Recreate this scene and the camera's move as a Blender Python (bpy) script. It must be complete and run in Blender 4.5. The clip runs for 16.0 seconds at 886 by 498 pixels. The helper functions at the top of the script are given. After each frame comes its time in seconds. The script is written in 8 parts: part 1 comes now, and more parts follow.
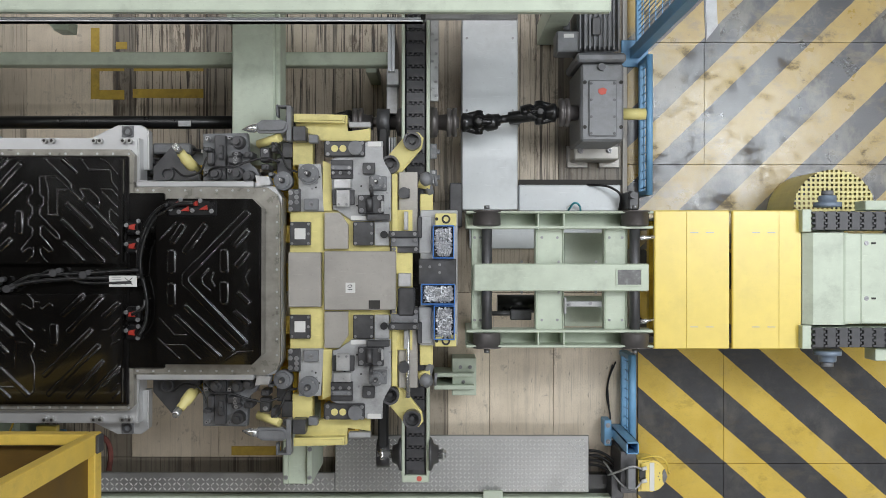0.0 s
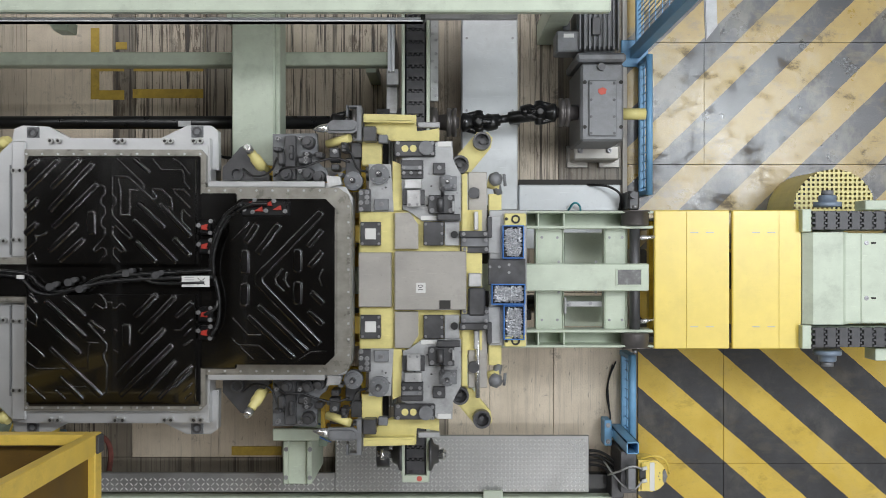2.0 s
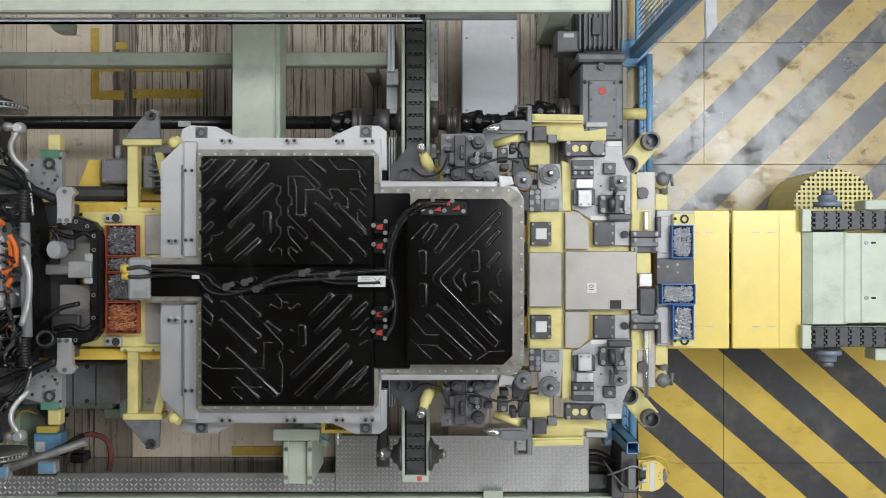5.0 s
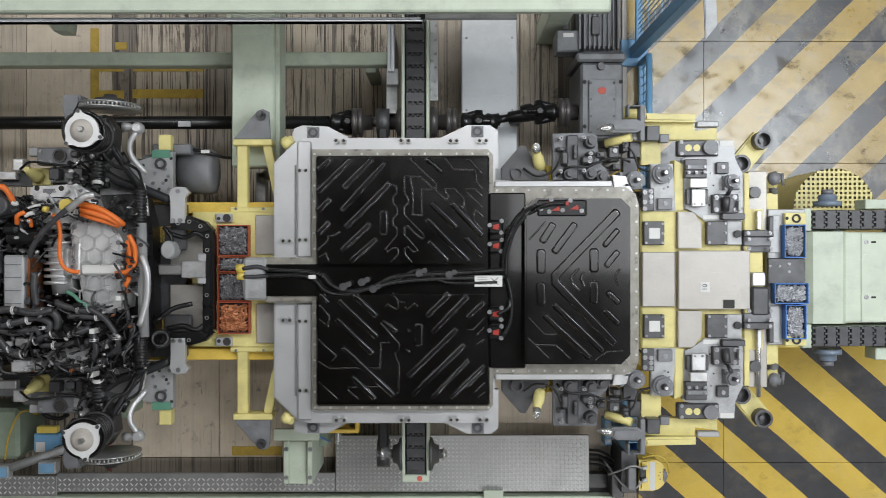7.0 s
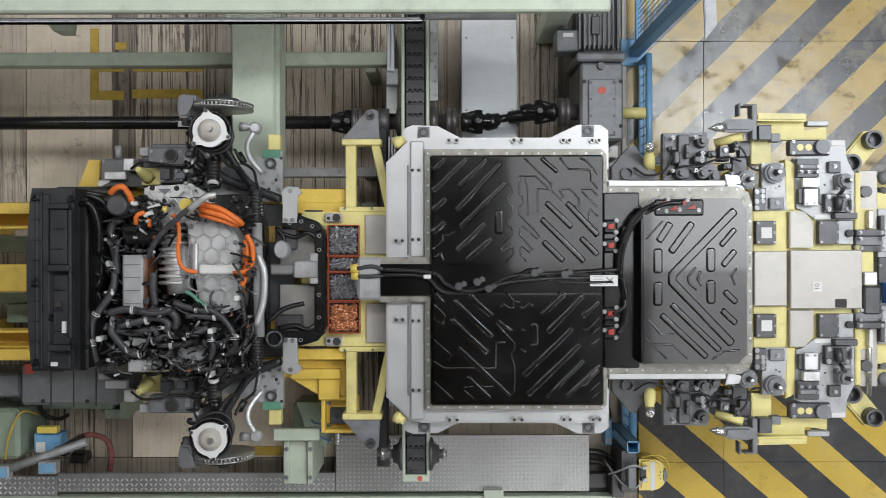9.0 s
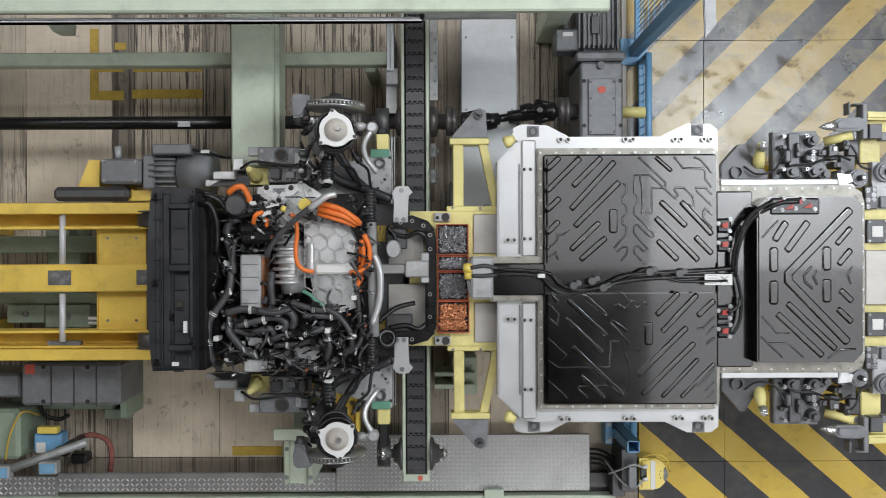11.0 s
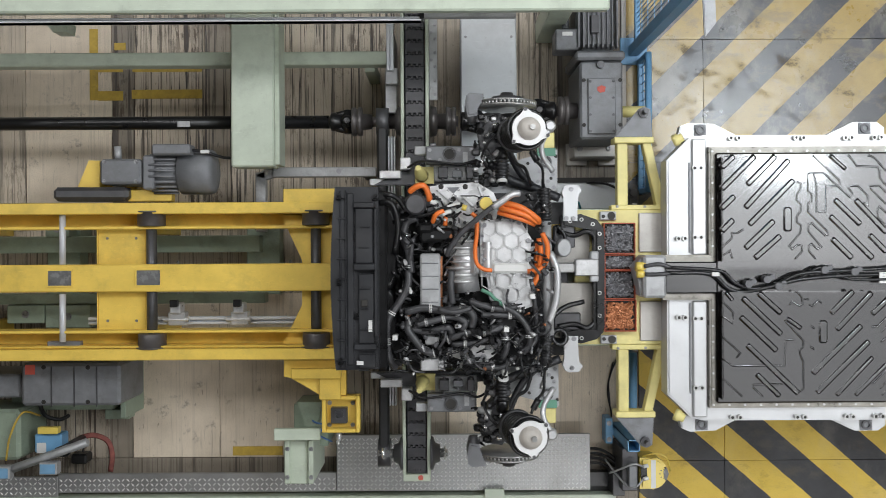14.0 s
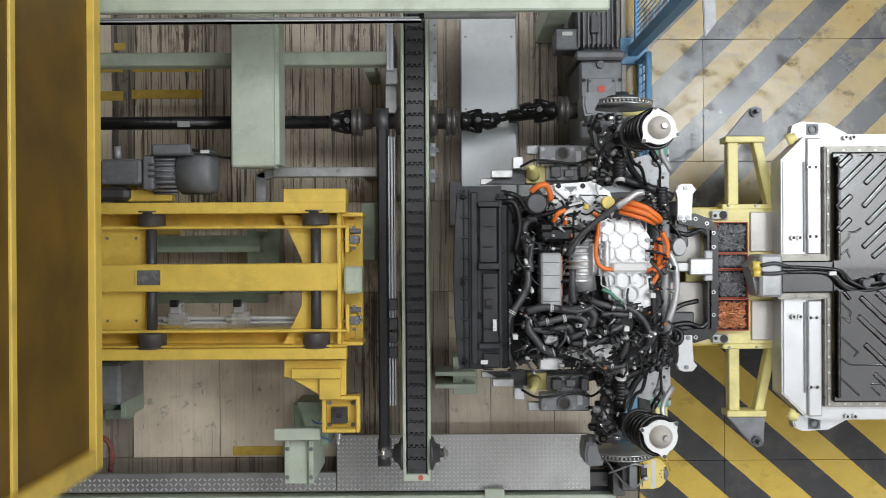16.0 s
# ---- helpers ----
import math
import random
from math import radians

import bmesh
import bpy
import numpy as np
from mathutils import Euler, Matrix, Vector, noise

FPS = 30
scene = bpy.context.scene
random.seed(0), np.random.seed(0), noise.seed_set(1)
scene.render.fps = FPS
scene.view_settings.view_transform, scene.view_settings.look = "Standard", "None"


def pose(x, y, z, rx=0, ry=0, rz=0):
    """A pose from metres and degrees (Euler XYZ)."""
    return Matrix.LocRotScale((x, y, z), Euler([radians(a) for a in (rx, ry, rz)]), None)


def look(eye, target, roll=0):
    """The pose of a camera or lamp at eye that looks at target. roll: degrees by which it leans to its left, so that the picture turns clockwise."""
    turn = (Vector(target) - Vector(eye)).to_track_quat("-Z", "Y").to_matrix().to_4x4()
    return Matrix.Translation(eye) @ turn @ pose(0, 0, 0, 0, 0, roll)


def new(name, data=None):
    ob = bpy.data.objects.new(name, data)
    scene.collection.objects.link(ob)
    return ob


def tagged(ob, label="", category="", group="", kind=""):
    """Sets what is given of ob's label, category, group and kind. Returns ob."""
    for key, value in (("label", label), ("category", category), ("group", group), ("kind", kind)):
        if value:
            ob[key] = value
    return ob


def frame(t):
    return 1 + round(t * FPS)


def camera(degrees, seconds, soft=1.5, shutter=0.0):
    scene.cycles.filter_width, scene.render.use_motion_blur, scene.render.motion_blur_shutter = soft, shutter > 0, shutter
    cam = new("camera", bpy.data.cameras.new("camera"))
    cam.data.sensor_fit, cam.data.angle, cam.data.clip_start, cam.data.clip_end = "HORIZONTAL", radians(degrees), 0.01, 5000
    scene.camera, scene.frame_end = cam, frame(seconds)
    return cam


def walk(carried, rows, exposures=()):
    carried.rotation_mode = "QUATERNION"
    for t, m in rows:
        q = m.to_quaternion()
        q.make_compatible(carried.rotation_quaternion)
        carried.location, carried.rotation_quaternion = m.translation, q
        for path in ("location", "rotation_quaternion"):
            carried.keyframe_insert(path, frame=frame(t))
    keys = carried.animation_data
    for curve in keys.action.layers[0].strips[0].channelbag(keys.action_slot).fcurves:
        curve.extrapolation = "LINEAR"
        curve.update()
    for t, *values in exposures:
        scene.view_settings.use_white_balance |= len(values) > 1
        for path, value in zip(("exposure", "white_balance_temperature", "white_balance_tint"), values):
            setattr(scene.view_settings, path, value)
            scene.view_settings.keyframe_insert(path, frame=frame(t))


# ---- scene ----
cam = camera(54, 16.0, 0.6, 0.5)
walk(cam, [(0, pose(0, 0, 5.2, 0.0000, 0, 0.0400)), (1, pose(0, 0, 5.2, 0.0000, 0, 0.0100)), (4, pose(0, 0, 5.2, 0.0000, 0, 0.0000)), (6.5, pose(0, 0, 5.2, -0.0130, 0, -0.0700)), (9, pose(0, 0, 5.2, -0.0260, 0, -0.1300)), (11.5, pose(0, 0, 5.2, -0.0574, 0, -0.2500)), (12.5, pose(0, 0, 5.2, -0.0700, 0, -0.2860)), (14, pose(0, 0, 5.2, -0.0721, 0, -0.3400)), (16, pose(0, 0, 5.2, -0.0750, 0, -0.3550))])

# ---- light ----
world = bpy.data.worlds.new("hall_light")
scene.world = world
world.use_nodes = True
world.node_tree.nodes["Background"].inputs[0].default_value = (0.80, 0.90, 1.0, 1)
world.node_tree.nodes["Background"].inputs[1].default_value = 0.16


def hall_lamp(x, y, z, sx, sy, watts, colour=(0.96, 0.975, 1.0), aim=None):
    d = bpy.data.lights.new("hall_lamp", "AREA")
    d.shape, d.size, d.size_y, d.energy, d.color = "RECTANGLE", sx, sy, watts, colour
    ob = new("hall_lamp", d)
    ob.matrix_world = look((x, y, z), aim or (x, y + 0.001, 0))
    return ob


hall_lamp(3.6, 1.5, 6.0, 0.8, 1.6, 100, (0.86, 0.94, 1.0))
hall_lamp(4.45, 0.85, 6.6, 4.3, 2.2, 102)
hall_lamp(1.50, 0.85, 6.6, 1.5, 2.2, 14)
hall_lamp(4.45, -1.45, 6.6, 4.3, 2.3, 40)
# from here on unseen lamps, added for fill and glints on the lid ribs
hall_lamp(-2.0, 2.3, 6.5, 9.0, 1.1, 158, (0.97, 0.975, 0.985))
hall_lamp(3.2, -3.7, 6.6, 5.8, 0.14, 98, (0.97, 0.975, 0.985))
hall_lamp(-1.0, 4.7, 6.7, 12.0, 0.10, 66, (0.97, 0.975, 0.985))
hall_lamp(0.5, -5.6, 6.7, 12.0, 0.10, 62, (0.97, 0.975, 0.985))
hall_lamp(0.5, -8.4, 6.8, 14.0, 0.12, 78, (0.97, 0.975, 0.985))
hall_lamp(-0.5, 8.0, 6.8, 14.0, 0.12, 100, (0.97, 0.975, 0.985))
hall_lamp(9.2, 0.0, 6.8, 0.14, 12.0, 95)
hall_lamp(-8.0, 0.0, 6.8, 0.14, 12.0, 48)
scene.view_settings.exposure = 0.25


# ---- materials ----
def nodes_of(name):
    m = bpy.data.materials.new(name)
    m.use_nodes = True
    return m, m.node_tree.nodes, m.node_tree.links, m.node_tree.nodes["Principled BSDF"]


def tex(ns, ls, kind, scale, detail=4.0, stretch=(1, 1, 1), coords="Object", rough=0.55):
    co, mp, tx = ns.new("ShaderNodeTexCoord"), ns.new("ShaderNodeMapping"), ns.new(kind)
    mp.inputs["Scale"].default_value = stretch
    ls.new(co.outputs[coords], mp.inputs[0])
    ls.new(mp.outputs[0], tx.inputs["Vector"])
    tx.inputs["Scale"].default_value = scale
    if kind == "ShaderNodeTexNoise":
        tx.inputs["Detail"].default_value = detail
        tx.inputs["Roughness"].default_value = rough
    return tx


def ramp(ns, ls, source, a, b, ca=(0, 0, 0, 1), cb=(1, 1, 1, 1)):
    r = ns.new("ShaderNodeValToRGB")
    r.color_ramp.elements[0].position, r.color_ramp.elements[1].position = a, b
    r.color_ramp.elements[0].color, r.color_ramp.elements[1].color = ca, cb
    ls.new(source, r.inputs[0])
    return r.outputs[0]


def blend(ns, ls, fac, a, b, how="MIX"):
    m = ns.new("ShaderNodeMix")
    m.data_type, m.blend_type = "RGBA", how
    for sock, v in ((m.inputs[0], fac), (m.inputs[6], a), (m.inputs[7], b)):
        if isinstance(v, (int, float)):
            sock.default_value = v
        elif isinstance(v, tuple):
            sock.default_value = (*v[:3], 1)
        else:
            ls.new(v, sock)
    return m.outputs[2]


def calc(ns, ls, op, a, b=0.0):
    m = ns.new("ShaderNodeMath")
    m.operation = op
    for sock, v in ((m.inputs[0], a), (m.inputs[1], b)):
        if isinstance(v, (int, float)):
            sock.default_value = v
        else:
            ls.new(v, sock)
    return m.outputs[0]


def relief(ns, ls, b, height, strength, distance=0.002):
    n = ns.new("ShaderNodeBump")
    n.inputs["Strength"].default_value, n.inputs["Distance"].default_value = strength, distance
    ls.new(height, n.inputs["Height"])
    ls.new(n.outputs[0], b.inputs["Normal"])


def surface(name, colour, rough=0.5, metal=0.0, var=0.12, scale=9.0, grime=0.35, dirt=(0.05, 0.04, 0.03), bump=0.12, coat=0.0, vary=0.0, stretch=(1, 1, 1), gloss=0.5, sheen=0.14):
    """Painted or bare surface: slow tone drift, patches of grime, fine grain and scratches."""
    m, ns, ls, b = nodes_of(name)
    slow = tex(ns, ls, "ShaderNodeTexNoise", scale, 5, stretch)
    fine = tex(ns, ls, "ShaderNodeTexNoise", scale * 14, 3, stretch)
    spots = tex(ns, ls, "ShaderNodeTexNoise", scale * 0.45, 8, stretch, rough=0.7)
    dark, light = tuple(c * (1 - var) for c in colour), tuple(min(1, c * (1 + var)) for c in colour)
    c = blend(ns, ls, ramp(ns, ls, slow.outputs[0], 0.3, 0.7), dark, light)
    c = blend(ns, ls, calc(ns, ls, "MULTIPLY", ramp(ns, ls, spots.outputs[0], 0.52, 0.75), grime), c, dirt)
    c = blend(ns, ls, calc(ns, ls, "MULTIPLY", ramp(ns, ls, fine.outputs[0], 0.62, 0.8), grime * 0.6), c, dirt)
    scratch = tex(ns, ls, "ShaderNodeTexNoise", scale * 2.2, 3, (1.0, 9.0, 1.0), rough=0.7)
    c = blend(ns, ls, calc(ns, ls, "MULTIPLY", ramp(ns, ls, scratch.outputs[0], 0.62, 0.70), min(0.5, grime)), c, tuple(min(1, v * 1.35 + 0.01) for v in colour))
    b.inputs["Specular IOR Level"].default_value = gloss
    if vary:
        info = ns.new("ShaderNodeObjectInfo")
        c = blend(ns, ls, vary, c, ramp(ns, ls, info.outputs["Random"], 0, 1, (0.25, 0.25, 0.25, 1), (1, 1, 1, 1)), "MULTIPLY")
    ls.new(c, b.inputs["Base Color"])
    b.inputs["Metallic"].default_value = metal
    ls.new(calc(ns, ls, "ADD", calc(ns, ls, "MULTIPLY", slow.outputs[0], 0.25), rough - 0.12), b.inputs["Roughness"])
    b.inputs["Coat Weight"].default_value = coat
    b.inputs["Coat Roughness"].default_value = sheen
    if bump:
        relief(ns, ls, b, fine.outputs[0], bump)
    return m


green_paint = surface("green_paint", (0.50, 0.56, 0.455), 0.42, var=0.08, grime=0.34)
green_dark = surface("green_dark", (0.27, 0.33, 0.25), 0.5, grime=0.5)
yellow_paint = surface("yellow_paint", (0.77, 0.54, 0.10), 0.42, var=0.09, grime=0.36)
yellow_cover = surface("yellow_cover", (0.76, 0.585, 0.115), 0.36, var=0.05, grime=0.12, coat=0.7, sheen=0.2)
yellow_pale = surface("yellow_pale", (0.70, 0.62, 0.25), 0.42, var=0.1, grime=0.30)
yellow_worn = surface("yellow_worn", (0.62, 0.42, 0.03), 0.5, var=0.2, scale=5, grime=0.7, dirt=(0.05, 0.03, 0.01))
blue_paint = surface("blue_paint", (0.16, 0.36, 0.58), 0.42, var=0.1, grime=0.25)
blue_tray_paint = surface("blue_tray_paint", (0.06, 0.20, 0.55), 0.4, grime=0.15)
red_tray_paint = surface("red_tray_paint", (0.36, 0.07, 0.03), 0.45, grime=0.3)
white_sheet = surface("white_sheet", (0.60, 0.625, 0.64), 0.42, metal=0.15, var=0.07, scale=4, grime=0.25)
steel = surface("steel", (0.46, 0.46, 0.45), 0.36, metal=0.75, var=0.1, grime=0.35)
steel_plate = surface("steel_plate", (0.41, 0.39, 0.36), 0.42, metal=0.35, var=0.1, scale=6, grime=0.34)
steel_bright = surface("steel_bright", (0.70, 0.70, 0.69), 0.26, metal=0.8, var=0.05, grime=0.1)
steel_dark = surface("steel_dark", (0.09, 0.09, 0.094), 0.42, metal=0.55, var=0.2, scale=14, grime=0.4)
tool_grey = surface("tool_grey", (0.085, 0.085, 0.089), 0.4, metal=0.4, var=0.2, scale=16, grime=0.5, dirt=(0.03, 0.028, 0.025))
wheel_iron = surface("wheel_iron", (0.12, 0.11, 0.107), 0.4, metal=0.5, var=0.15, scale=20, grime=0.3)
cast_grey = surface("cast_grey", (0.18, 0.185, 0.195), 0.45, metal=0.1, var=0.16, scale=14, grime=0.55)
light_grey = surface("light_grey", (0.40, 0.405, 0.41), 0.42, metal=0.2, var=0.12, scale=14, grime=0.5)
alu_bright = surface("alu_bright", (0.70, 0.70, 0.70), 0.32, metal=0.55, var=0.12, scale=16, grime=0.35, bump=0.3)
alu_cast = surface("alu_cast", (0.56, 0.56, 0.56), 0.32, metal=0.55, var=0.16, scale=16, grime=0.45, bump=0.4)
alu_tray = surface("alu_tray", (0.55, 0.555, 0.56), 0.36, metal=0.45, var=0.06, scale=5, grime=0.12)
alu_profile = surface("alu_profile", (0.60, 0.62, 0.65), 0.42, metal=0.3, var=0.04, grime=0.1)
gasket = surface("gasket", (0.29, 0.275, 0.24), 0.3, metal=0.2, var=0.25, scale=16, grime=0.35, bump=0.5)
lid_black = surface("lid_black", (0.0042, 0.0038, 0.0035), 0.17, var=0.2, scale=4, grime=0.0, bump=0.0, coat=1.0, gloss=0.8, sheen=0.055)
plastic_black = surface("plastic_black", (0.007, 0.007, 0.0075), 0.30, var=0.3, scale=14, grime=0.08, dirt=(0.05, 0.05, 0.046))
shroud_black = surface("shroud_black", (0.022, 0.023, 0.026), 0.44, var=0.35, grime=0.3, dirt=(0.07, 0.065, 0.06))
rubber = surface("rubber", (0.011, 0.011, 0.012), 0.45, var=0.3, scale=25, grime=0.25, dirt=(0.08, 0.08, 0.08))
hose_grey = surface("hose_grey", (0.05, 0.05, 0.053), 0.38, var=0.25, scale=25, grime=0.2, dirt=(0.12, 0.12, 0.12))
orange_cable = surface("orange_cable", (0.78, 0.18, 0.03), 0.4, var=0.1, grime=0.1)
red_cap = surface("red_cap", (0.40, 0.035, 0.022), 0.4, grime=0.1)
dome_dust = surface("dome_dust", (0.50, 0.465, 0.42), 0.55, var=0.15, scale=14, grime=0.3)
mount_white = surface("mount_white", (0.74, 0.74, 0.735), 0.42, metal=0.1, var=0.05, grime=0.15)
white_label = surface("white_label", (0.66, 0.66, 0.64), 0.5, var=0.03, grime=0.08)
ink = surface("ink", (0.06, 0.06, 0.06), 0.6, var=0.05, grime=0)
red_paint = surface("red_paint", (0.55, 0.10, 0.07), 0.6, grime=0.2)
red_faded = surface("red_faded", (0.26, 0.085, 0.07), 0.7, var=0.3, scale=20, grime=0.7)
screw_steel = surface("screw_steel", (0.19, 0.19, 0.20), 0.38, metal=0.6, var=0.2, scale=60, grime=0.1)
screw_zinc = surface("screw_zinc", (0.38, 0.39, 0.41), 0.4, metal=0.6, var=0.2, scale=60, grime=0.1)
# the lift frame's yellow panels, shade and grime both put into the colour
shaded_panel = surface("shaded_panel", (0.15, 0.082, 0.010), 0.55, var=0.25, scale=4, grime=0.6, dirt=(0.03, 0.02, 0.008))
zinc = surface("zinc", (0.36, 0.36, 0.37), 0.36, metal=0.6, var=0.15, scale=40, grime=0.25, vary=0.35)
copper = surface("copper", (0.46, 0.19, 0.09), 0.4, metal=0.7, var=0.1, scale=30, grime=0.1, vary=0.3)
chain_black = surface("chain_black", (0.055, 0.055, 0.06), 0.42, var=0.25, scale=20, grime=0.35, dirt=(0.11, 0.1, 0.1), vary=0.4)
gap_dark = surface("gap_dark", (0.03, 0.028, 0.025), 0.7, grime=0.2)
glass_dark = surface("glass_dark", (0.15, 0.15, 0.15), 0.25, var=0.3, scale=30, grime=0.2)
green_tag = surface("green_tag", (0.10, 0.26, 0.18), 0.5, grime=0.2)
blue_glass = surface("blue_glass", (0.20, 0.38, 0.56), 0.12, var=0.1, grime=0.1)
yellow_tape = surface("yellow_tape", (0.50, 0.34, 0.05), 0.6, var=0.2, grime=0.7, scale=14)
wall_grey = surface("wall_grey", (0.05, 0.05, 0.052), 0.7, scale=1)


def floor_board(name, tone, wet):
    """Worn resin floor: pale screed with dark oil runs along y."""
    m, ns, ls, b = nodes_of(name)
    slow = tex(ns, ls, "ShaderNodeTexNoise", 2.2, 6)
    runs = tex(ns, ls, "ShaderNodeTexNoise", 2.2, 6, (16, 0.42, 1), rough=0.66)
    runs2 = tex(ns, ls, "ShaderNodeTexNoise", 9.0, 4, (9, 0.35, 1), rough=0.6)
    zone = tex(ns, ls, "ShaderNodeTexNoise", 1.1, 3, (1.6, 0.5, 1))
    spots = tex(ns, ls, "ShaderNodeTexNoise", 7.0, 10, rough=0.75)
    grain = tex(ns, ls, "ShaderNodeTexNoise", 160, 3)
    c = blend(ns, ls, ramp(ns, ls, slow.outputs[0], 0.3, 0.7), tuple(tone * v for v in (0.36, 0.305, 0.235)), tuple(tone * v for v in (0.60, 0.52, 0.415)))
    dark = calc(ns, ls, "MULTIPLY", ramp(ns, ls, runs.outputs[0], 0.53, 0.59), calc(ns, ls, "ADD", ramp(ns, ls, zone.outputs[0], 0.35, 0.6), 0.15))
    dark = calc(ns, ls, "MULTIPLY", dark, wet)
    c = blend(ns, ls, calc(ns, ls, "MULTIPLY", dark, 0.9), c, (0.045, 0.036, 0.03))
    c = blend(ns, ls, calc(ns, ls, "MULTIPLY", ramp(ns, ls, runs2.outputs[0], 0.61, 0.70), 0.25 + 0.4 * wet), c, (0.07, 0.055, 0.045))
    c = blend(ns, ls, calc(ns, ls, "MULTIPLY", ramp(ns, ls, spots.outputs[0], 0.58, 0.68), 0.6), c, (0.06, 0.05, 0.045))
    marks = tex(ns, ls, "ShaderNodeTexNoise", 26.0, 4, (2.2, 0.6, 1), rough=0.6)
    c = blend(ns, ls, calc(ns, ls, "MULTIPLY", ramp(ns, ls, marks.outputs[0], 0.66, 0.70), 0.45), c, (0.05, 0.04, 0.033))
    c = blend(ns, ls, calc(ns, ls, "MULTIPLY", ramp(ns, ls, grain.outputs[0], 0.45, 0.75), 0.22), c, (0.12, 0.10, 0.085))
    thin = tex(ns, ls, "ShaderNodeTexNoise", 3.0, 3, (26, 0.16, 1), rough=0.5)
    c = blend(ns, ls, calc(ns, ls, "MULTIPLY", ramp(ns, ls, thin.outputs[0], 0.57, 0.62), min(0.8, 0.62 * wet)), c, (0.05, 0.036, 0.027))
    rust = tex(ns, ls, "ShaderNodeTexNoise", 6.0, 8, (5.0, 1.0, 1), rough=0.78)
    patch = tex(ns, ls, "ShaderNodeTexNoise", 1.9, 3, (1.2, 1, 1))
    rusty = calc(ns, ls, "MULTIPLY", ramp(ns, ls, rust.outputs[0], 0.50, 0.56), ramp(ns, ls, patch.outputs[0], 0.52, 0.6))
    c = blend(ns, ls, calc(ns, ls, "MULTIPLY", rusty, min(0.85, 0.7 * wet)), c, (0.075, 0.048, 0.03))
    ls.new(c, b.inputs["Base Color"])
    ls.new(calc(ns, ls, "ADD", calc(ns, ls, "MULTIPLY", slow.outputs[0], 0.3), 0.33), b.inputs["Roughness"])
    relief(ns, ls, b, grain.outputs[0], 0.15)
    return m


board_brown = floor_board("board_brown", 0.72, 1.1)
# the pale board's tone is raised partly to stand in for light on it
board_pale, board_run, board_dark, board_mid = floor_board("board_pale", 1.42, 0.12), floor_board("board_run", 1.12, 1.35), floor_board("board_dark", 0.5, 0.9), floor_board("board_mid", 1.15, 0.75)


def striped(name, slope, pitch, share, shift, gloss, stain, yellows, blacks):
    """Yellow and black warning stripes on steel floor plates, scuffed through in places."""
    m, ns, ls, b = nodes_of(name)
    co, sep = ns.new("ShaderNodeTexCoord"), ns.new("ShaderNodeSeparateXYZ")
    ls.new(co.outputs["Object"], sep.inputs[0])
    wob = tex(ns, ls, "ShaderNodeTexNoise", 30, 3)
    d = calc(ns, ls, "SUBTRACT", sep.outputs[0], calc(ns, ls, "MULTIPLY", sep.outputs[1], slope))
    d = calc(ns, ls, "ADD", calc(ns, ls, "ADD", d, shift), calc(ns, ls, "MULTIPLY", wob.outputs[0], 0.012))
    d = calc(ns, ls, "FRACT", calc(ns, ls, "DIVIDE", d, pitch))
    is_black = calc(ns, ls, "LESS_THAN", d, share)
    slow = tex(ns, ls, "ShaderNodeTexNoise", 3.5, 6, rough=0.65)
    scuff = tex(ns, ls, "ShaderNodeTexNoise", 2.6, 9, (1, 1.9, 1), rough=0.72)
    grit = tex(ns, ls, "ShaderNodeTexNoise", 240, 2)
    yellow = blend(ns, ls, ramp(ns, ls, slow.outputs[0], 0.35, 0.68), *yellows)
    black = blend(ns, ls, ramp(ns, ls, slow.outputs[0], 0.35, 0.68), *blacks)
    c = blend(ns, ls, is_black, yellow, black)
    worn = ramp(ns, ls, scuff.outputs[0], 0.53, 0.63)
    c = blend(ns, ls, calc(ns, ls, "MULTIPLY", worn, 0.62 * stain), c, (0.17, 0.135, 0.075))
    rub = tex(ns, ls, "ShaderNodeTexNoise", 1.7, 8, (1.5, 1, 1), rough=0.68)
    c = blend(ns, ls, calc(ns, ls, "MULTIPLY", ramp(ns, ls, rub.outputs[0], 0.50, 0.62), 0.40 * stain), c, (0.40, 0.36, 0.28))
    oil = tex(ns, ls, "ShaderNodeTexNoise", 4.4, 9, (1, 1.4, 1), rough=0.74)
    c = blend(ns, ls, calc(ns, ls, "MULTIPLY", ramp(ns, ls, oil.outputs[0], 0.57, 0.64), 0.85 * stain), c, (0.075, 0.052, 0.026))
    c = blend(ns, ls, calc(ns, ls, "MULTIPLY", ramp(ns, ls, grit.outputs[0], 0.58, 0.75), 0.35), c, (0.10, 0.09, 0.07))
    ls.new(c, b.inputs["Base Color"])
    matt = calc(ns, ls, "MULTIPLY", ramp(ns, ls, oil.outputs[0], 0.52, 0.64), 0.38 * stain)
    rough = calc(ns, ls, "ADD", calc(ns, ls, "MULTIPLY", slow.outputs[0], 0.30), 0.55 - 0.4 * gloss)
    ls.new(calc(ns, ls, "ADD", rough, matt), b.inputs["Roughness"])
    b.inputs["Specular IOR Level"].default_value = gloss
    wavy = tex(ns, ls, "ShaderNodeTexNoise", 55, 5, (0.6, 1.6, 1), rough=0.7)
    relief(ns, ls, b, calc(ns, ls, "ADD", grit.outputs[0], calc(ns, ls, "MULTIPLY", wavy.outputs[0], 1.5)), 0.22)
    return m


stripes_up = striped("stripes_up", 1.027, 0.452, 0.475, 1.026, 1.0, 0.9, ((0.33, 0.215, 0.035), (0.43, 0.30, 0.075)), ((0.016, 0.016, 0.019), (0.038, 0.038, 0.044)))
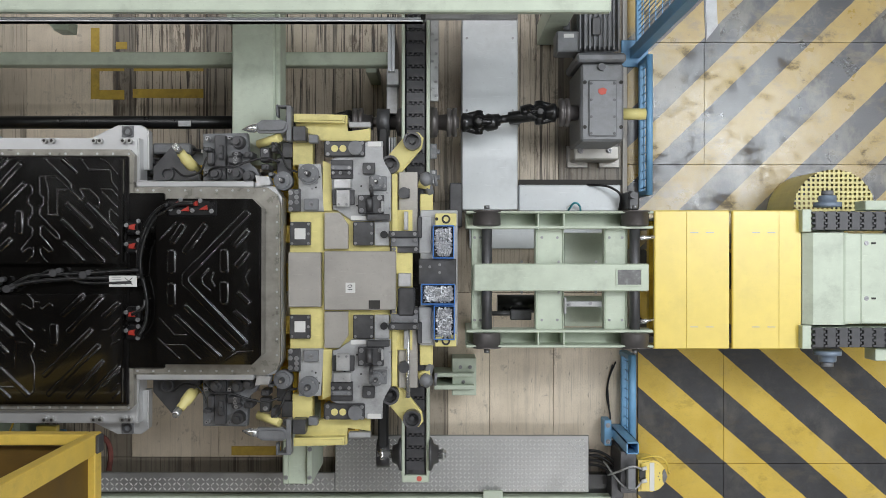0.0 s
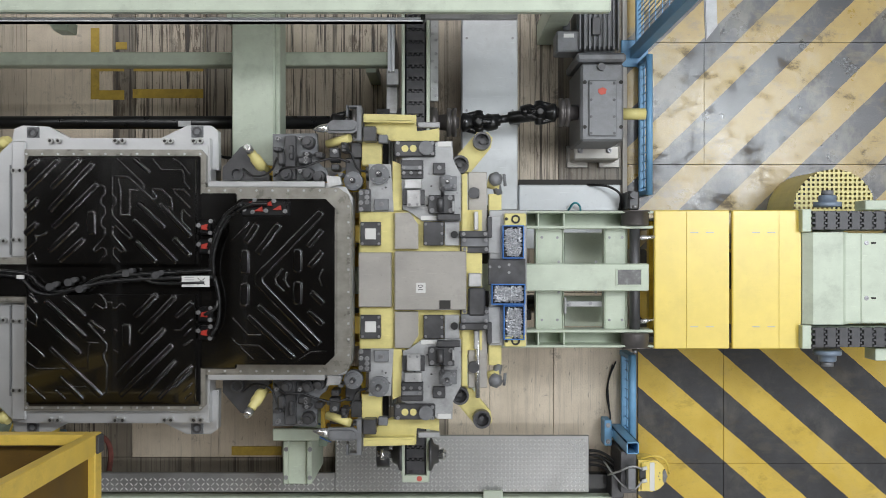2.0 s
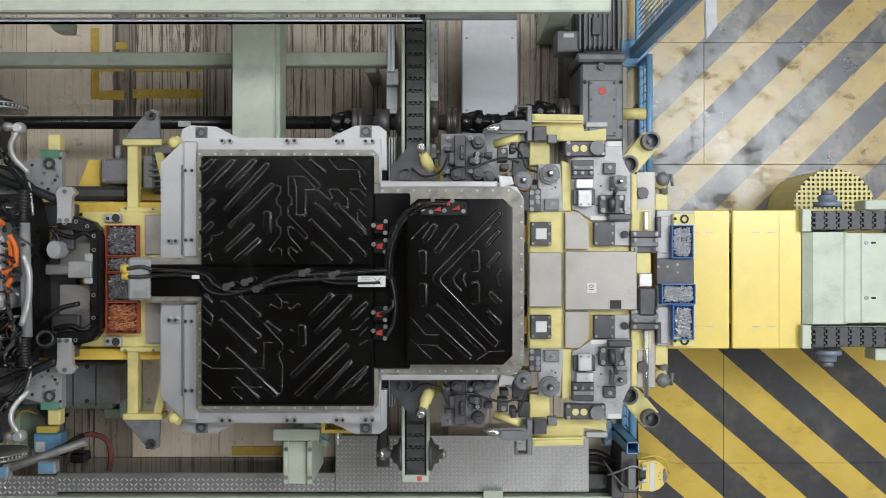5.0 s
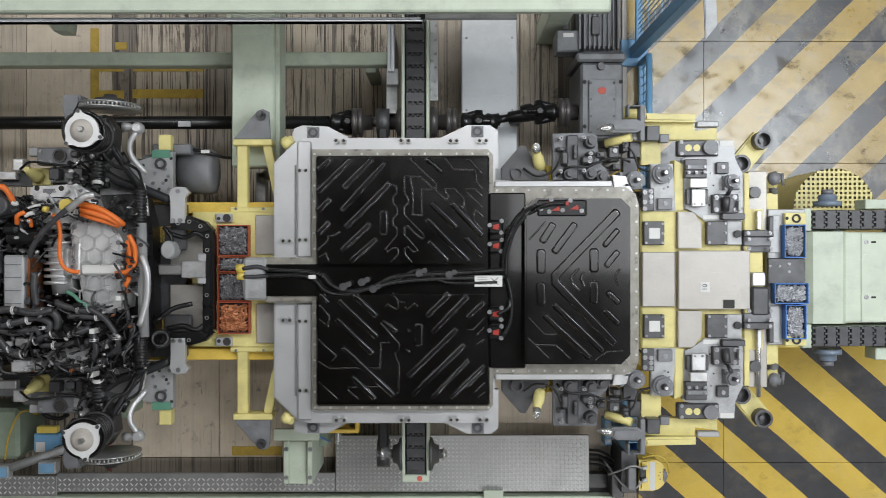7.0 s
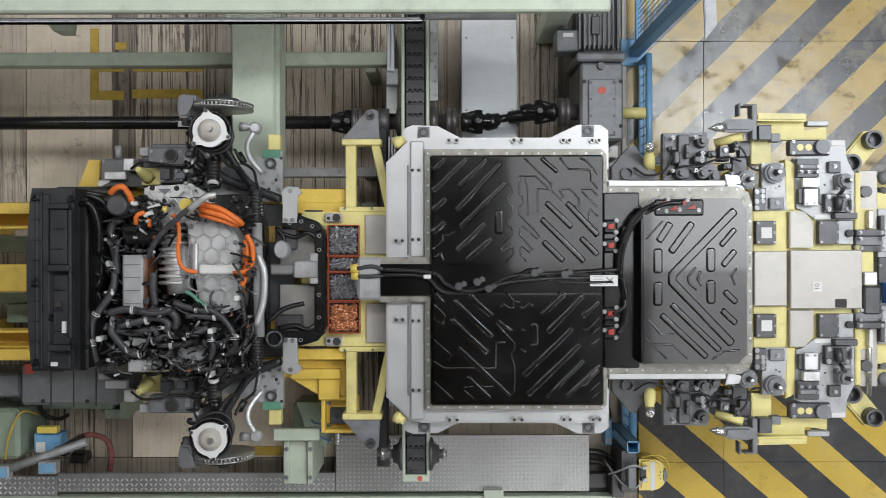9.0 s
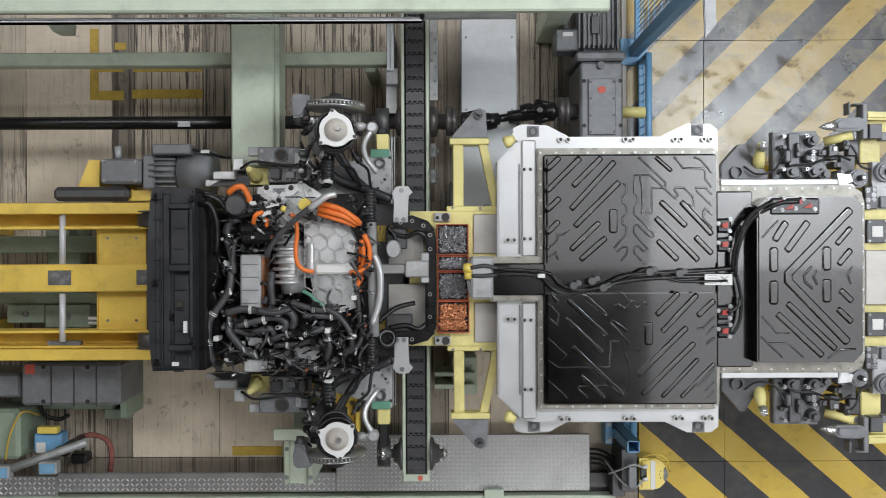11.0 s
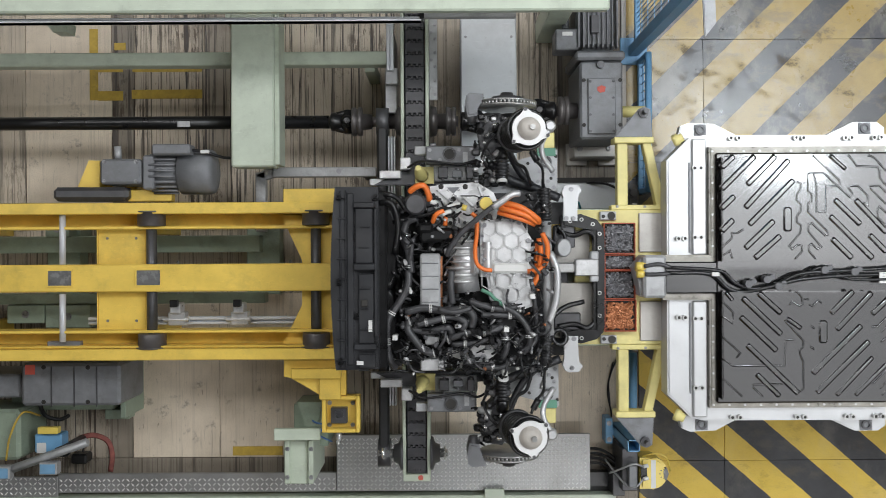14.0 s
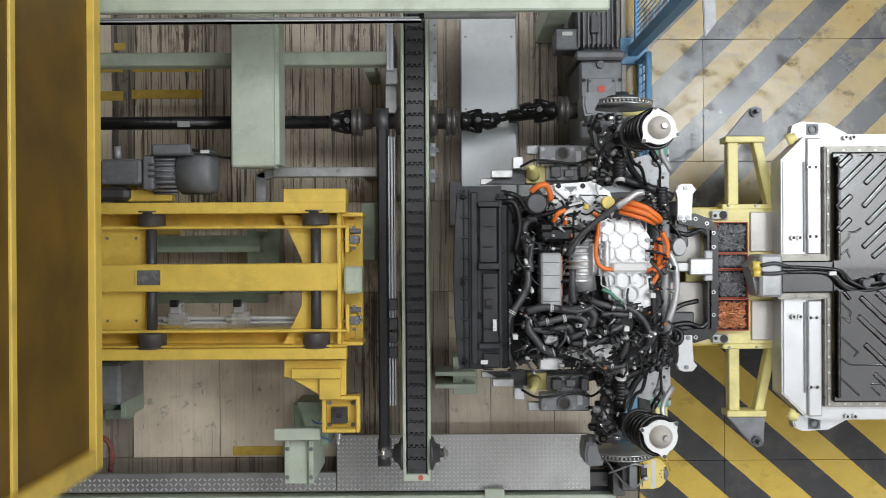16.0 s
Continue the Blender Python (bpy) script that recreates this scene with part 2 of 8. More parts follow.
stripes_down = striped("stripes_down", -1.152, 0.4913, 0.51, 2.225, 0.4, 0.28, ((0.56, 0.38, 0.045), (0.66, 0.47, 0.085)), ((0.024, 0.024, 0.026), (0.05, 0.05, 0.054)))


# ---- shapes ----
def bx(bm, x0, y0, x1, y1, z0, z1, bev=0.004):
    r = bmesh.ops.create_cube(bm, size=1.0)
    vs = r["verts"]
    for v in vs:
        v.co = Vector(((x0 + x1) / 2 + v.co.x * (x1 - x0), (y0 + y1) / 2 + v.co.y * (y1 - y0), (z0 + z1) / 2 + v.co.z * (z1 - z0)))
    if bev:
        bev = min(bev, 0.4 * min(abs(x1 - x0), abs(y1 - y0), abs(z1 - z0)))
        es = list({e for v in vs for e in v.link_edges})
        bmesh.ops.bevel(bm, geom=es, offset=bev, segments=1, affect="EDGES")
    return bm


def poly(bm, pts, z0, z1, bev=0.004):
    """An upright prism over an outline; z1 may be one height or one for each corner."""
    n = len(pts)
    area = sum(pts[i][0] * pts[(i + 1) % n][1] - pts[(i + 1) % n][0] * pts[i][1] for i in range(n))
    if area < 0:
        pts = pts[::-1]
    lo = [bm.verts.new((p[0], p[1], z0)) for p in pts]
    hi = [bm.verts.new((p[0], p[1], z1)) for p in pts]
    top = bm.faces.new(hi)
    bm.faces.new(lo[::-1])
    for i in range(n):
        bm.faces.new((lo[i], lo[(i + 1) % n], hi[(i + 1) % n], hi[i]))
    if bev:
        bmesh.ops.bevel(bm, geom=list(top.edges), offset=bev, segments=2, affect="EDGES")
    return bm


def cy(bm, x, y, z0, z1, r, r2=None, n=20):
    r2 = r if r2 is None else r2
    lo = [bm.verts.new((x + r * math.cos(6.28319 * i / n), y + r * math.sin(6.28319 * i / n), z0)) for i in range(n)]
    hi = [bm.verts.new((x + r2 * math.cos(6.28319 * i / n), y + r2 * math.sin(6.28319 * i / n), z1)) for i in range(n)]
    bm.faces.new(hi)
    bm.faces.new(lo[::-1])
    for i in range(n):
        bm.faces.new((lo[i], lo[(i + 1) % n], hi[(i + 1) % n], hi[i])).smooth = n > 8
    return bm


def ring(bm, x, y, z0, z1, ro, ri, n=24):
    cs = [(math.cos(6.28319 * i / n), math.sin(6.28319 * i / n)) for i in range(n)]
    rows = [[bm.verts.new((x + r * c, y + r * s, z)) for c, s in cs] for r, z in ((ro, z0), (ro, z1), (ri, z1), (ri, z0))]
    for a, b in zip(rows, rows[1:] + rows[:1]):
        for i in range(n):
            bm.faces.new((a[i], a[(i + 1) % n], b[(i + 1) % n], b[i]))
    return bm


def lathe(bm, p, q, profile, n=18):
    """Turned part along p to q; profile: (share of the length, radius)."""
    p, q = Vector(p), Vector(q)
    turn = (q - p).to_track_quat("Z", "Y").to_matrix()
    rows = []
    for s, r in profile:
        rows.append([bm.verts.new(p + (q - p) * s + turn @ Vector((r * math.cos(6.28319 * i / n), r * math.sin(6.28319 * i / n), 0))) for i in range(n)])
    bm.faces.new(rows[0][::-1])
    bm.faces.new(rows[-1])
    for a, b in zip(rows, rows[1:]):
        for i in range(n):
            bm.faces.new((a[i], a[(i + 1) % n], b[(i + 1) % n], b[i])).smooth = True
    for e in bm.edges:
        if len(e.link_faces) == 2 and e.calc_face_angle(0) > 0.6:
            e.smooth = False
    return bm


def rod(bm, p, q, r, n=14):
    return lathe(bm, p, q, ((0, r), (1, r)), n)


def tube(bm, pts, r, n=8, steps=5):
    """A hose along a smooth line through pts."""
    ps = [Vector(p) for p in pts]
    ext = [2 * ps[0] - ps[1]] + ps + [2 * ps[-1] - ps[-2]]
    line = []
    for i in range(1, len(ext) - 2):
        a, b, c, d = ext[i - 1:i + 3]
        for k in range(steps):
            t = k / steps
            line.append(0.5 * (2 * b + (c - a) * t + (2 * a - 5 * b + 4 * c - d) * t * t + (3 * b - a - 3 * c + d) * t ** 3))
    line.append(ps[-1])
    rows = []
    for i, p in enumerate(line):
        way = (line[min(i + 1, len(line) - 1)] - line[max(i - 1, 0)]).normalized()
        side = way.cross(Vector((0, 0, 1)))
        side = side.normalized() if side.length > 0.05 else Vector((1, 0, 0))
        up = side.cross(way)
        rows.append([bm.verts.new(p + r * (math.cos(6.28319 * k / n) * side + math.sin(6.28319 * k / n) * up)) for k in range(n)])
    for a, b in zip(rows, rows[1:]):
        for i in range(n):
            bm.faces.new((a[i], b[i], b[(i + 1) % n], a[(i + 1) % n])).smooth = True
    bm.faces.new(rows[0])
    bm.faces.new(rows[-1][::-1])
    return bm


def torus(bm, p, axis, R, r, n=28, k=8):
    """A ring about an axis through p."""
    axis = Vector(axis).normalized()
    turn = axis.to_track_quat("Z", "Y").to_matrix()
    rows = []
    for i in range(n):
        a = 6.28319 * i / n
        rows.append([bm.verts.new(Vector(p) + turn @ Vector(((R + r * math.cos(b)) * math.cos(a), (R + r * math.cos(b)) * math.sin(a), r * math.sin(b)))) for b in [6.28319 * j / k for j in range(k)]])
    for i in range(n):
        for j in range(k):
            bm.faces.new((rows[i][j], rows[(i + 1) % n][j], rows[(i + 1) % n][(j + 1) % k], rows[i][(j + 1) % k])).smooth = True


def emboss(bm, way, w, z, h):
    """A stamped rib along a bent line: flat top, short rounded flanks, cut corners at the ends."""
    ps = [Vector(p) for p in way]
    n = len(ps)
    dirs = [(b - a).normalized() for a, b in zip(ps, ps[1:])]
    run = min(0.0085, w * 0.40)
    h = min(h, run * 0.9)
    rows = []
    for k, up in ((-0.25, -0.1), (0.0, 0.0), (0.22, 0.22), (0.55, 0.74), (0.8, 0.95), (1.0, 1.0), (1.12, 1.0)):
        half, back = w / 2 - run * k, run * k
        left, right = [], []
        for i, p in enumerate(ps):
            a, b = dirs[max(i - 1, 0)], dirs[min(i, n - 2)]
            mid = (a + b).normalized()
            s = Vector((-mid.y, mid.x)) / max(0.5, mid.dot(b))
            if i in (0, n - 1):
                e = a if i else -b
                s = Vector((-mid.y, mid.x))
                tip, cut = p - e * back, half * 0.45
                pair = [(tip - e * cut, half), (tip, half * 0.55)]
                for q, wide in (pair if i else pair[::-1]):
                    left.append(q + s * wide)
                    right.append(q - s * wide)
            else:
                left.append(p + s * half)
                right.append(p - s * half)
        rows.append([bm.verts.new((v.x, v.y, z + h * up)) for v in right + left[::-1]])
    m = len(rows[0])
    half = m // 2
    for i in range(half - 1):
        bm.faces.new((rows[-1][i], rows[-1][i + 1], rows[-1][m - 2 - i], rows[-1][m - 1 - i])).smooth = True
    for lo, hi in zip(rows, rows[1:]):
        for i in range(m):
            bm.faces.new((lo[i], lo[(i + 1) % m], hi[(i + 1) % m], hi[i])).smooth = True
    return bm


def mesh():
    return bmesh.new()


def thing(name, label, category, x, y, z=0.0, group="", kind=""):
    ob = new(name)
    ob.empty_display_size = 0.1
    ob.location = (x, y, z)
    return tagged(ob, label, category, group, kind)


def origin_of(ob):
    v = Vector((0, 0, 0))
    while ob:
        v += ob.location
        ob = ob.parent
    return v


def part(name, bm, material, parent, label=""):
    me = bpy.data.meshes.new(name)
    bmesh.ops.recalc_face_normals(bm, faces=bm.faces)
    bmesh.ops.translate(bm, vec=-origin_of(parent), verts=bm.verts)
    bm.to_mesh(me)
    bm.free()
    me.materials.append(material)
    ob = new(name, me)
    ob.parent = parent
    if label:
        ob["label"] = label
    return ob


def single(name, bm, material, label, category, x, y, z=0.0, group="", kind=""):
    """A thing made of one mesh."""
    me = bpy.data.meshes.new(name)
    bmesh.ops.recalc_face_normals(bm, faces=bm.faces)
    bmesh.ops.translate(bm, vec=(-x, -y, -z), verts=bm.verts)
    bm.to_mesh(me)
    bm.free()
    me.materials.append(material)
    ob = new(name, me)
    ob.location = (x, y, z)
    return tagged(ob, label, category, group, kind)


def bolts(parent, places, z, r=0.009, h=0.008, material=None, name="bolt"):
    """Hexagon-headed bolts that share one mesh."""
    bm = mesh()
    cy(bm, 0, 0, -0.002, h * 0.3, r * 1.2, n=12)
    ring(bm, 0, 0, h * 0.3, h, r * 0.95, r * 0.4, 12)
    me = bpy.data.meshes.new(name)
    bm.to_mesh(me)
    bm.free()
    me.materials.append(material or zinc)
    o = origin_of(parent)
    for x, y in places:
        ob = new(name, me)
        ob.parent, ob.location = parent, Vector((x, y, z)) - o


# ---- setting ----
def ground():
    g = mesh()
    bx(g, -60, -60, 60, 60, -0.3, -0.012, 0)
    single("ground", g, floor_base, "grey concrete factory floor under the machines", "floor", 0, 0, -0.012, kind="structure")


floor_base = floor_board("floor_base", 0.6, 0.4)
ground()

work_floor = thing("floor", "worn pale screed floor with dark oil runs", "floor", -1.0, 0, -0.012, kind="structure")


def floor_panel(x0, y0, x1, y1, material):
    bm = mesh()
    bx(bm, x0 + 0.0015, y0 + 0.0015, x1 - 0.0015, y1 - 0.0015, -0.011, 0.0, 0.0015)
    part("floor_panel", bm, material, work_floor)


for x0, x1, material in ((-3.3, -2.49, board_mid), (-2.49, -1.975, board_pale), (-1.975, -1.84, board_dark), (-1.84, -1.42, board_run),
                         (-1.42, -1.265, board_brown), (-1.265, -0.95, board_run), (-0.95, -0.275, board_run), (-0.275, -0.05, board_dark),
                         (-0.05, 0.14, board_mid), (0.14, 0.46, board_mid), (0.46, 0.55, board_mid), (0.55, 0.69, board_run), (0.69, 1.07, board_dark)):
    floor_panel(x0, 0.28, x1, 2.4, material)
for x0, x1, material in ((-3.3, -2.0, board_brown), (-2.0, -1.86, board_dark), (-1.86, -1.34, board_pale), (-1.34, -0.6, board_pale),
                         (-0.6, 0.03, board_brown), (0.03, 0.28, board_pale), (0.28, 0.66, board_pale), (0.66, 1.07, board_pale)):
    floor_panel(x0, -1.245, x1, -0.26, material)
floor_panel(-3.3, -0.26, -0.3, 0.28, board_mid)
floor_panel(-0.3, -0.26, 1.07, 0.28, board_mid)
# this strip's dark tone stands in for shade south of the line
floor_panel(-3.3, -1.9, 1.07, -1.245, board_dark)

# striped steel plates beyond the machine pit
striped_floor = thing("striped_floor", "steel floor plates painted with yellow and black warning stripes, scuffed", "floor", 2.2, 0, -0.012, kind="structure")


def steel_floor(x0, y0, x1, y1, material):
    bm = mesh()
    bx(bm, x0 + 0.001, y0 + 0.001, x1 - 0.001, y1 - 0.001, -0.011, 0.004, 0.001)
    part("floor_plate", bm, material, striped_floor)


for x0, y0, x1, y1 in ((1.10, 0.0, 5.0, 0.505), (1.10, 0.505, 1.56, 1.235), (1.56, 0.505, 5.0, 1.235), (1.10, 1.235, 5.0, 2.6)):
    steel_floor(x0, y0, x1, y1, stripes_up)
for x0, x1 in ((1.165, 1.676), (1.676, 5.0)):
    for y0, y1 in ((-2.6, -1.28), (-1.28, 0.0)):
        steel_floor(x0, y0, x1, y1, stripes_down)
edge = mesh()
bx(edge, 1.07, 0.28, 1.10, 2.4, -0.01, 0.012, 0.003)
single("trim", edge, steel_plate, "grey steel edge strip of the pit", "edge strip", 1.085, 1.3, kind="structure")

# yellow tape on the floor
for x0, y0, x1, y1 in (( -2.106, 0.895, -2.055, 1.321 ), ( -2.055, 0.892, -1.906, 0.949 ), ( -1.855, 0.902, -1.433, 0.956 ), ( -2.055, 1.062, -1.906, 1.112 ), ( -1.85, 1.062, -1.433, 1.108 ), ( -1.957, 1.193, -1.889, 1.237 ), ( -1.264, -1.234, -0.966, -1.18 )):
    tp = mesh()
    bx(tp, x0, y0, x1, y1, 0.0, 0.0035, 0.001)
    single("floor_tape", tp, yellow_tape, "worn yellow marking tape stuck on the floor", "tape", (x0 + x1) / 2, (y0 + y1) / 2, group="tape marks")

# plain unseen hall added around the machine, dark to limit reflections and fill
for nm, b6 in (("wall_north", (-14, 12, 14, 12.3)), ("wall_south", (-14, -12.3, 14, -12)), ("wall_east", (14, -12.3, 14.3, 12.3)), ("wall_west", (-14.3, -12.3, -14, 12.3))):
    w = mesh()
    bx(w, *b6, -0.3, 9.0, 0)
    single(nm, w, wall_grey, "unseen plain dark grey factory hall wall", "wall", (b6[0] + b6[2]) / 2, (b6[1] + b6[3]) / 2, kind="structure")
w = mesh()
bx(w, -14.3, -12.3, 14.3, 12.3, 9.0, 9.2, 0)
single("ceiling", w, wall_grey, "unseen plain dark grey factory hall ceiling", "ceiling", 0, 0, 9.0, kind="structure")


# ---- conveyors ----
def roller_axle(parent, x, y0, y1, z, r_wheel, r_axle, flip=1):
    """An axle with a flanged friction wheel at both ends."""
    a = mesh()
    rod(a, (x, y0, z), (x, y1, z), r_axle, 20)
    part("axle", a, steel_dark, parent)
    for y, s in ((y0, 1), (y1, -1)):
        w = mesh()
        lathe(w, (x, y - s * 0.002, z), (x, y + s * 0.076, z), ((0, 0.3 * r_wheel), (0.0, r_wheel * 1.15), (0.09, r_wheel * 1.15), (0.1, r_wheel), (0.93, r_wheel), (1.0, r_wheel * 0.92), (1.0, r_wheel * 0.4)), 36)
        wheel = part("wheel", w, wheel_iron, parent)
        n = mesh()
        rod(n, (x, y - s * 0.03, z), (x, y - s * 0.012, z), 0.014, 6)
        part("hub_nut", n, zinc, wheel)


def conveyor_frame(name, label, paint, x0, x1, z, beam, crosses, axles, windows, plates):
    """Roller conveyor section: two side channels, cross plates, a centre cover beam with inspection windows, axles on top."""
    t = thing(name, label, "conveyor", (x0 + x1) / 2, 0, 0, group="roller conveyor sections")
    for s, y in ((1, 0.19), (-1, -0.50)):
        rail = mesh()
        bx(rail, x0, y - 0.006, x1, y + 0.006, z - 0.16, z - 0.01)
        part("side_channel", rail, paint, t)
        rail = mesh()
        bx(rail, x0, y - (0.085 if s > 0 else -0.07), x1, y - (0.07 if s > 0 else -0.085), z - 0.16, z - 0.02)
        part("inner_channel", rail, paint, t)
        rail = mesh()
        bx(rail, x0, min(y, y - s * 0.08), x1, max(y, y - s * 0.08), z - 0.165, z - 0.155)
        part("channel_floor", rail, paint, t)
    for cx, w in crosses:
        c = mesh()
        bx(c, cx - w / 2, -0.42, cx + w / 2, 0.11, z - 0.10, z - 0.085)
        bx(c, cx - w / 2 - 0.006, -0.42, cx - w / 2, 0.11, z - 0.15, z - 0.08)
        bx(c, cx + w / 2, -0.42, cx + w / 2 + 0.006, 0.11, z - 0.15, z - 0.08)
        part("cross_plate", c, paint, t)
        bolts(t, [(cx - w * 0.3, 0.06), (cx + w * 0.3, 0.06), (cx - w * 0.3, -0.37), (cx + w * 0.3, -0.37)], z - 0.085, 0.006)
    b = mesh()
    bx(b, beam[0], -0.216, beam[1], -0.075, z - 0.06, z - 0.005, 0.006)
    cover = part("cover_beam", b, paint, t)
    for wx in windows:
        wf = mesh()
        for q in ((wx - 0.068, -0.19, wx + 0.068, -0.182), (wx - 0.068, -0.106, wx + 0.068, -0.098), (wx - 0.068, -0.182, wx - 0.06, -0.106), (wx + 0.06, -0.182, wx + 0.068, -0.106)):
            bx(wf, *q, z - 0.005, z + 0.001, 0.001)
        part("window_frame", wf, paint, cover)
        wp = mesh()
        bx(wp, wx - 0.06, -0.182, wx + 0.06, -0.106, z - 0.006, z - 0.003, 0)
        part("window_pane", wp, glass_dark, cover)
    for ax in axles:
        roller_axle(t, ax, -0.508, 0.196, z - 0.052, 0.071, 0.027)
    for q in plates:
        pm = mesh()
        bx(pm, *q, z - 0.20, z - 0.185)
        part("gusset", pm, paint, t)
    bolts(t, [(x0 + (x1 - x0) * k, y) for k in (0.1, 0.3, 0.5, 0.7, 0.9) for y in (-0.224, -0.066)], z - 0.06, 0.006)
    return t


ZR = 0.75
right_section = conveyor_frame("roller_conveyor", "pale green steel roller conveyor section with dark friction wheels", green_paint, 0.119, 1.082, ZR, (0.156, 1.056),
                               ((0.556, 0.135), (0.901, 0.11), (0.18, 0.05)), (0.227, 0.993), (0.954,), ())
# fittings inside the green section: motor, coupling, stop bracket
fit = mesh()
rod(fit, (0.296, -0.299, 0.45), (0.506, -0.299, 0.45), 0.05)
part("drive_motor", fit, plastic_black, right_section)
fit = mesh()
rod(fit, (0.263, -0.348, 0.5), (0.37, -0.348, 0.5), 0.012)
bx(fit, 0.364, -0.382, 0.477, -0.327, 0.46, 0.52)
part("coupling", fit, tool_grey, right_section)
fit = mesh()
bx(fit, 0.629, -0.336, 0.64, -0.248, 0.6, 0.7)
bx(fit, 0.646, -0.306, 0.857, -0.274, 0.6, 0.615)
part("stop_bracket", fit, light_grey, right_section)
bolts(right_section, [(0.667, -0.292), (0.777, -0.286)], 0.615, 0.008)
for q in ((0.668, -0.09, 0.898, 0.091), (0.668, -0.427, 0.898, -0.259)):
    fit = mesh()
    bx(fit, *q, 0.36, 0.40)
    part("drip_pan", fit, green_paint, right_section)
for x in (0.162, 1.022):
    for y in (-0.47, 0.15):
        fit = mesh()
        bx(fit, x - 0.03, y - 0.03, x + 0.03, y + 0.03, 0, 0.6)
        part("leg", fit, green_paint, right_section)
for x in (0.49, 0.622):
    for y0, y1 in ((0.10, 0.19), (-0.50, -0.42)):
        fit = mesh()
        bx(fit, x - 0.004, y0, x + 0.004, y1, 0.59, 0.73)
        part("web", fit, green_paint, right_section)

left_section = conveyor_frame("roller_conveyor", "yellow steel roller conveyor section with dark friction wheels", yellow_paint, -3.424, -0.497, ZR, (-3.424, -0.544),
                              ((-1.675, 0.25), (-2.75, 0.25)), (-1.508, -0.658), (-1.964, -1.51), ())
fit = mesh()
poly(fit, [(-0.848, 0.175), (-0.519, 0.173), (-0.523, -0.523), (-0.852, -0.521), (-0.733, -0.293), (-0.732, -0.058)], 0.6, 0.66)
part("end_gusset", fit, yellow_paint, left_section)
for y0, y1 in ((358, 378), (617, 637)):
    fit = mesh()
    bx(fit, -3.416, (441 - y1) * 0.002885, -0.496, (441 - y0) * 0.002885, 0.70, 0.765)
    part("top_rail", fit, yellow_paint, left_section)
fit = mesh()
bx(fit, -0.548, -0.512, -0.527, 0.19, 0.5, 0.72)
bx(fit, -0.526, 0.166, -0.414, 0.187, 0.5, 0.7)
bx(fit, -0.529, -0.503, -0.418, -0.483, 0.5, 0.7)
bx(fit, -0.537, -0.491, -0.429, 0.169, 0.52, 0.56)
part("end_frame", fit, yellow_paint, left_section)
fit = mesh()
bx(fit, -0.815, 0.232, -0.495, 0.307, 0.62, 0.76)
part("end_block", fit, yellow_paint, left_section)
fit = mesh()
rod(fit, (-1.959, 0.182, 0.72), (-1.96, -0.08, 0.72), 0.016, 20)
part("bright_shaft", fit, alu_profile, left_section)
fit = mesh()
rod(fit, (-1.961, -0.226, 0.72), (-1.962, -0.473, 0.72), 0.016)
part("bright_shaft", fit, alu_profile, left_section)
fit = mesh()
bx(fit, -2.053, -0.507, -1.88, -0.472, 0.66, 0.70)
part("bearing_block", fit, cast_grey, left_section)
fit = mesh()
bx(fit, -1.882, -0.374, -0.432, -0.356, 0.56, 0.60)
bx(fit, -1.882, -0.397, -0.432, -0.383, 0.56, 0.60)
bx(fit, -1.89, -0.384, -0.434, -0.375, 0.56, 0.58)
part("sensor_rail", fit, alu_profile, left_section)
for x in (-1.404, -1.074):
    fit = mesh()
    bx(fit, x - 0.045, -0.40, x + 0.045, -0.33, 0.56, 0.63)
    bx(fit, x - 0.025, -0.335, x + 0.03, -0.28, 0.58, 0.66)
    rod(fit, (x - 0.07, -0.37, 0.62), (x + 0.06, -0.37, 0.62), 0.012)
    clamp = part("sensor_clamp", fit, alu_cast, left_section)
    fit = mesh()
    bx(fit, x - 0.018, -0.30, x + 0.022, -0.262, 0.655, 0.69)
    part("sensor", fit, plastic_black, clamp)
for y0, y1 in ((-0.02, 0.12), (-0.44, -0.29)):
    fit = mesh()
    bx(fit, -0.507, y0, -0.487, y1, 0.56, 0.70)
    bx(fit, -0.487, y0 + 0.03, -0.45, y1 - 0.05, 0.58, 0.68)
    part("end_stop", fit, yellow_paint, left_section)
    fit = mesh()
    bx(fit, -0.485, y0 + 0.045, -0.436, y0 + 0.088, 0.64, 0.70)
    rod(fit, (-0.486, y1 - 0.03, 0.66), (-0.43, y1 - 0.03, 0.66), 0.014)
    clasp = part("stop_clasp", fit, cast_grey, left_section)
    fit = mesh()
    rod(fit, (-0.52, y0 + 0.066, 0.69), (-0.43, y0 + 0.066, 0.69), 0.007)
    part("clasp_pin", fit, steel_bright, clasp)
    bolts(left_section, [(-0.462, y0 + 0.02), (-0.462, y1 - 0.012), (-0.448, y0 + 0.056), (-0.448, y0 + 0.078)], 0.70, 0.008)
fit = mesh()
bx(fit, -0.513, -0.233, -0.42, -0.093, 0.6, 0.72, 0.012)
part("sensor_box", fit, green_paint, left_section)
fit = mesh()
poly(fit, [(-0.831, -0.577), (-0.508, -0.579), (-0.509, -0.764), (-0.644, -0.763), (-0.794, -0.668), (-0.832, -0.668)], 0.62, 0.68)
part("corner_bracket", fit, yellow_paint, left_section)
fit = mesh()
bx(fit, -0.787, -0.672, -0.53, -0.619, 0.68, 0.72)
bx(fit, -0.647, -0.782, -0.535, -0.672, 0.62, 0.7)
part("bracket_step", fit, yellow_paint, left_section)
fit = mesh()
bx(fit, -0.636, -0.959, -0.438, -0.767, 0.6, 0.62)
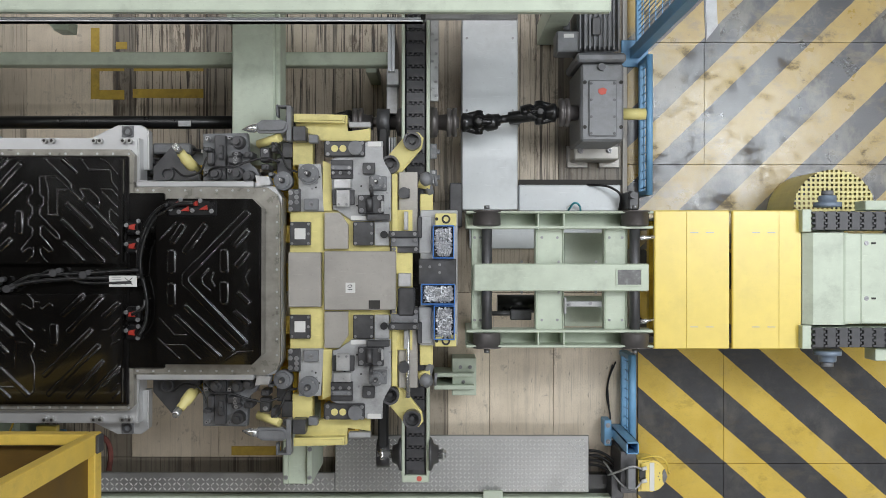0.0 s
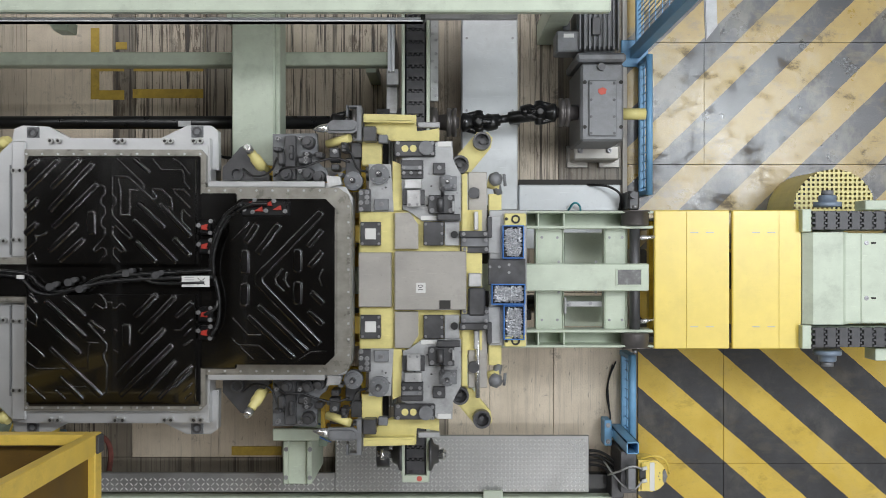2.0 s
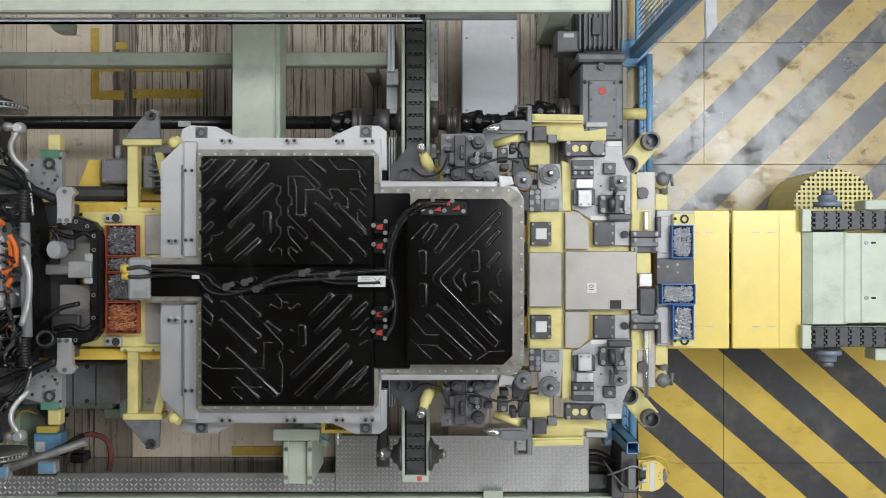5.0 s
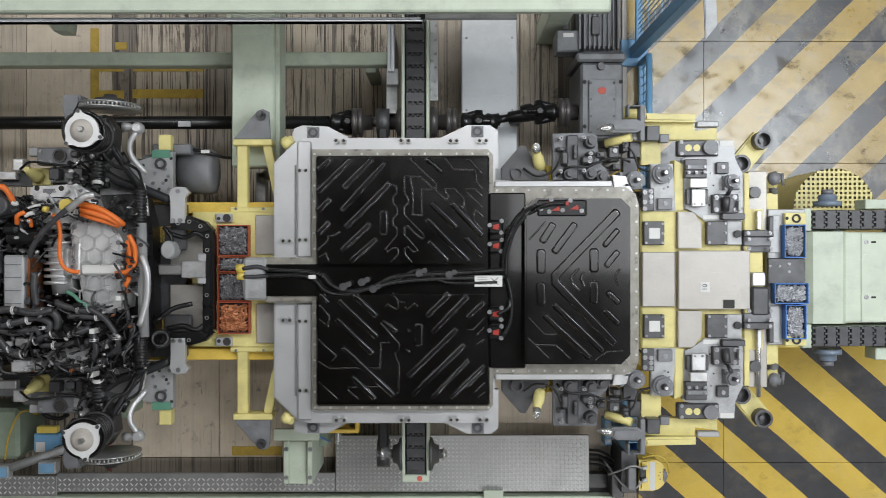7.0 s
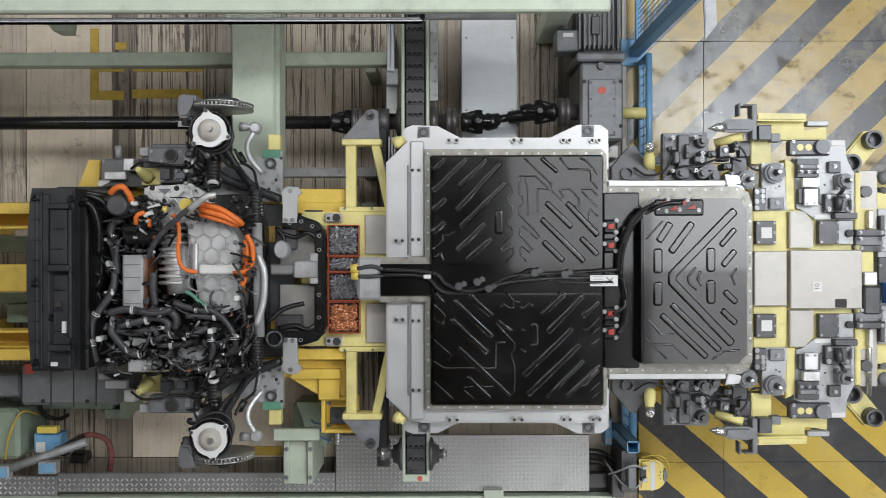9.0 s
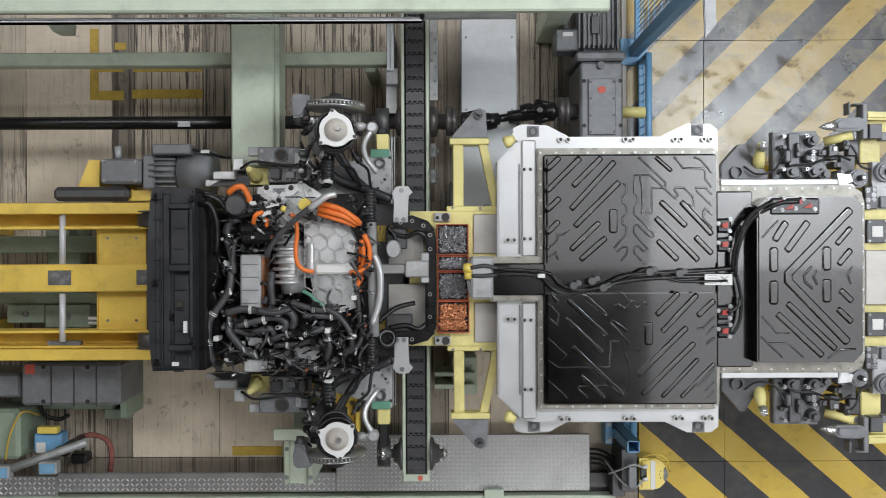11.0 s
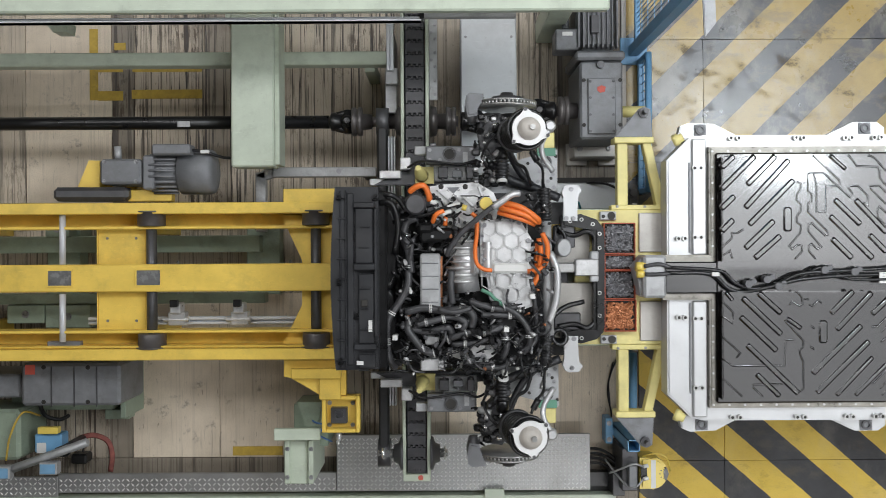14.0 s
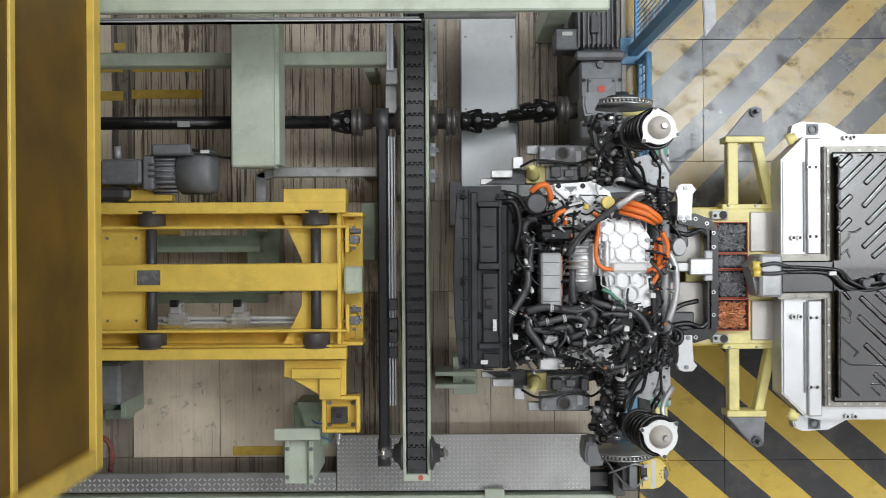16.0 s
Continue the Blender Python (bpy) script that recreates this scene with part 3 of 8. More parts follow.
for q in ((-0.636, -0.958, -0.615, -0.767), (-0.459, -0.959, -0.438, -0.768), (-0.615, -0.788, -0.458, -0.767), (-0.615, -0.959, -0.459, -0.938)):
    bx(fit, *q, 0.6, 0.68)
part("guide_cup", fit, yellow_paint, left_section)
fit = mesh()
bx(fit, -0.592, -0.915, -0.506, -0.832, 0.61, 0.66)
ring(fit, -0.548, -0.869, 0.66, 0.68, 0.026, 0.014)
part("guide_bush", fit, tool_grey, left_section)
bolts(left_section, [(-0.602, -0.812), (-0.48, -0.813), (-0.603, -0.928), (-0.481, -0.929)], 0.62, 0.010)
fit = mesh()
bx(fit, -0.565, -1.003, -0.536, -0.959, 0.62, 0.65)
rod(fit, (-0.552, -0.961, 0.64), (-0.555, -1.023, 0.64), 0.012)
part("lock_pin", fit, steel_bright, left_section)
for x in (-2.6, -1.6, -0.5):
    for y in (-0.44, 0.12):
        fit = mesh()
        bx(fit, x - 0.035, y - 0.035, x + 0.035, y + 0.035, 0, 0.6)
        part("leg", fit, yellow_paint, left_section)
for pts in ([(-0.756, -0.94, 0.35), (-0.696, -0.939, 0.5), (-0.648, -0.933, 0.58), (-0.636, -0.947, 0.6)], [(-0.645, -0.956, 0.6), (-0.678, -1.005, 0.5), (-0.658, -1.077, 0.3), (-0.652, -1.12, 0.15)]):
    fit = mesh()
    tube(fit, pts, 0.005)
    part("air_hose", fit, blue_tray_paint, left_section, "thin blue air hose")
# toothed rack inside the far side rail
fit = mesh()
bx(fit, -3.314, -0.53, -0.87, -0.512, 0.5, 0.52, 0)
for k in range(90):
    bx(fit, -1.95 + k * 0.0145, -0.515, -1.943 + k * 0.0145, -0.5, 0.52, 0.53, 0)
part("rack", fit, tool_grey, left_section)
# green floor frame under the yellow section
low = thing("floor_frame", "low green steel floor frame under the yellow conveyor", "frame", -1.8, -0.05, 0)
for q in ((-3.452, -0.017, -1.032, 0.078), (-3.467, -0.305, -1.005, -0.247)):
    fit = mesh()
    bx(fit, *q, 0.2, 0.3)
    part("beam", fit, green_dark, low)
for u in (100, 460):
    fit = mesh()
    bx(fit, (u - 814) * 0.00318, -0.26, (u - 754) * 0.00318, 0.22, 0.1, 0.21)
    part("cross_beam", fit, green_dark, low)
for q in ((-2.232, 0.071, -2.099, 0.167), (-2.45, -0.41, -2.241, -0.308), (-2.235, -0.436, -1.981, -0.309), (-0.458, -0.064, -0.382, 0.254)):
    fit = mesh()
    bx(fit, *q, 0.0, 0.32)
    bolts(low, [((q[0] + q[2]) / 2, (q[1] + q[3]) / 2)], 0.32, 0.018)
    part("foot_plate", fit, green_dark, low)
fit = mesh()
ring(fit, -1.585, 0.167, 0.0, 0.03, 0.05, 0.022)
single("floor_socket", fit, cast_grey, "round grey steel socket set in the floor", "socket", -1.585, 0.167)


def cover_table():
    t = thing("cover_table", "bright yellow folded sheet-metal covers over a drive, resting on dark legs", "cover", 1.474, -0.161)
    for k, (u0, u1) in enumerate(((1158, 1291), (1296, 1418))):
        m = mesh()
        x0, x1 = (u0 - 784) * 0.002918, (u1 - 784) * 0.002918
        y0, y1 = -0.516, 0.201
        bx(m, x0, y0, x1, y1, 0.685, 0.71, 0.006)
        bx(m, x0, y0, x1, y0 + 0.005, 0.45, 0.69, 0)
        bx(m, x0, y1 - 0.005, x1, y1, 0.45, 0.69, 0)
        c = part("cover_panel", m, yellow_cover, t)
        m = mesh()
        xm = x0 + (0.165 if k == 0 else 0.24)
        bx(m, xm, y0 + 0.004, x1 - 0.002, y1 - 0.004, 0.709, 0.7135, 0.002)
        part("overlap_sheet", m, yellow_cover, c)
        for yy in (y0 + 0.115, y1 - 0.115):
            for xx in ((xm + 0.02, xm + 0.10) if k == 0 else (x0 + 0.10, x0 + 0.18)):
                m = mesh()
                bx(m, xx, yy - 0.002, xx + 0.04, yy + 0.002, 0.7137, 0.7155, 0)
                part("slot", m, light_grey, c)
    for x in (1.17, 1.78):
        for y in (-0.45, 0.14):
            m = mesh()
            bx(m, x - 0.03, y - 0.03, x + 0.03, y + 0.03, 0, 0.69)
            part("leg", m, steel_dark, t)
    m = mesh()
    bx(m, 1.10, -0.45, 1.125, 0.15, 0.5, 0.56)
    part("edge_bar", m, yellow_worn, t)
    m = mesh()
    lathe(m, (1.006, 0.056, 0.7), (1.094, 0.062, 0.7), ((0, 0.006), (0.3, 0.014), (0.6, 0.01), (1, 0.01)))
    lathe(m, (1.018, -0.377, 0.7), (1.094, -0.365, 0.7), ((0, 0.012), (0.5, 0.012), (0.6, 0.006), (1, 0.006)))
    lathe(m, (1.857, -0.321, 0.7), (1.907, -0.321, 0.7), ((0, 0.006), (0.5, 0.007), (0.6, 0.013), (1, 0.012)))
    part("latch_pin", m, steel_bright, t)


cover_table()


def chain_mat(parent, x0, x1, y0, y1, z, along, pitch):
    """Hinged black chain plates with a row of knuckles between them."""
    L, Wd = (x1 - x0, y1 - y0) if along == "x" else (y1 - y0, x1 - x0)
    me = bpy.data.meshes.new("chain_plate")
    b = mesh()
    h, w = pitch / 2, Wd / 7
    bx(b, 0.011 - h, -Wd / 2, h - 0.006, Wd / 2, -0.02, 0.0, 0.002)
    for k in range(7):
        c0 = -Wd / 2 + w * k
        if k % 2:
            bx(b, h - 0.01, c0 + 0.001, h + 0.004, c0 + w - 0.001, -0.018, -0.0005, 0.0015)
        else:
            bx(b, -0.002 - h, c0 + 0.001, 0.014 - h, c0 + w - 0.001, -0.018, -0.0005, 0.0015)
    if along == "y":
        bmesh.ops.rotate(b, verts=b.verts, cent=(0, 0, 0), matrix=Matrix.Rotation(math.pi / 2, 3, "Z"))
    b.to_mesh(me)
    b.free()
    me.materials.append(chain_black)
    o = origin_of(parent)
    k = 0
    while (k + 1) * pitch <= L + 1e-6:
        ob = new("chain_plate", me)
        ob.parent = parent
        c = (k + 0.5) * pitch
        ob.location = Vector((x0 + c, (y0 + y1) / 2, z) if along == "x" else ((x0 + x1) / 2, y0 + c, z)) - o
        k += 1


def exit_conveyor():
    t = thing("chain_conveyor", "pale green chain conveyor with two black plate chains", "conveyor", 2.187, -0.168)
    z = 0.75
    y0, y1 = -0.382, 0.081
    m = mesh()
    poly(m, [(1.9, y0), (1.9, y1), (2.6, y1), (2.6, y0)], 0.35, z - 0.012, 0.006)
    body = part("centre_box", m, green_paint, t)
    m = mesh()
    side = [(1.851, 0.40), (1.851, z - 0.03), (1.893, z + 0.005), (2.045, z + 0.005), (2.088, z - 0.03), (2.088, 0.40)]
    ends = [[m.verts.new((x, y, zz)) for x, zz in side] for y in (y0 - 0.004, y1 + 0.004)]
    m.faces.new(ends[0])
    m.faces.new(ends[1][::-1])
    for k in range(6):
        m.faces.new((ends[0][k], ends[1][k], ends[1][(k + 1) % 6], ends[0][(k + 1) % 6]))
    part("hood", m, green_paint, body)
    bolts(t, [(2.17, y1 - 0.05), (2.17, y0 + 0.13)], z - 0.006, 0.010, 0.006)
    for y in (y1 - 0.05, y0 + 0.13):
        m = mesh()
        bx(m, 2.195, y - 0.005, 2.218, y + 0.005, z - 0.008, z - 0.003, 0)
        part("slot", m, gap_dark, body)
    m = mesh()
    bx(m, 2.144, y0 + 0.004, 2.6, y1 - 0.004, z - 0.013, z - 0.006, 0.002)
    part("lid_sheet", m, green_paint, body)
    for a, b in (((374, 407)), ((579, 614))):
        ya, yb = (441 - b) * 0.00289, (441 - a) * 0.00289
        chain_mat(t, 1.883, 2.75, ya, yb, 0.775, "x", 0.062)
        m = mesh()
        bx(m, 1.897, ya, 2.75, yb, 0.55, 0.75)
        part("chain_guide", m, green_paint, t)
        m = mesh()
        bx(m, 1.835, ya - 0.01, 1.884, yb + 0.01, 0.5, 0.76)
        part("end_plate", m, green_paint, t)
    for v, s in ((356, 1), (630, -1)):
        y = (441 - v) * 0.00293
        m = mesh()
        lathe(m, (1.998, y - s * 0.03, 0.68), (1.998, y + s * 0.03, 0.68), ((0, 0.07), (0.4, 0.07), (0.42, 0.045), (0.9, 0.045), (1, 0.04)), 24)
        bearing = part("bearing", m, surface("blue_grey", (0.20, 0.25, 0.32), 0.45, metal=0.2), t, "blue-grey flanged bearing")
        m = mesh()
        rod(m, (1.998, y + s * 0.03, 0.68), (1.998, y + s * 0.055, 0.68), 0.03)
        part("shaft_end", m, cast_grey, bearing)
    m = mesh()
    bx(m, 2.176, 0.202, 2.313, 0.252, 0.6, 0.72)
    part("tension_block", m, green_paint, t)
    m = mesh()
    bx(m, 2.229, -0.576, 2.387, -0.512, 0.6, 0.72)
    part("tension_block", m, green_paint, t)
    for x in (2.1, 2.7):
        m = mesh()
        bx(m, x - 0.04, -0.45, x + 0.04, 0.16, 0, 0.56)
        part("leg", m, green_paint, t)


exit_conveyor()


def drum_guard():
    """Half drum of perforated yellow sheet over a gear."""
    t = thing("drum_guard", "yellow perforated sheet-metal guard drum over a drive", "guard", 2.249, 0.312)
    cx, cyy, r = 2.159, 0.215, 0.225
    m = mesh()
    n = 26
    for k in range(n):
        a, b = math.pi * k / n, math.pi * (k + 1) / n
        q = [(cx + r * math.cos(a), cyy + r * math.sin(a)), (cx + r * math.cos(b), cyy + r * math.sin(b))]
        vs = [m.verts.new((*q[0], 0.0)), m.verts.new((*q[1], 0.0)), m.verts.new((*q[1], 0.40)), m.verts.new((*q[0], 0.40))]
        m.faces.new(vs)
    part("rim", m, yellow_pale, t)
    m = mesh()
    g = 0.0255
    k = int(r / g) + 1
    for i in range(-k, k + 1):
        x = i * g
        if abs(x) < r:
            h = math.sqrt(r * r - x * x)
            bx(m, cx + x - 0.006, cyy - 0.02, cx + x + 0.006, cyy + h, 0.397, 0.401, 0)
    for j in range(0, k + 1):
        y = j * g
        if y < r:
            h = math.sqrt(r * r - y * y)
            bx(m, cx - h, cyy + y - 0.006, cx + h, cyy + y + 0.006, 0.3975, 0.4015, 0)
    part("grille", m, yellow_pale, t)
    m = mesh()
    bx(m, 2.047, 0.3, 2.101, 0.374, 0.004, 0.05)
    part("foot", m, tool_grey, t)


drum_guard()


def cross_conveyor():
    t = thing("cross_conveyor", "long cross conveyor with black plate chain between pale green rails", "conveyor", -0.155, 0)
    z = 0.60
    x0, x1 = -0.198, -0.093
    y0, y1 = -1.181, 1.5
    chain_mat(t, x0 + 0.004, x1 - 0.004, y0, y1, z, "y", 0.065)
    for a, b in ((x0 - 0.022, x0 - 0.004), (x1 + 0.004, x1 + 0.022)):
        m = mesh()
        bx(m, a, y0 - 0.02, b, y1, 0.45, z - 0.002)
        part("side_rail", m, green_paint, t)
    m = mesh()
    bx(m, x0, y0 - 0.02, x1, y1, 0.46, z - 0.03)
    part("chain_bed", m, tool_grey, t)
    m = mesh()
    bx(m, x0 - 0.02, y0 - 0.06, x1 + 0.02, y0 - 0.02, 0.4, z - 0.02)
    end = part("end_plate", m, green_paint, t)
    m = mesh()
    cy(m, (x0 + x1) / 2 + 0.02, y0 - 0.04, z - 0.02, z - 0.017, 0.014, n=14)
    part("red_mark", m, red_paint, end)
    # sprocket shaft with bearings at the near end
    yb = -1.094
    for s, xe in ((-1, -0.351), (1, 0.018)):
        m = mesh()
        xs = (x0 if s < 0 else x1) + s * 0.02
        lathe(m, (xs, yb, 0.56), (xs + s * 0.05, yb, 0.56), ((0, 0.09), (0.3, 0.085), (0.5, 0.055), (1, 0.045)), 22)
        bearing = part("bearing", m, steel_dark, t)
        m = mesh()
        lathe(m, (xs + s * 0.04, yb, 0.56), (xe, yb, 0.56), ((0, 0.024), (0.6, 0.024), (0.62, 0.034), (0.8, 0.034), (0.82, 0.02), (1, 0.02)), 18)
        part("shaft_end", m, steel_bright, bearing)
    for y in (-0.9, 0.3, 1.3):
        m = mesh()
        bx(m, x0, y - 0.04, x1, y + 0.04, 0, 0.46)
        part("leg", m, green_paint, t)
    # cross brackets with bolts
    m = mesh()
    bx(m, x1 + 0.024, 0.80, x1 + 0.068, 1.32, 0.486, 0.50, 0.002)
    part("flange_plate", m, light_grey, t, "pale bolted flange plate")
    bolts(t, [(x1 + 0.055, 0.83 + k * 0.075) for k in range(7)] + [(x1 + 0.035, 0.865 + k * 0.15) for k in range(3)], 0.50, 0.007)
    for y in (0.39, 0.53):
        m = mesh()
        bx(m, x1 + 0.022, y - 0.04, x1 + 0.06, y + 0.04, 0.47, 0.49, 0.003)
        bx(m, x1 + 0.022, y - 0.012, x1 + 0.075, y + 0.012, 0.44, 0.47, 0.003)
        part("bracket", m, cast_grey, t)
        bolts(t, [(x1 + 0.042, y + 0.024), (x1 + 0.042, y - 0.024)], 0.49, 0.008)


cross_conveyor()


def flange_joint(m, x, y, z, s):
    """Round coupling flanges on an axis along x."""
    lathe(m, (x, y, z), (x + s * 0.12, y, z), ((0, 0.03), (0.1, 0.03), (0.1, 0.078), (0.28, 0.078), (0.3, 0.07), (0.36, 0.07), (0.38, 0.078), (0.55, 0.078), (0.56, 0.045), (1, 0.04)), 26)


def cardan(m, x, y, z, s):
    """A universal joint: two rounded forks on a cross with bearing caps."""
    lathe(m, (x, y, z), (x + s * 0.085, y, z), ((0, 0.036), (0.1, 0.052), (0.3, 0.052), (0.45, 0.046), (0.8, 0.034), (1, 0.02)), 22)
    lathe(m, (x + s * 0.20, y, z), (x + s * 0.10, y, z), ((0, 0.036), (0.25, 0.044), (0.55, 0.05), (0.85, 0.034), (1, 0.02)), 22)
    xc = x + s * 0.095
    for ax in (Vector((0, 1, 0)), Vector((0, 0, 1))):
        c = Vector((xc, y, z))
        lathe(m, c - ax * 0.066, c + ax * 0.066, ((0, 0.014), (0.03, 0.024), (0.16, 0.026), (0.2, 0.034), (0.34, 0.036), (0.66, 0.036), (0.8, 0.034), (0.84, 0.026), (0.97, 0.024), (1, 0.014)), 18)
    for d in (1, -1):
        tube(m, [(x + s * 0.03, y + d * 0.034, z), (x + s * 0.07, y + d * 0.044, z), (xc, y + d * 0.046, z)], 0.018, 10)
        tube(m, [(x + s * 0.16, y, z + d * 0.034), (x + s * 0.12, y, z + d * 0.044), (xc, y, z + d * 0.046)], 0.018, 10)


def drive_shaft():
    y, z = 0.691, 0.45
    t = thing("drive_shaft", "long black tubular drive shaft with universal joint", "drive shaft", -1.4, y, 0)
    m = mesh()
    rod(m, (-3.3, y, z), (-0.617, y, z), 0.036, 20)
    part("tube", m, plastic_black, t)
    m = mesh()
    cardan(m, -0.611, y, z, 1)
    part("universal_joint", m, plastic_black, t)
    m = mesh()
    flange_joint(m, -0.503, y, z, 1)
    rod(m, (-0.445, y, z), (-0.21, y, z), 0.028, 18)
    lathe(m, (-0.29, y, z), (-0.21, y, z), ((0, 0.04), (0.4, 0.04), (0.5, 0.075), (1, 0.085)), 22)
    part("flange", m, wheel_iron, t, "bare steel coupling flange")
    m = mesh()
    bx(m, -1.436, 0.664, -1.368, 0.695, 0.478, 0.4865, 0.001)
    part("tag", m, light_grey, t, "pale grey tag")
    m = mesh()
    bx(m, -2.9, y - 0.03, -2.84, y + 0.03, 0, 0.42)
    part("stand", m, green_dark, t)
    # second, slanted shaft to the gear unit
    t = thing("drive_shaft", "black slanted universal-joint shaft with bare steel flanges", "drive shaft", 0.392, 0.787)
    y2 = 0.744
    m = mesh()
    flange_joint(m, 0.62, y2, z, 1)
    part("flange", m, wheel_iron, t, "bare steel coupling flange")
    m = mesh()
    flange_joint(m, 0.086, y, z, -1)
    rod(m, (-0.059, y, z), (0.049, y, z), 0.03, 18)
    lathe(m, (-0.068, y, z), (0.003, y, z), ((0, 0.085), (0.5, 0.08), (0.6, 0.04), (1, 0.04)), 22)
    part("flange", m, wheel_iron, t, "bare steel coupling flange")
    m = mesh()
    cardan(m, 0.099, y, z, 1)
    cardan(m, 0.62, y2, z, -1)
    lathe(m, (0.204, y, z), (0.549, y2 - 0.002, z), ((0, 0.04), (0.3, 0.034), (0.32, 0.022), (0.44, 0.022), (0.45, 0.034), (0.8, 0.036), (1, 0.045)), 18)
    part("joint_tube", m, plastic_black, t)
    m = mesh()
    bx(m, 0.377, 0.708, 0.44, 0.727, 0, 0.42)
    part("stand", m, tool_grey, t)


drive_shaft()


def belt_drive():
    t = thing("belt_drive", "black toothed belt between the shafts beside an aluminium guide", "belt", -0.351, -0.199)
    m = mesh()
    bx(m, -0.348, -1.151, -0.293, 0.662, 0.5, 0.56, 0.01)
    part("belt", m, rubber, t)
    for v in (217, 803):
        m = mesh()
        y = (441 - v) * 0.00305
        rod(m, (-0.355, y, 0.5), (-0.288, y, 0.5), 0.075, 24)
        part("pulley", m, steel_dark, t)
    t = thing("guide_rail", "grooved bare aluminium guide profile with sensor clips", "rail", -0.308, -0.132)
    for a, b in ((687, 690.5), (692, 696), (697.5, 700)):
        m = mesh()
        bx(m, (a - 784) * 0.00305, -0.852, (b - 784) * 0.00305, 0.605, 0.42, 0.5, 0.002)
        part("rib", m, alu_profile, t)
    for v in (540, 575, 598, 625):
        m = mesh()
        y = (441 - v) * 0.00305
        bx(m, -0.293, y - 0.03, -0.247, y + 0.03, 0.44, 0.53)
        part("sensor_clip", m, tool_grey, t)
    m = mesh()
    bx(m, -0.318, -0.5, -0.272, -0.44, 0, 0.44)
    bx(m, -0.318, 0.3, -0.272, 0.36, 0, 0.44)
    part("stand", m, tool_grey, t)


belt_drive()


def sheet_covers():
    m = mesh()
    bx(m, 0.106, 0.222, 0.425, 1.313, 0.0, 0.25, 0.006)
    ob = thing("cable_tray", "long pale zinc sheet-metal cable tray cover, lightly marked", "cable tray", 0.277, 0.814)
    part("cover", m, white_sheet, ob)
    bolts(ob, [(0.135, 1.2), (0.396, 1.2), (0.135, 0.788), (0.396, 0.788)], 0.25, 0.006)
    m = mesh()
    bx(m, 0.442, 0.221, 1.037, 0.376, 0.0, 0.12, 0.006)
    ob = thing("cable_tray", "low pale zinc sheet-metal cover with cables", "cable tray", 0.757, 0.308)
    part("cover", m, white_sheet, ob)
    m = mesh()
    bx(m, 0.451, 0.381, 1.064, 0.414, 0.0, 0.02, 0)
    part("edge_gap", m, gap_dark, ob)
    m = mesh()
    tube(m, [(0.845, 0.376, 0.12), (0.946, 0.361, 0.2), (1.02, 0.312, 0.2), (1.024, 0.227, 0.15)], 0.007)
    part("cable", m, rubber, ob)
    m = mesh()
    tube(m, [(0.731, 0.227, 0.13), (0.754, 0.264, 0.18), (0.783, 0.258, 0.18), (0.804, 0.221, 0.13)], 0.006)
    part("air_hose", m, surface("teal_hose", (0.05, 0.30, 0.36), 0.4), ob, "teal air hose")
    m = mesh()
    bx(m, 0.038, 0.124, 0.108, 0.373, 0.0, 0.3)
    bx(m, 0.051, 0.137, 0.102, 0.36, 0.28, 0.304, 0)
    single("switch_box", m, tool_grey, "dark grey steel switch box beside the tray", "box", 0.078, 0.264)
    m = mesh()
    bx(m, 0.155, 0.003, 1.095, 0.121, 0, 0.03)
    single("floor_sheet", m, white_sheet, "pale sheet plate lying under the conveyor", "plate", 0.629, 0.064)


sheet_covers()


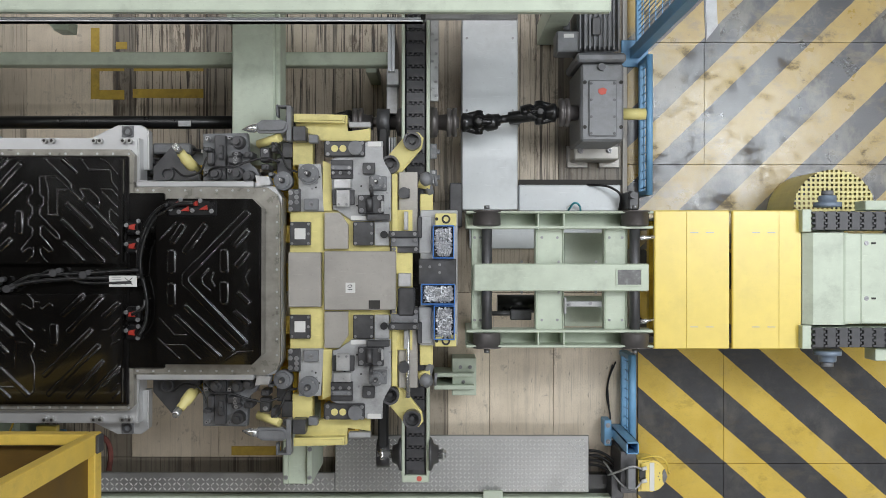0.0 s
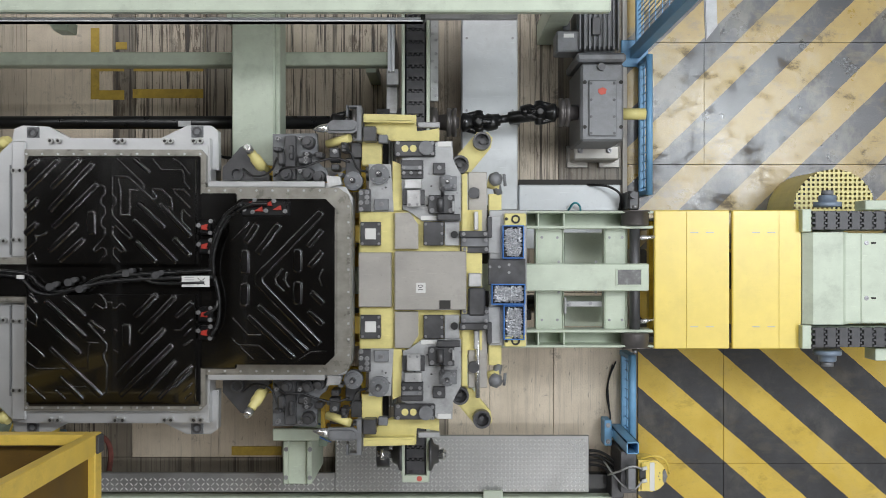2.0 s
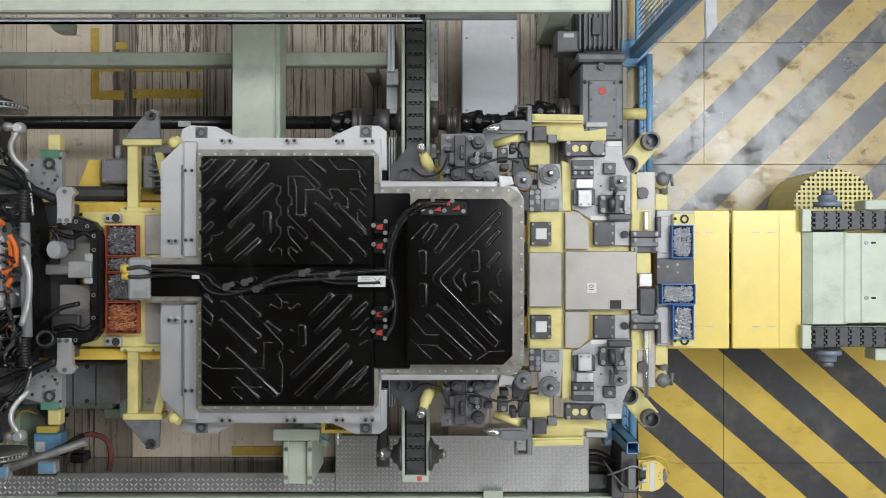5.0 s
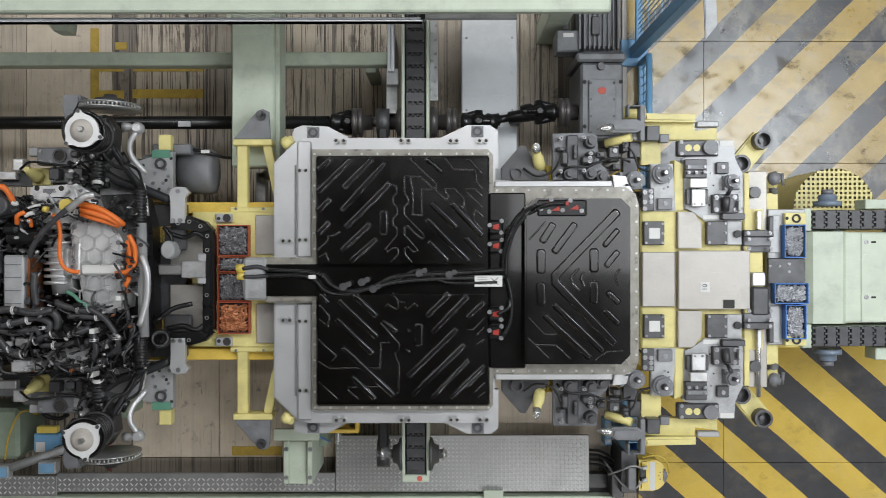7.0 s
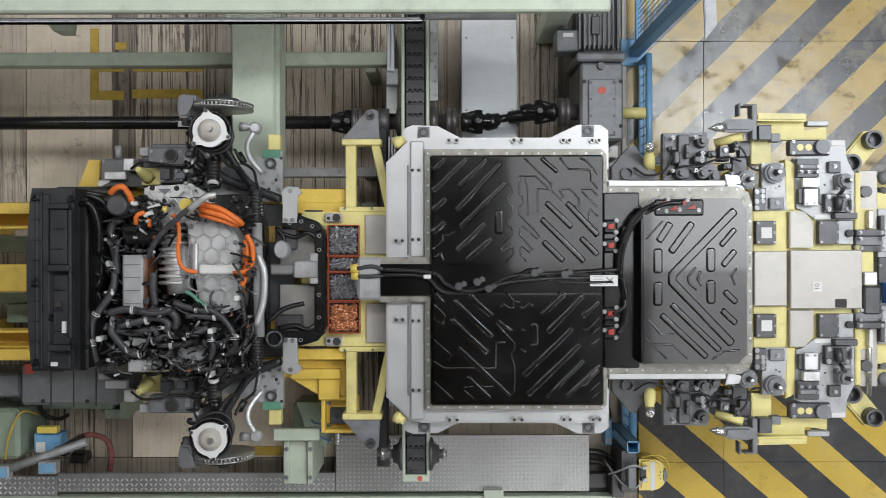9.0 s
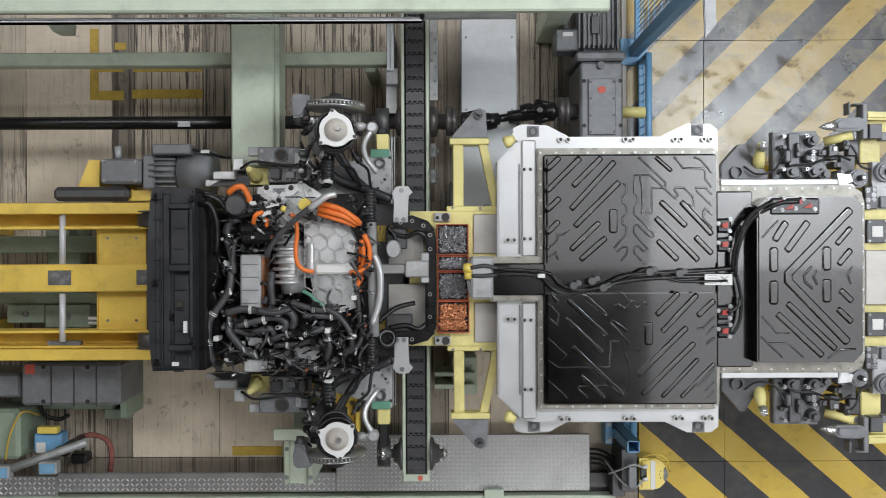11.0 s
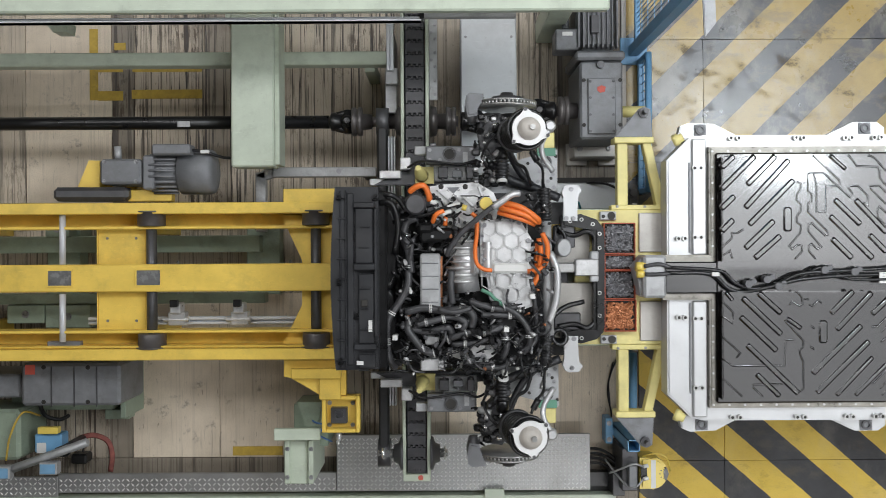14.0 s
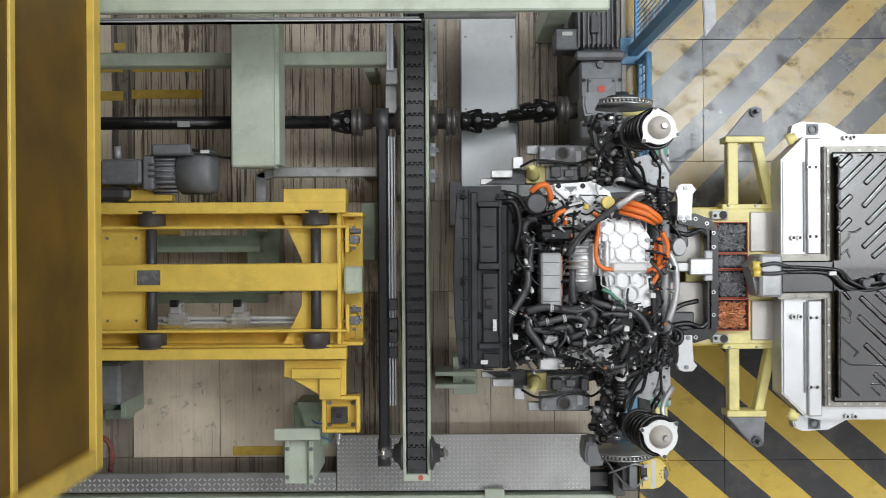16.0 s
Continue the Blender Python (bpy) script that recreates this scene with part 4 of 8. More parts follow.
def gear_unit():
    t = thing("gear_motor", "grey cast gear unit with ribbed electric motor on steel feet", "gear motor", 0.939, 0.882)
    m = mesh()
    bx(m, 0.737, 0.577, 0.967, 0.994, 0.12, 0.55, 0.012)
    body = part("gear_case", m, cast_grey, t)
    m = mesh()
    bx(m, 0.778, 0.603, 0.926, 0.902, 0.55, 0.562, 0.004)
    part("lid", m, cast_grey, body)
    bolts(t, [(0.79, 0.884), (0.914, 0.884), (0.79, 0.618), (0.914, 0.618), (0.79, 0.796), (0.914, 0.796), (0.79, 0.706), (0.914, 0.706)], 0.562, 0.006, 0.006, tool_grey)
    bolts(t, [(0.758, 0.892), (0.952, 0.892), (0.758, 0.653), (0.952, 0.653)], 0.55, 0.009, 0.005, gap_dark)
    m = mesh()
    poly(m, [(0.828, 0.853), (0.852, 0.862), (0.873, 0.853), (0.867, 0.828), (0.843, 0.822), (0.828, 0.835)], 0.5615, 0.5645, 0)
    part("paint_mark", m, red_paint, body, "red paint mark")
    m = mesh()
    cy(m, 0.846, 0.973, 0.55, 0.57, 0.02)
    part("oil_plug", m, tool_grey, body)
    m = mesh()
    bx(m, 0.713, 1, 0.979, 1.049, 0.15, 0.56, 0.012)
    part("flange", m, cast_grey, t)
    m = mesh()
    bx(m, 0.73, 1.056, 0.955, 1.463, 0.2, 0.50, 0.04)
    motor = part("motor", m, cast_grey, t)
    for k in range(9):
        m = mesh()
        u = 1027 + k * 8.5
        bx(m, (u - 785.5) * 0.00304, 1.074, (u - 782.5) * 0.00304, 1.463, 0.48, 0.52, 0.001)
        part("fin", m, cast_grey, motor)
    m = mesh()
    bx(m, 0.801, 1.15, 0.847, 1.248, 0.5, 0.53)
    part("name_plate", m, tool_grey, motor)
    m = mesh()
    bx(m, 0.614, 1.066, 0.742, 1.182, 0.35, 0.5, 0.008)
    jb = part("junction_box", m, cast_grey, t)
    m = mesh()
    bx(m, 0.652, 1.143, 0.707, 1.164, 0.5, 0.503, 0)
    part("tag", m, white_label, jb)
    m = mesh()
    rod(m, (0.68, 1.199, 0.42), (0.68, 1.292, 0.42), 0.02)
    part("gland", m, cast_grey, jb)
    m = mesh()
    bx(m, 0.754, 0.514, 1.014, 0.595, 0.02, 0.2, 0.008)
    bx(m, 0.736, 0.484, 0.86, 0.615, 0.0, 0.03)
    bx(m, 0.927, 0.484, 1.052, 0.615, 0.0, 0.03)
    part("foot", m, steel_plate, t)
    bolts(t, [(0.79, 0.566), (0.955, 0.566)], 0.2, 0.014, 0.02)
    m = mesh()
    rod(m, (1.006, 0.761, 0.3), (1.14, 0.761, 0.3), 0.032, 18)
    part("shaft_cover", m, yellow_pale, t)


gear_unit()


def low_barrier(u0, u1, v0, v1, z0, z1, label):
    """Low blue tube gate with wire mesh."""
    xa, xb = (u0 - 784) * (5.2 - z1) / 1538.7, (u1 - 784) * (5.2 - z1) / 1538.7
    ya, yb = (441 - v1) * (5.2 - z1) / 1538.7, (441 - v0) * (5.2 - z1) / 1538.7
    t = thing("barrier", label, "barrier", xa, (ya + yb) / 2, 0, group="blue fence parts")
    m = mesh()
    rod(m, ((xa + xb) / 2, ya, z1), ((xa + xb) / 2, yb, z1), (xb - xa) / 2, 16)
    part("top_rail", m, blue_paint, t)
    m = mesh()
    bx(m, xa, ya, xb, yb, z0, z0 + 0.025)
    part("bottom_rail", m, blue_paint, t)
    for y in (ya + 0.015, yb - 0.015):
        m = mesh()
        bx(m, xa, y - 0.015, xb, y + 0.015, 0, z1)
        part("post", m, blue_paint, t)
    n = int((yb - ya) / 0.05)
    for k in range(1, n):
        m = mesh()
        rod(m, ((xa + xb) / 2, ya + (yb - ya) * k / n, z0), ((xa + xb) / 2, ya + (yb - ya) * k / n, z1), 0.003, 6)
        part("wire", m, blue_paint, t)
    for k in (1, 2):
        m = mesh()
        zz = z0 + (z1 - z0) * k / 3
        rod(m, ((xa + xb) / 2, ya, zz), ((xa + xb) / 2, yb, zz), 0.003, 6)
        part("wire", m, blue_paint, t)


low_barrier(1143, 1155, 97, 345, 0.03, 0.23, "low blue tube gate with wire mesh on the striped floor")
low_barrier(1112, 1126, 628, 782, 0.03, 0.25, "short blue tube gate with wire mesh at the pit edge")


def tall_fence():
    t = thing("safety_fence", "tall blue steel safety fence with wire mesh beside the pit", "fence", 1.135, 1.322, group="blue fence parts")
    x, y = 1.142, 1.166
    m = mesh()
    bx(m, x - 0.03, y - 0.03, x + 0.03, y + 0.03, 0.01, 2.0)
    part("post", m, blue_paint, t)
    m = mesh()
    bx(m, x - 0.08, y - 0.08, x + 0.08, y + 0.08, 0.004, 0.02)
    part("foot_plate", m, blue_paint, t)
    y2 = y + 2.0
    for z in (0.10, 1.97):
        m = mesh()
        bx(m, x - 0.015, y + 0.03, x + 0.015, y2, z, z + 0.03)
        part("rail", m, blue_paint, t)
    n = 70
    for k in range(1, n):
        m = mesh()
        yy = y + 0.03 + (y2 - y - 0.03) * k / n
        bx(m, x - 0.002, yy - 0.002, x + 0.002, yy + 0.002, 0.1, 1.98, 0)
        part("wire", m, blue_paint, t)
    for k in range(1, 13):
        m = mesh()
        bx(m, x - 0.004, y + 0.03, x, y2, 0.1 + k * 0.145, 0.104 + k * 0.145, 0)
        part("wire", m, blue_paint, t)
    m = mesh()
    poly(m, [(1.205, 1.31), (1.262, 1.33), (1.272, 1.035), (1.218, 0.968)], 1.16, 1.175)
    single("sign_plate", m, light_grey, "plain pale grey panel fixed to the blue fence", "panel", 1.211, 1.121, 1.16)


tall_fence()


def top_beam():
    z = 1.38
    t = thing("overhead_beam", "long pale green steel box beam with aluminium profile below", "beam", -0.5, 1.1, 0)
    m = mesh()
    bx(m, -4.5, 1.043, 0.74, 1.35, 1.33, z, 0.008)
    part("beam", m, green_paint, t)
    m = mesh()
    ya = 1.021
    for a, b in ((0, 0.007), (0.009, 0.014), (0.016, 0.018)):
        bx(m, -4.5, ya + a, -0.091, ya + b, 1.25, 1.3, 0.001)
    bx(m, -4.5, ya, -0.091, ya + 0.018, 1.25, 1.292, 0)
    part("profile", m, alu_profile, t)
    m = mesh()
    bx(m, -0.099, 1.027, -0.079, 1.057, 1.25, 1.31)
    part("end_cap", m, plastic_black, t)
    m = mesh()
    bx(m, -0.095, 1.14, 0.369, 1.25, 0.86, 0.9)
    part("side_rail", m, light_grey, t)
    for x in (-3.6, 0.62):
        m = mesh()
        bx(m, x - 0.06, 1.22, x + 0.06, 1.34, 0, 1.34)
        part("column", m, green_paint, t)
    m = mesh()
    poly(m, [(-1.922, 1.105), (-1.807, 1.105), (-1.813, 1.056), (-1.881, 1.056)], 0.9, 1.0)
    part("bracket", m, green_paint, t)


top_beam()


def side_bench():
    t = thing("machine_frame", "wide pale green steel box arm reaching under the line", "machine frame", -1.129, 0.95)
    m = mesh()
    bx(m, -1.094, 0.427, -0.872, 1.348, 0.55, 0.70, 0.008)
    part("arm", m, green_paint, t)
    m = mesh()
    bx(m, -0.879, 0.44, -0.85, 1.36, 0.50, 0.66, 0.004)
    part("flange", m, green_paint, t)
    m = mesh()
    bx(m, -1.159, 1.213, -0.956, 1.468, 0, 0.55)
    part("column", m, green_paint, t)
    t = thing("cross_bar", "pale green square tube running between the machine frames", "bar", -1.636, 1.139)
    m = mesh()
    bx(m, -3.4, 1.003, -0.29, 1.077, 0.36, 0.45, 0.006)
    part("tube", m, green_paint, t)
    for x in (-2.9, -0.4):
        m = mesh()
        bx(m, x - 0.03, 0.98, x + 0.03, 1.04, 0, 0.37)
        part("leg", m, green_paint, t)
    t = thing("guide_rail", "upright-mounted short grooved aluminium profile", "rail", -0.311, 1.22)
    m = mesh()
    bx(m, -0.284, 0.911, -0.269, 1.18, 0.70, 0.75, 0.002)
    bx(m, -0.265, 0.911, -0.249, 1.18, 0.70, 0.75, 0.002)
    bx(m, -0.278, 0.913, -0.252, 1.183, 0.70, 0.74, 0)
    part("profile", m, alu_profile, t)
    m = mesh()
    bx(m, -0.306, 0.73, -0.244, 0.962, 0.44, 0.5)
    bx(m, -0.302, 0.877, -0.235, 0.962, 0.5, 0.56)
    part("mount", m, light_grey, t)
    m = mesh()
    bx(m, -0.299, 0.799, -0.268, 1.213, 0, 0.44)
    part("stand", m, tool_grey, t)
    t = thing("strut_bar", "grey steel angle bar with a bent end behind the conveyor", "bar", -0.755, 0.46)
    m = mesh()
    bx(m, -0.946, 0.397, -0.366, 0.45, 0.34, 0.4)
    bx(m, -1.034, 0.096, -0.978, 0.423, 0.34, 0.4)
    poly(m, [(-1.034, 0.402), (-0.965, 0.458), (-0.934, 0.451), (-0.934, 0.398), (-0.978, 0.383)], 0.34, 0.4)
    part("angle", m, light_grey, t)
    m = mesh()
    bx(m, -0.456, 0.407, -0.38, 0.451, 0, 0.35)
    bx(m, -1.05, 0.104, -1.006, 0.146, 0, 0.35)
    part("leg", m, tool_grey, t)
    bolts(t, [(-0.572, 0.427)], 0.4, 0.012)


side_bench()


def side_motor():
    """Geared brake motor with belt box on the yellow section."""
    t = thing("gear_motor", "grey geared brake motor bolted beside the yellow conveyor", "gear motor", -1.701, 0.479)
    m = mesh()
    bx(m, -1.755, 0.337, -1.545, 0.465, 0.5, 0.75, 0.012)
    part("gear_case", m, cast_grey, t)
    bolts(t, [(-1.733, 0.451), (-1.57, 0.45), (-1.734, 0.352), (-1.571, 0.351)], 0.75, 0.008)
    m = mesh()
    bx(m, -1.538, 0.308, -1.479, 0.485, 0.48, 0.75, 0.01)
    part("flange", m, cast_grey, t)
    x0, x1, yc = -1.514, -1.362, 0.405
    m = mesh()
    rod(m, (x0, yc, 0.64), (x1, yc, 0.64), 0.095, 24)
    motor = part("motor", m, cast_grey, t)
    for k in range(11):
        m = mesh()
        a = math.pi * (0.08 + 0.84 * k / 10)
        c, s = math.cos(a), math.sin(a)
        p = Vector((0, c, s))
        q = [Vector((0, yc, 0.64)) + p * r for r in (0.09, 0.115)]
        rod(m, (x0 + 0.01, q[1].y, q[1].z), (x1 - 0.01, q[1].y, q[1].z), 0.006, 6)
        part("fin", m, cast_grey, motor)
    m = mesh()
    lathe(m, (x1, yc, 0.64), (-1.183, yc, 0.64), ((0, 0.118), (0.84, 0.118), (0.94, 0.108), (0.985, 0.085), (1, 0.02)), 28)
    part("fan_cover", m, cast_grey, t)
    m = mesh()
    bx(m, -1.472, 0.481, -1.278, 0.535, 0.7, 0.8, 0.008)
    part("terminal_box", m, cast_grey, t)
    m = mesh()
    tube(m, [(-1.287, 0.51, 0.75), (-1.213, 0.497, 0.76), (-1.144, 0.477, 0.7), (-1.118, 0.482, 0.6)], 0.008)
    part("cable", m, rubber, t)
    m = mesh()
    bx(m, -1.233, 0.489, -1.191, 0.506, 0.75, 0.772, 0.001)
    part("tag", m, white_label, t)
    m = mesh()
    bx(m, -2.013, 0.253, -1.625, 0.325, 0.6, 0.72, 0.02)
    part("belt_box", m, tool_grey, t)
    m = mesh()
    poly(m, [(-1.898, 0.329), (-1.84, 0.466), (-1.782, 0.465), (-1.783, 0.307)], 0.5, 0.68)
    part("side_mount", m, yellow_paint, t, "yellow mounting bracket")
    m = mesh()
    bx(m, -1.647, 0.252, -1.415, 0.313, 0.6, 0.66)
    part("mount", m, yellow_paint, t, "yellow mounting bracket")
    m = mesh()
    bx(m, -1.726, 0.312, -1.638, 0.444, 0, 0.55)
    part("stand", m, yellow_paint, t)
    m = mesh()
    rod(m, (-1.681, 0.535, 0.7), (-1.677, 0.47, 0.7), 0.018)
    part("lifting_eye", m, light_grey, t)


side_motor()


def walkway():
    t = thing("walkway", "bare aluminium tread plate walkway along the line", "walkway", 0.054, -1.348)
    z = 0.12
    n = 0
    for x0, y0, x1, y1 in ((-0.63, -1.42, 0.855, -1.089), (-2.258, -1.42, -0.63, -1.308), (-3.249, -1.466, -2.258, -1.324)):
        m = mesh()
        bx(m, x0, y0, x1 - 0.002, y1, z - 0.02, z, 0.003)
        part("tread_plate", m, tread, t)
        m = mesh()
        g = 0.024 if y1 - y0 > 0.2 else 0.028
        ny, nx = int((y1 - y0) / g), int((x1 - x0) / g)
        for i in range(nx):
            for j in range(ny):
                cx, cyy = x0 + g * 0.6 + i * g, y0 + g * 0.6 + j * g
                a = math.radians(45 if (i + j) % 2 else -45)
                dx, dy = 0.53 * g * math.cos(a), 0.53 * g * math.sin(a)
                ex, ey = -0.165 * g * math.sin(a), 0.165 * g * math.cos(a)
                b0 = [m.verts.new(v) for v in ((cx - dx, cyy - dy, z), (cx + ex, cyy + ey, z), (cx + dx, cyy + dy, z), (cx - ex, cyy - ey, z))]
                tp = m.verts.new((cx, cyy, z + 0.004))
                for k in range(4):
                    m.faces.new((b0[k], b0[(k + 1) % 4], tp))
        part("tread", m, tread_glint, t)["kind"] = "stuff"
    m = mesh()
    for x in (-0.6, 0.1, 0.7, -1.6):
        bx(m, x - 0.02, -1.38, x + 0.02, -1.34, 0, 0.105)
    part("support", m, tool_grey, t)
    b = mesh()
    bx(b, -4.5, -1.75, 1.0, -1.442, 0.02, 0.14)
    single("floor_beam", b, green_paint, "pale green steel beam along the walkway", "beam", -1.5, -1.6)
    b = mesh()
    bx(b, 0.233, -1.46, 0.348, -1.401, 0.14, 0.16)
    single("clamp_plate", b, green_paint, "small green steel clamp plate on the beam", "plate", 0.289, -1.431, 0.14)


# raised bars of the same sheet, coloured lighter to hold their glints
tread_glint = surface("tread_glint", (0.80, 0.80, 0.79), 0.3, metal=0.3, var=0.1, grime=0.2)
tread = surface("tread", (0.36, 0.36, 0.355), 0.4, metal=0.6, var=0.14, scale=3, grime=0.42)
walkway()


def post_bracket():
    t = thing("support_post", "pale green steel post with a wide head plate beside the line", "post", -0.881, -1.215)
    m = mesh()
    bx(m, -0.898, -1.011, -0.654, -0.948, 0.59, 0.62)
    part("head_plate", m, green_paint, t)
    m = mesh()
    bx(m, -0.855, -1.259, -0.828, -1.026, 0.1, 0.55)
    bx(m, -0.728, -1.259, -0.701, -1.027, 0.1, 0.55)
    bx(m, -0.833, -1.267, -0.733, -1.033, 0.1, 0.52)
    part("column", m, green_paint, t)
    bolts(t, [(-0.839, -1.071), (-0.712, -1.072), (-0.84, -1.222), (-0.713, -1.223)], 0.55, 0.01)
    m = mesh()
    bx(m, -0.846, -1.114, -0.655, -0.875, 0, 0.3)
    poly(m, [(-0.804, -0.838), (-0.665, -0.839), (-0.696, -0.972), (-0.758, -0.971)], 0.3, 0.45)
    part("foot", m, green_dark, t)
    m = mesh()
    bx(m, -0.938, -1.381, -0.769, -1.126, 0, 0.12)
    part("base", m, green_dark, t)
    # green fork bracket beyond the cross conveyor
    t = thing("hinge_bracket", "pale green steel hinge bracket on the floor", "bracket", 0.088, -0.757)
    m = mesh()
    bx(m, -0.051, -0.73, 0.18, -0.705, 0.0, 0.25)
    bx(m, -0.051, -0.801, 0.18, -0.775, 0.0, 0.25)
    bx(m, 0.052, -0.842, 0.192, -0.627, 0.0, 0.2)
    part("fork", m, green_paint, t)
    bolts(t, [(0.101, -0.679), (0.156, -0.679), (0.117, -0.764)], 0.2, 0.009)


post_bracket()


def lower_gearbox():
    t = thing("gear_unit", "grey cast gear unit on a dark green steel base", "gear unit", -2.282, -0.803)
    m = mesh()
    bx(m, -2.288, -0.842, -1.751, -0.613, 0.12, 0.5, 0.016)
    case = part("gear_case", m, cast_grey, t)
    for u in (90, 130, 170):
        m = mesh()
        bx(m, (u - 785) * 0.003054, -0.846, (u - 783.4) * 0.003054, -0.629, 0.498, 0.506, 0)
        part("seam", m, tool_grey, case)
    bolts(t, [(-2.163, -0.633), (-1.924, -0.635), (-2.164, -0.82), (-1.925, -0.821)], 0.5, 0.01, 0.006, gap_dark)
    m = mesh()
    bx(m, -2.262, -0.671, -2.21, -0.619, 0.5, 0.503, 0)
    part("paint_mark", m, red_paint, case, "orange-red paint square")
    m = mesh()
    bx(m, -2.609, -0.805, -2.313, -0.676, 0.1, 0.45, 0.012)
    part("side_case", m, cast_grey, t)
    m = mesh()
    bx(m, -1.825, -0.949, -1.794, -0.631, 0.0, 0.3)
    bx(m, -1.99, -0.994, -1.848, -0.938, 0, 0.1)
    bx(m, -2.527, -0.933, -1.933, -0.85, 0, 0.12)
    part("base", m, green_dark, t)
    m = mesh()
    tube(m, [(-2.325, -0.885, 0.2), (-2.315, -0.96, 0.15), (-2.256, -0.993, 0.1), (-2.221, -0.979, 0.05)], 0.012)
    part("cable", m, rubber, t)


lower_gearbox()


def sensors():
    t = thing("light_barrier", "aluminium profile arm with blue lensed sensor heads and cables", "sensor", -2.453, -1.241)
    m = mesh()
    arm = [(-2.414, -1.22, 0.35), (-2.162, -1.127, 0.35), (-1.988, -1.071, 0.35)]
    rod(m, arm[0], arm[2], 0.024, 4)
    part("arm", m, light_grey, t)
    m = mesh()
    rod(m, (arm[1][0], arm[1][1], 0), (arm[1][0], arm[1][1], 0.33), 0.025, 8)
    part("stand", m, tool_grey, t)
    for q in ((-2.246, -1.246, -2.146, -1.177), (-2.489, -1.27, -2.408, -1.198)):
        m = mesh()
        bx(m, *q, 0.33, 0.39, 0.006)
        head = part("sensor_head", m, light_grey, t)
        m = mesh()
        bx(m, q[0] + 0.008, q[1] + 0.008, q[2] - 0.008, q[3] - 0.008, 0.388, 0.394, 0.002)
        part("lens", m, blue_glass, head, "blue glass lens")
    m = mesh()
    bx(m, -2.311, -1.144, -2.158, -1.036, 0.2, 0.3, 0.008)
    box = part("sensor_box", m, blue_paint, t)
    m = mesh()
    bx(m, -2.273, -1.028, -2.159, -0.99, 0.3, 0.345, 0.004)
    part("cap", m, yellow_cover, box, "yellow cap")
    m = mesh()
    bx(m, -2.294, -1.142, -2.243, -1.085, 0.3, 0.306, 0)
    part("tag", m, white_label, box)
    m = mesh()
    tube(m, [(-2.19, -1.086, 0.25), (-2.147, -1.129, 0.2), (-2.192, -1.193, 0.15), (-2.29, -1.201, 0.1)], 0.006)
    tube(m, [(-2.196, -1.113, 0.2), (-2.082, -1.114, 0.2), (-2.079, -1.162, 0.2)], 0.005)
    part("cable", m, rubber, t)
    m = mesh()
    bx(m, -2.194, -1.258, -2.101, -1.199, 0.0, 0.1, 0.01)
    part("foot_block", m, plastic_black, t)
    m = mesh()
    tube(m, [(-2.18, -1.123, 0.004), (-2.096, -1.107, 0.004), (-2.012, -1.141, 0.004), (-1.985, -1.226, 0.004), (-1.996, -1.327, 0.004)], 0.016, 6)
    for v in m.verts:
        v.co.z = min(max(v.co.z, 0), 0.004)
    single("floor_mark", m, red_faded, "curved red paint mark sprayed on the floor", "paint mark", -2.047, -1.209)
    t = thing("cable_duct", "green steel cable duct by the pit wall", "duct", -2.604, -1.105)
    m = mesh()
    bx(m, -2.665, -1.172, -2.369, -0.889, 0, 0.35, 0.02)
    part("body", m, green_dark, t)
    m = mesh()
    tube(m, [(-2.43, -1.165, 0.38), (-2.405, -1.025, 0.38), (-2.345, -0.903, 0.36), (-2.325, -0.95, 0.2)], 0.006)
    part("cable", m, yellow_tape, t)


sensors()


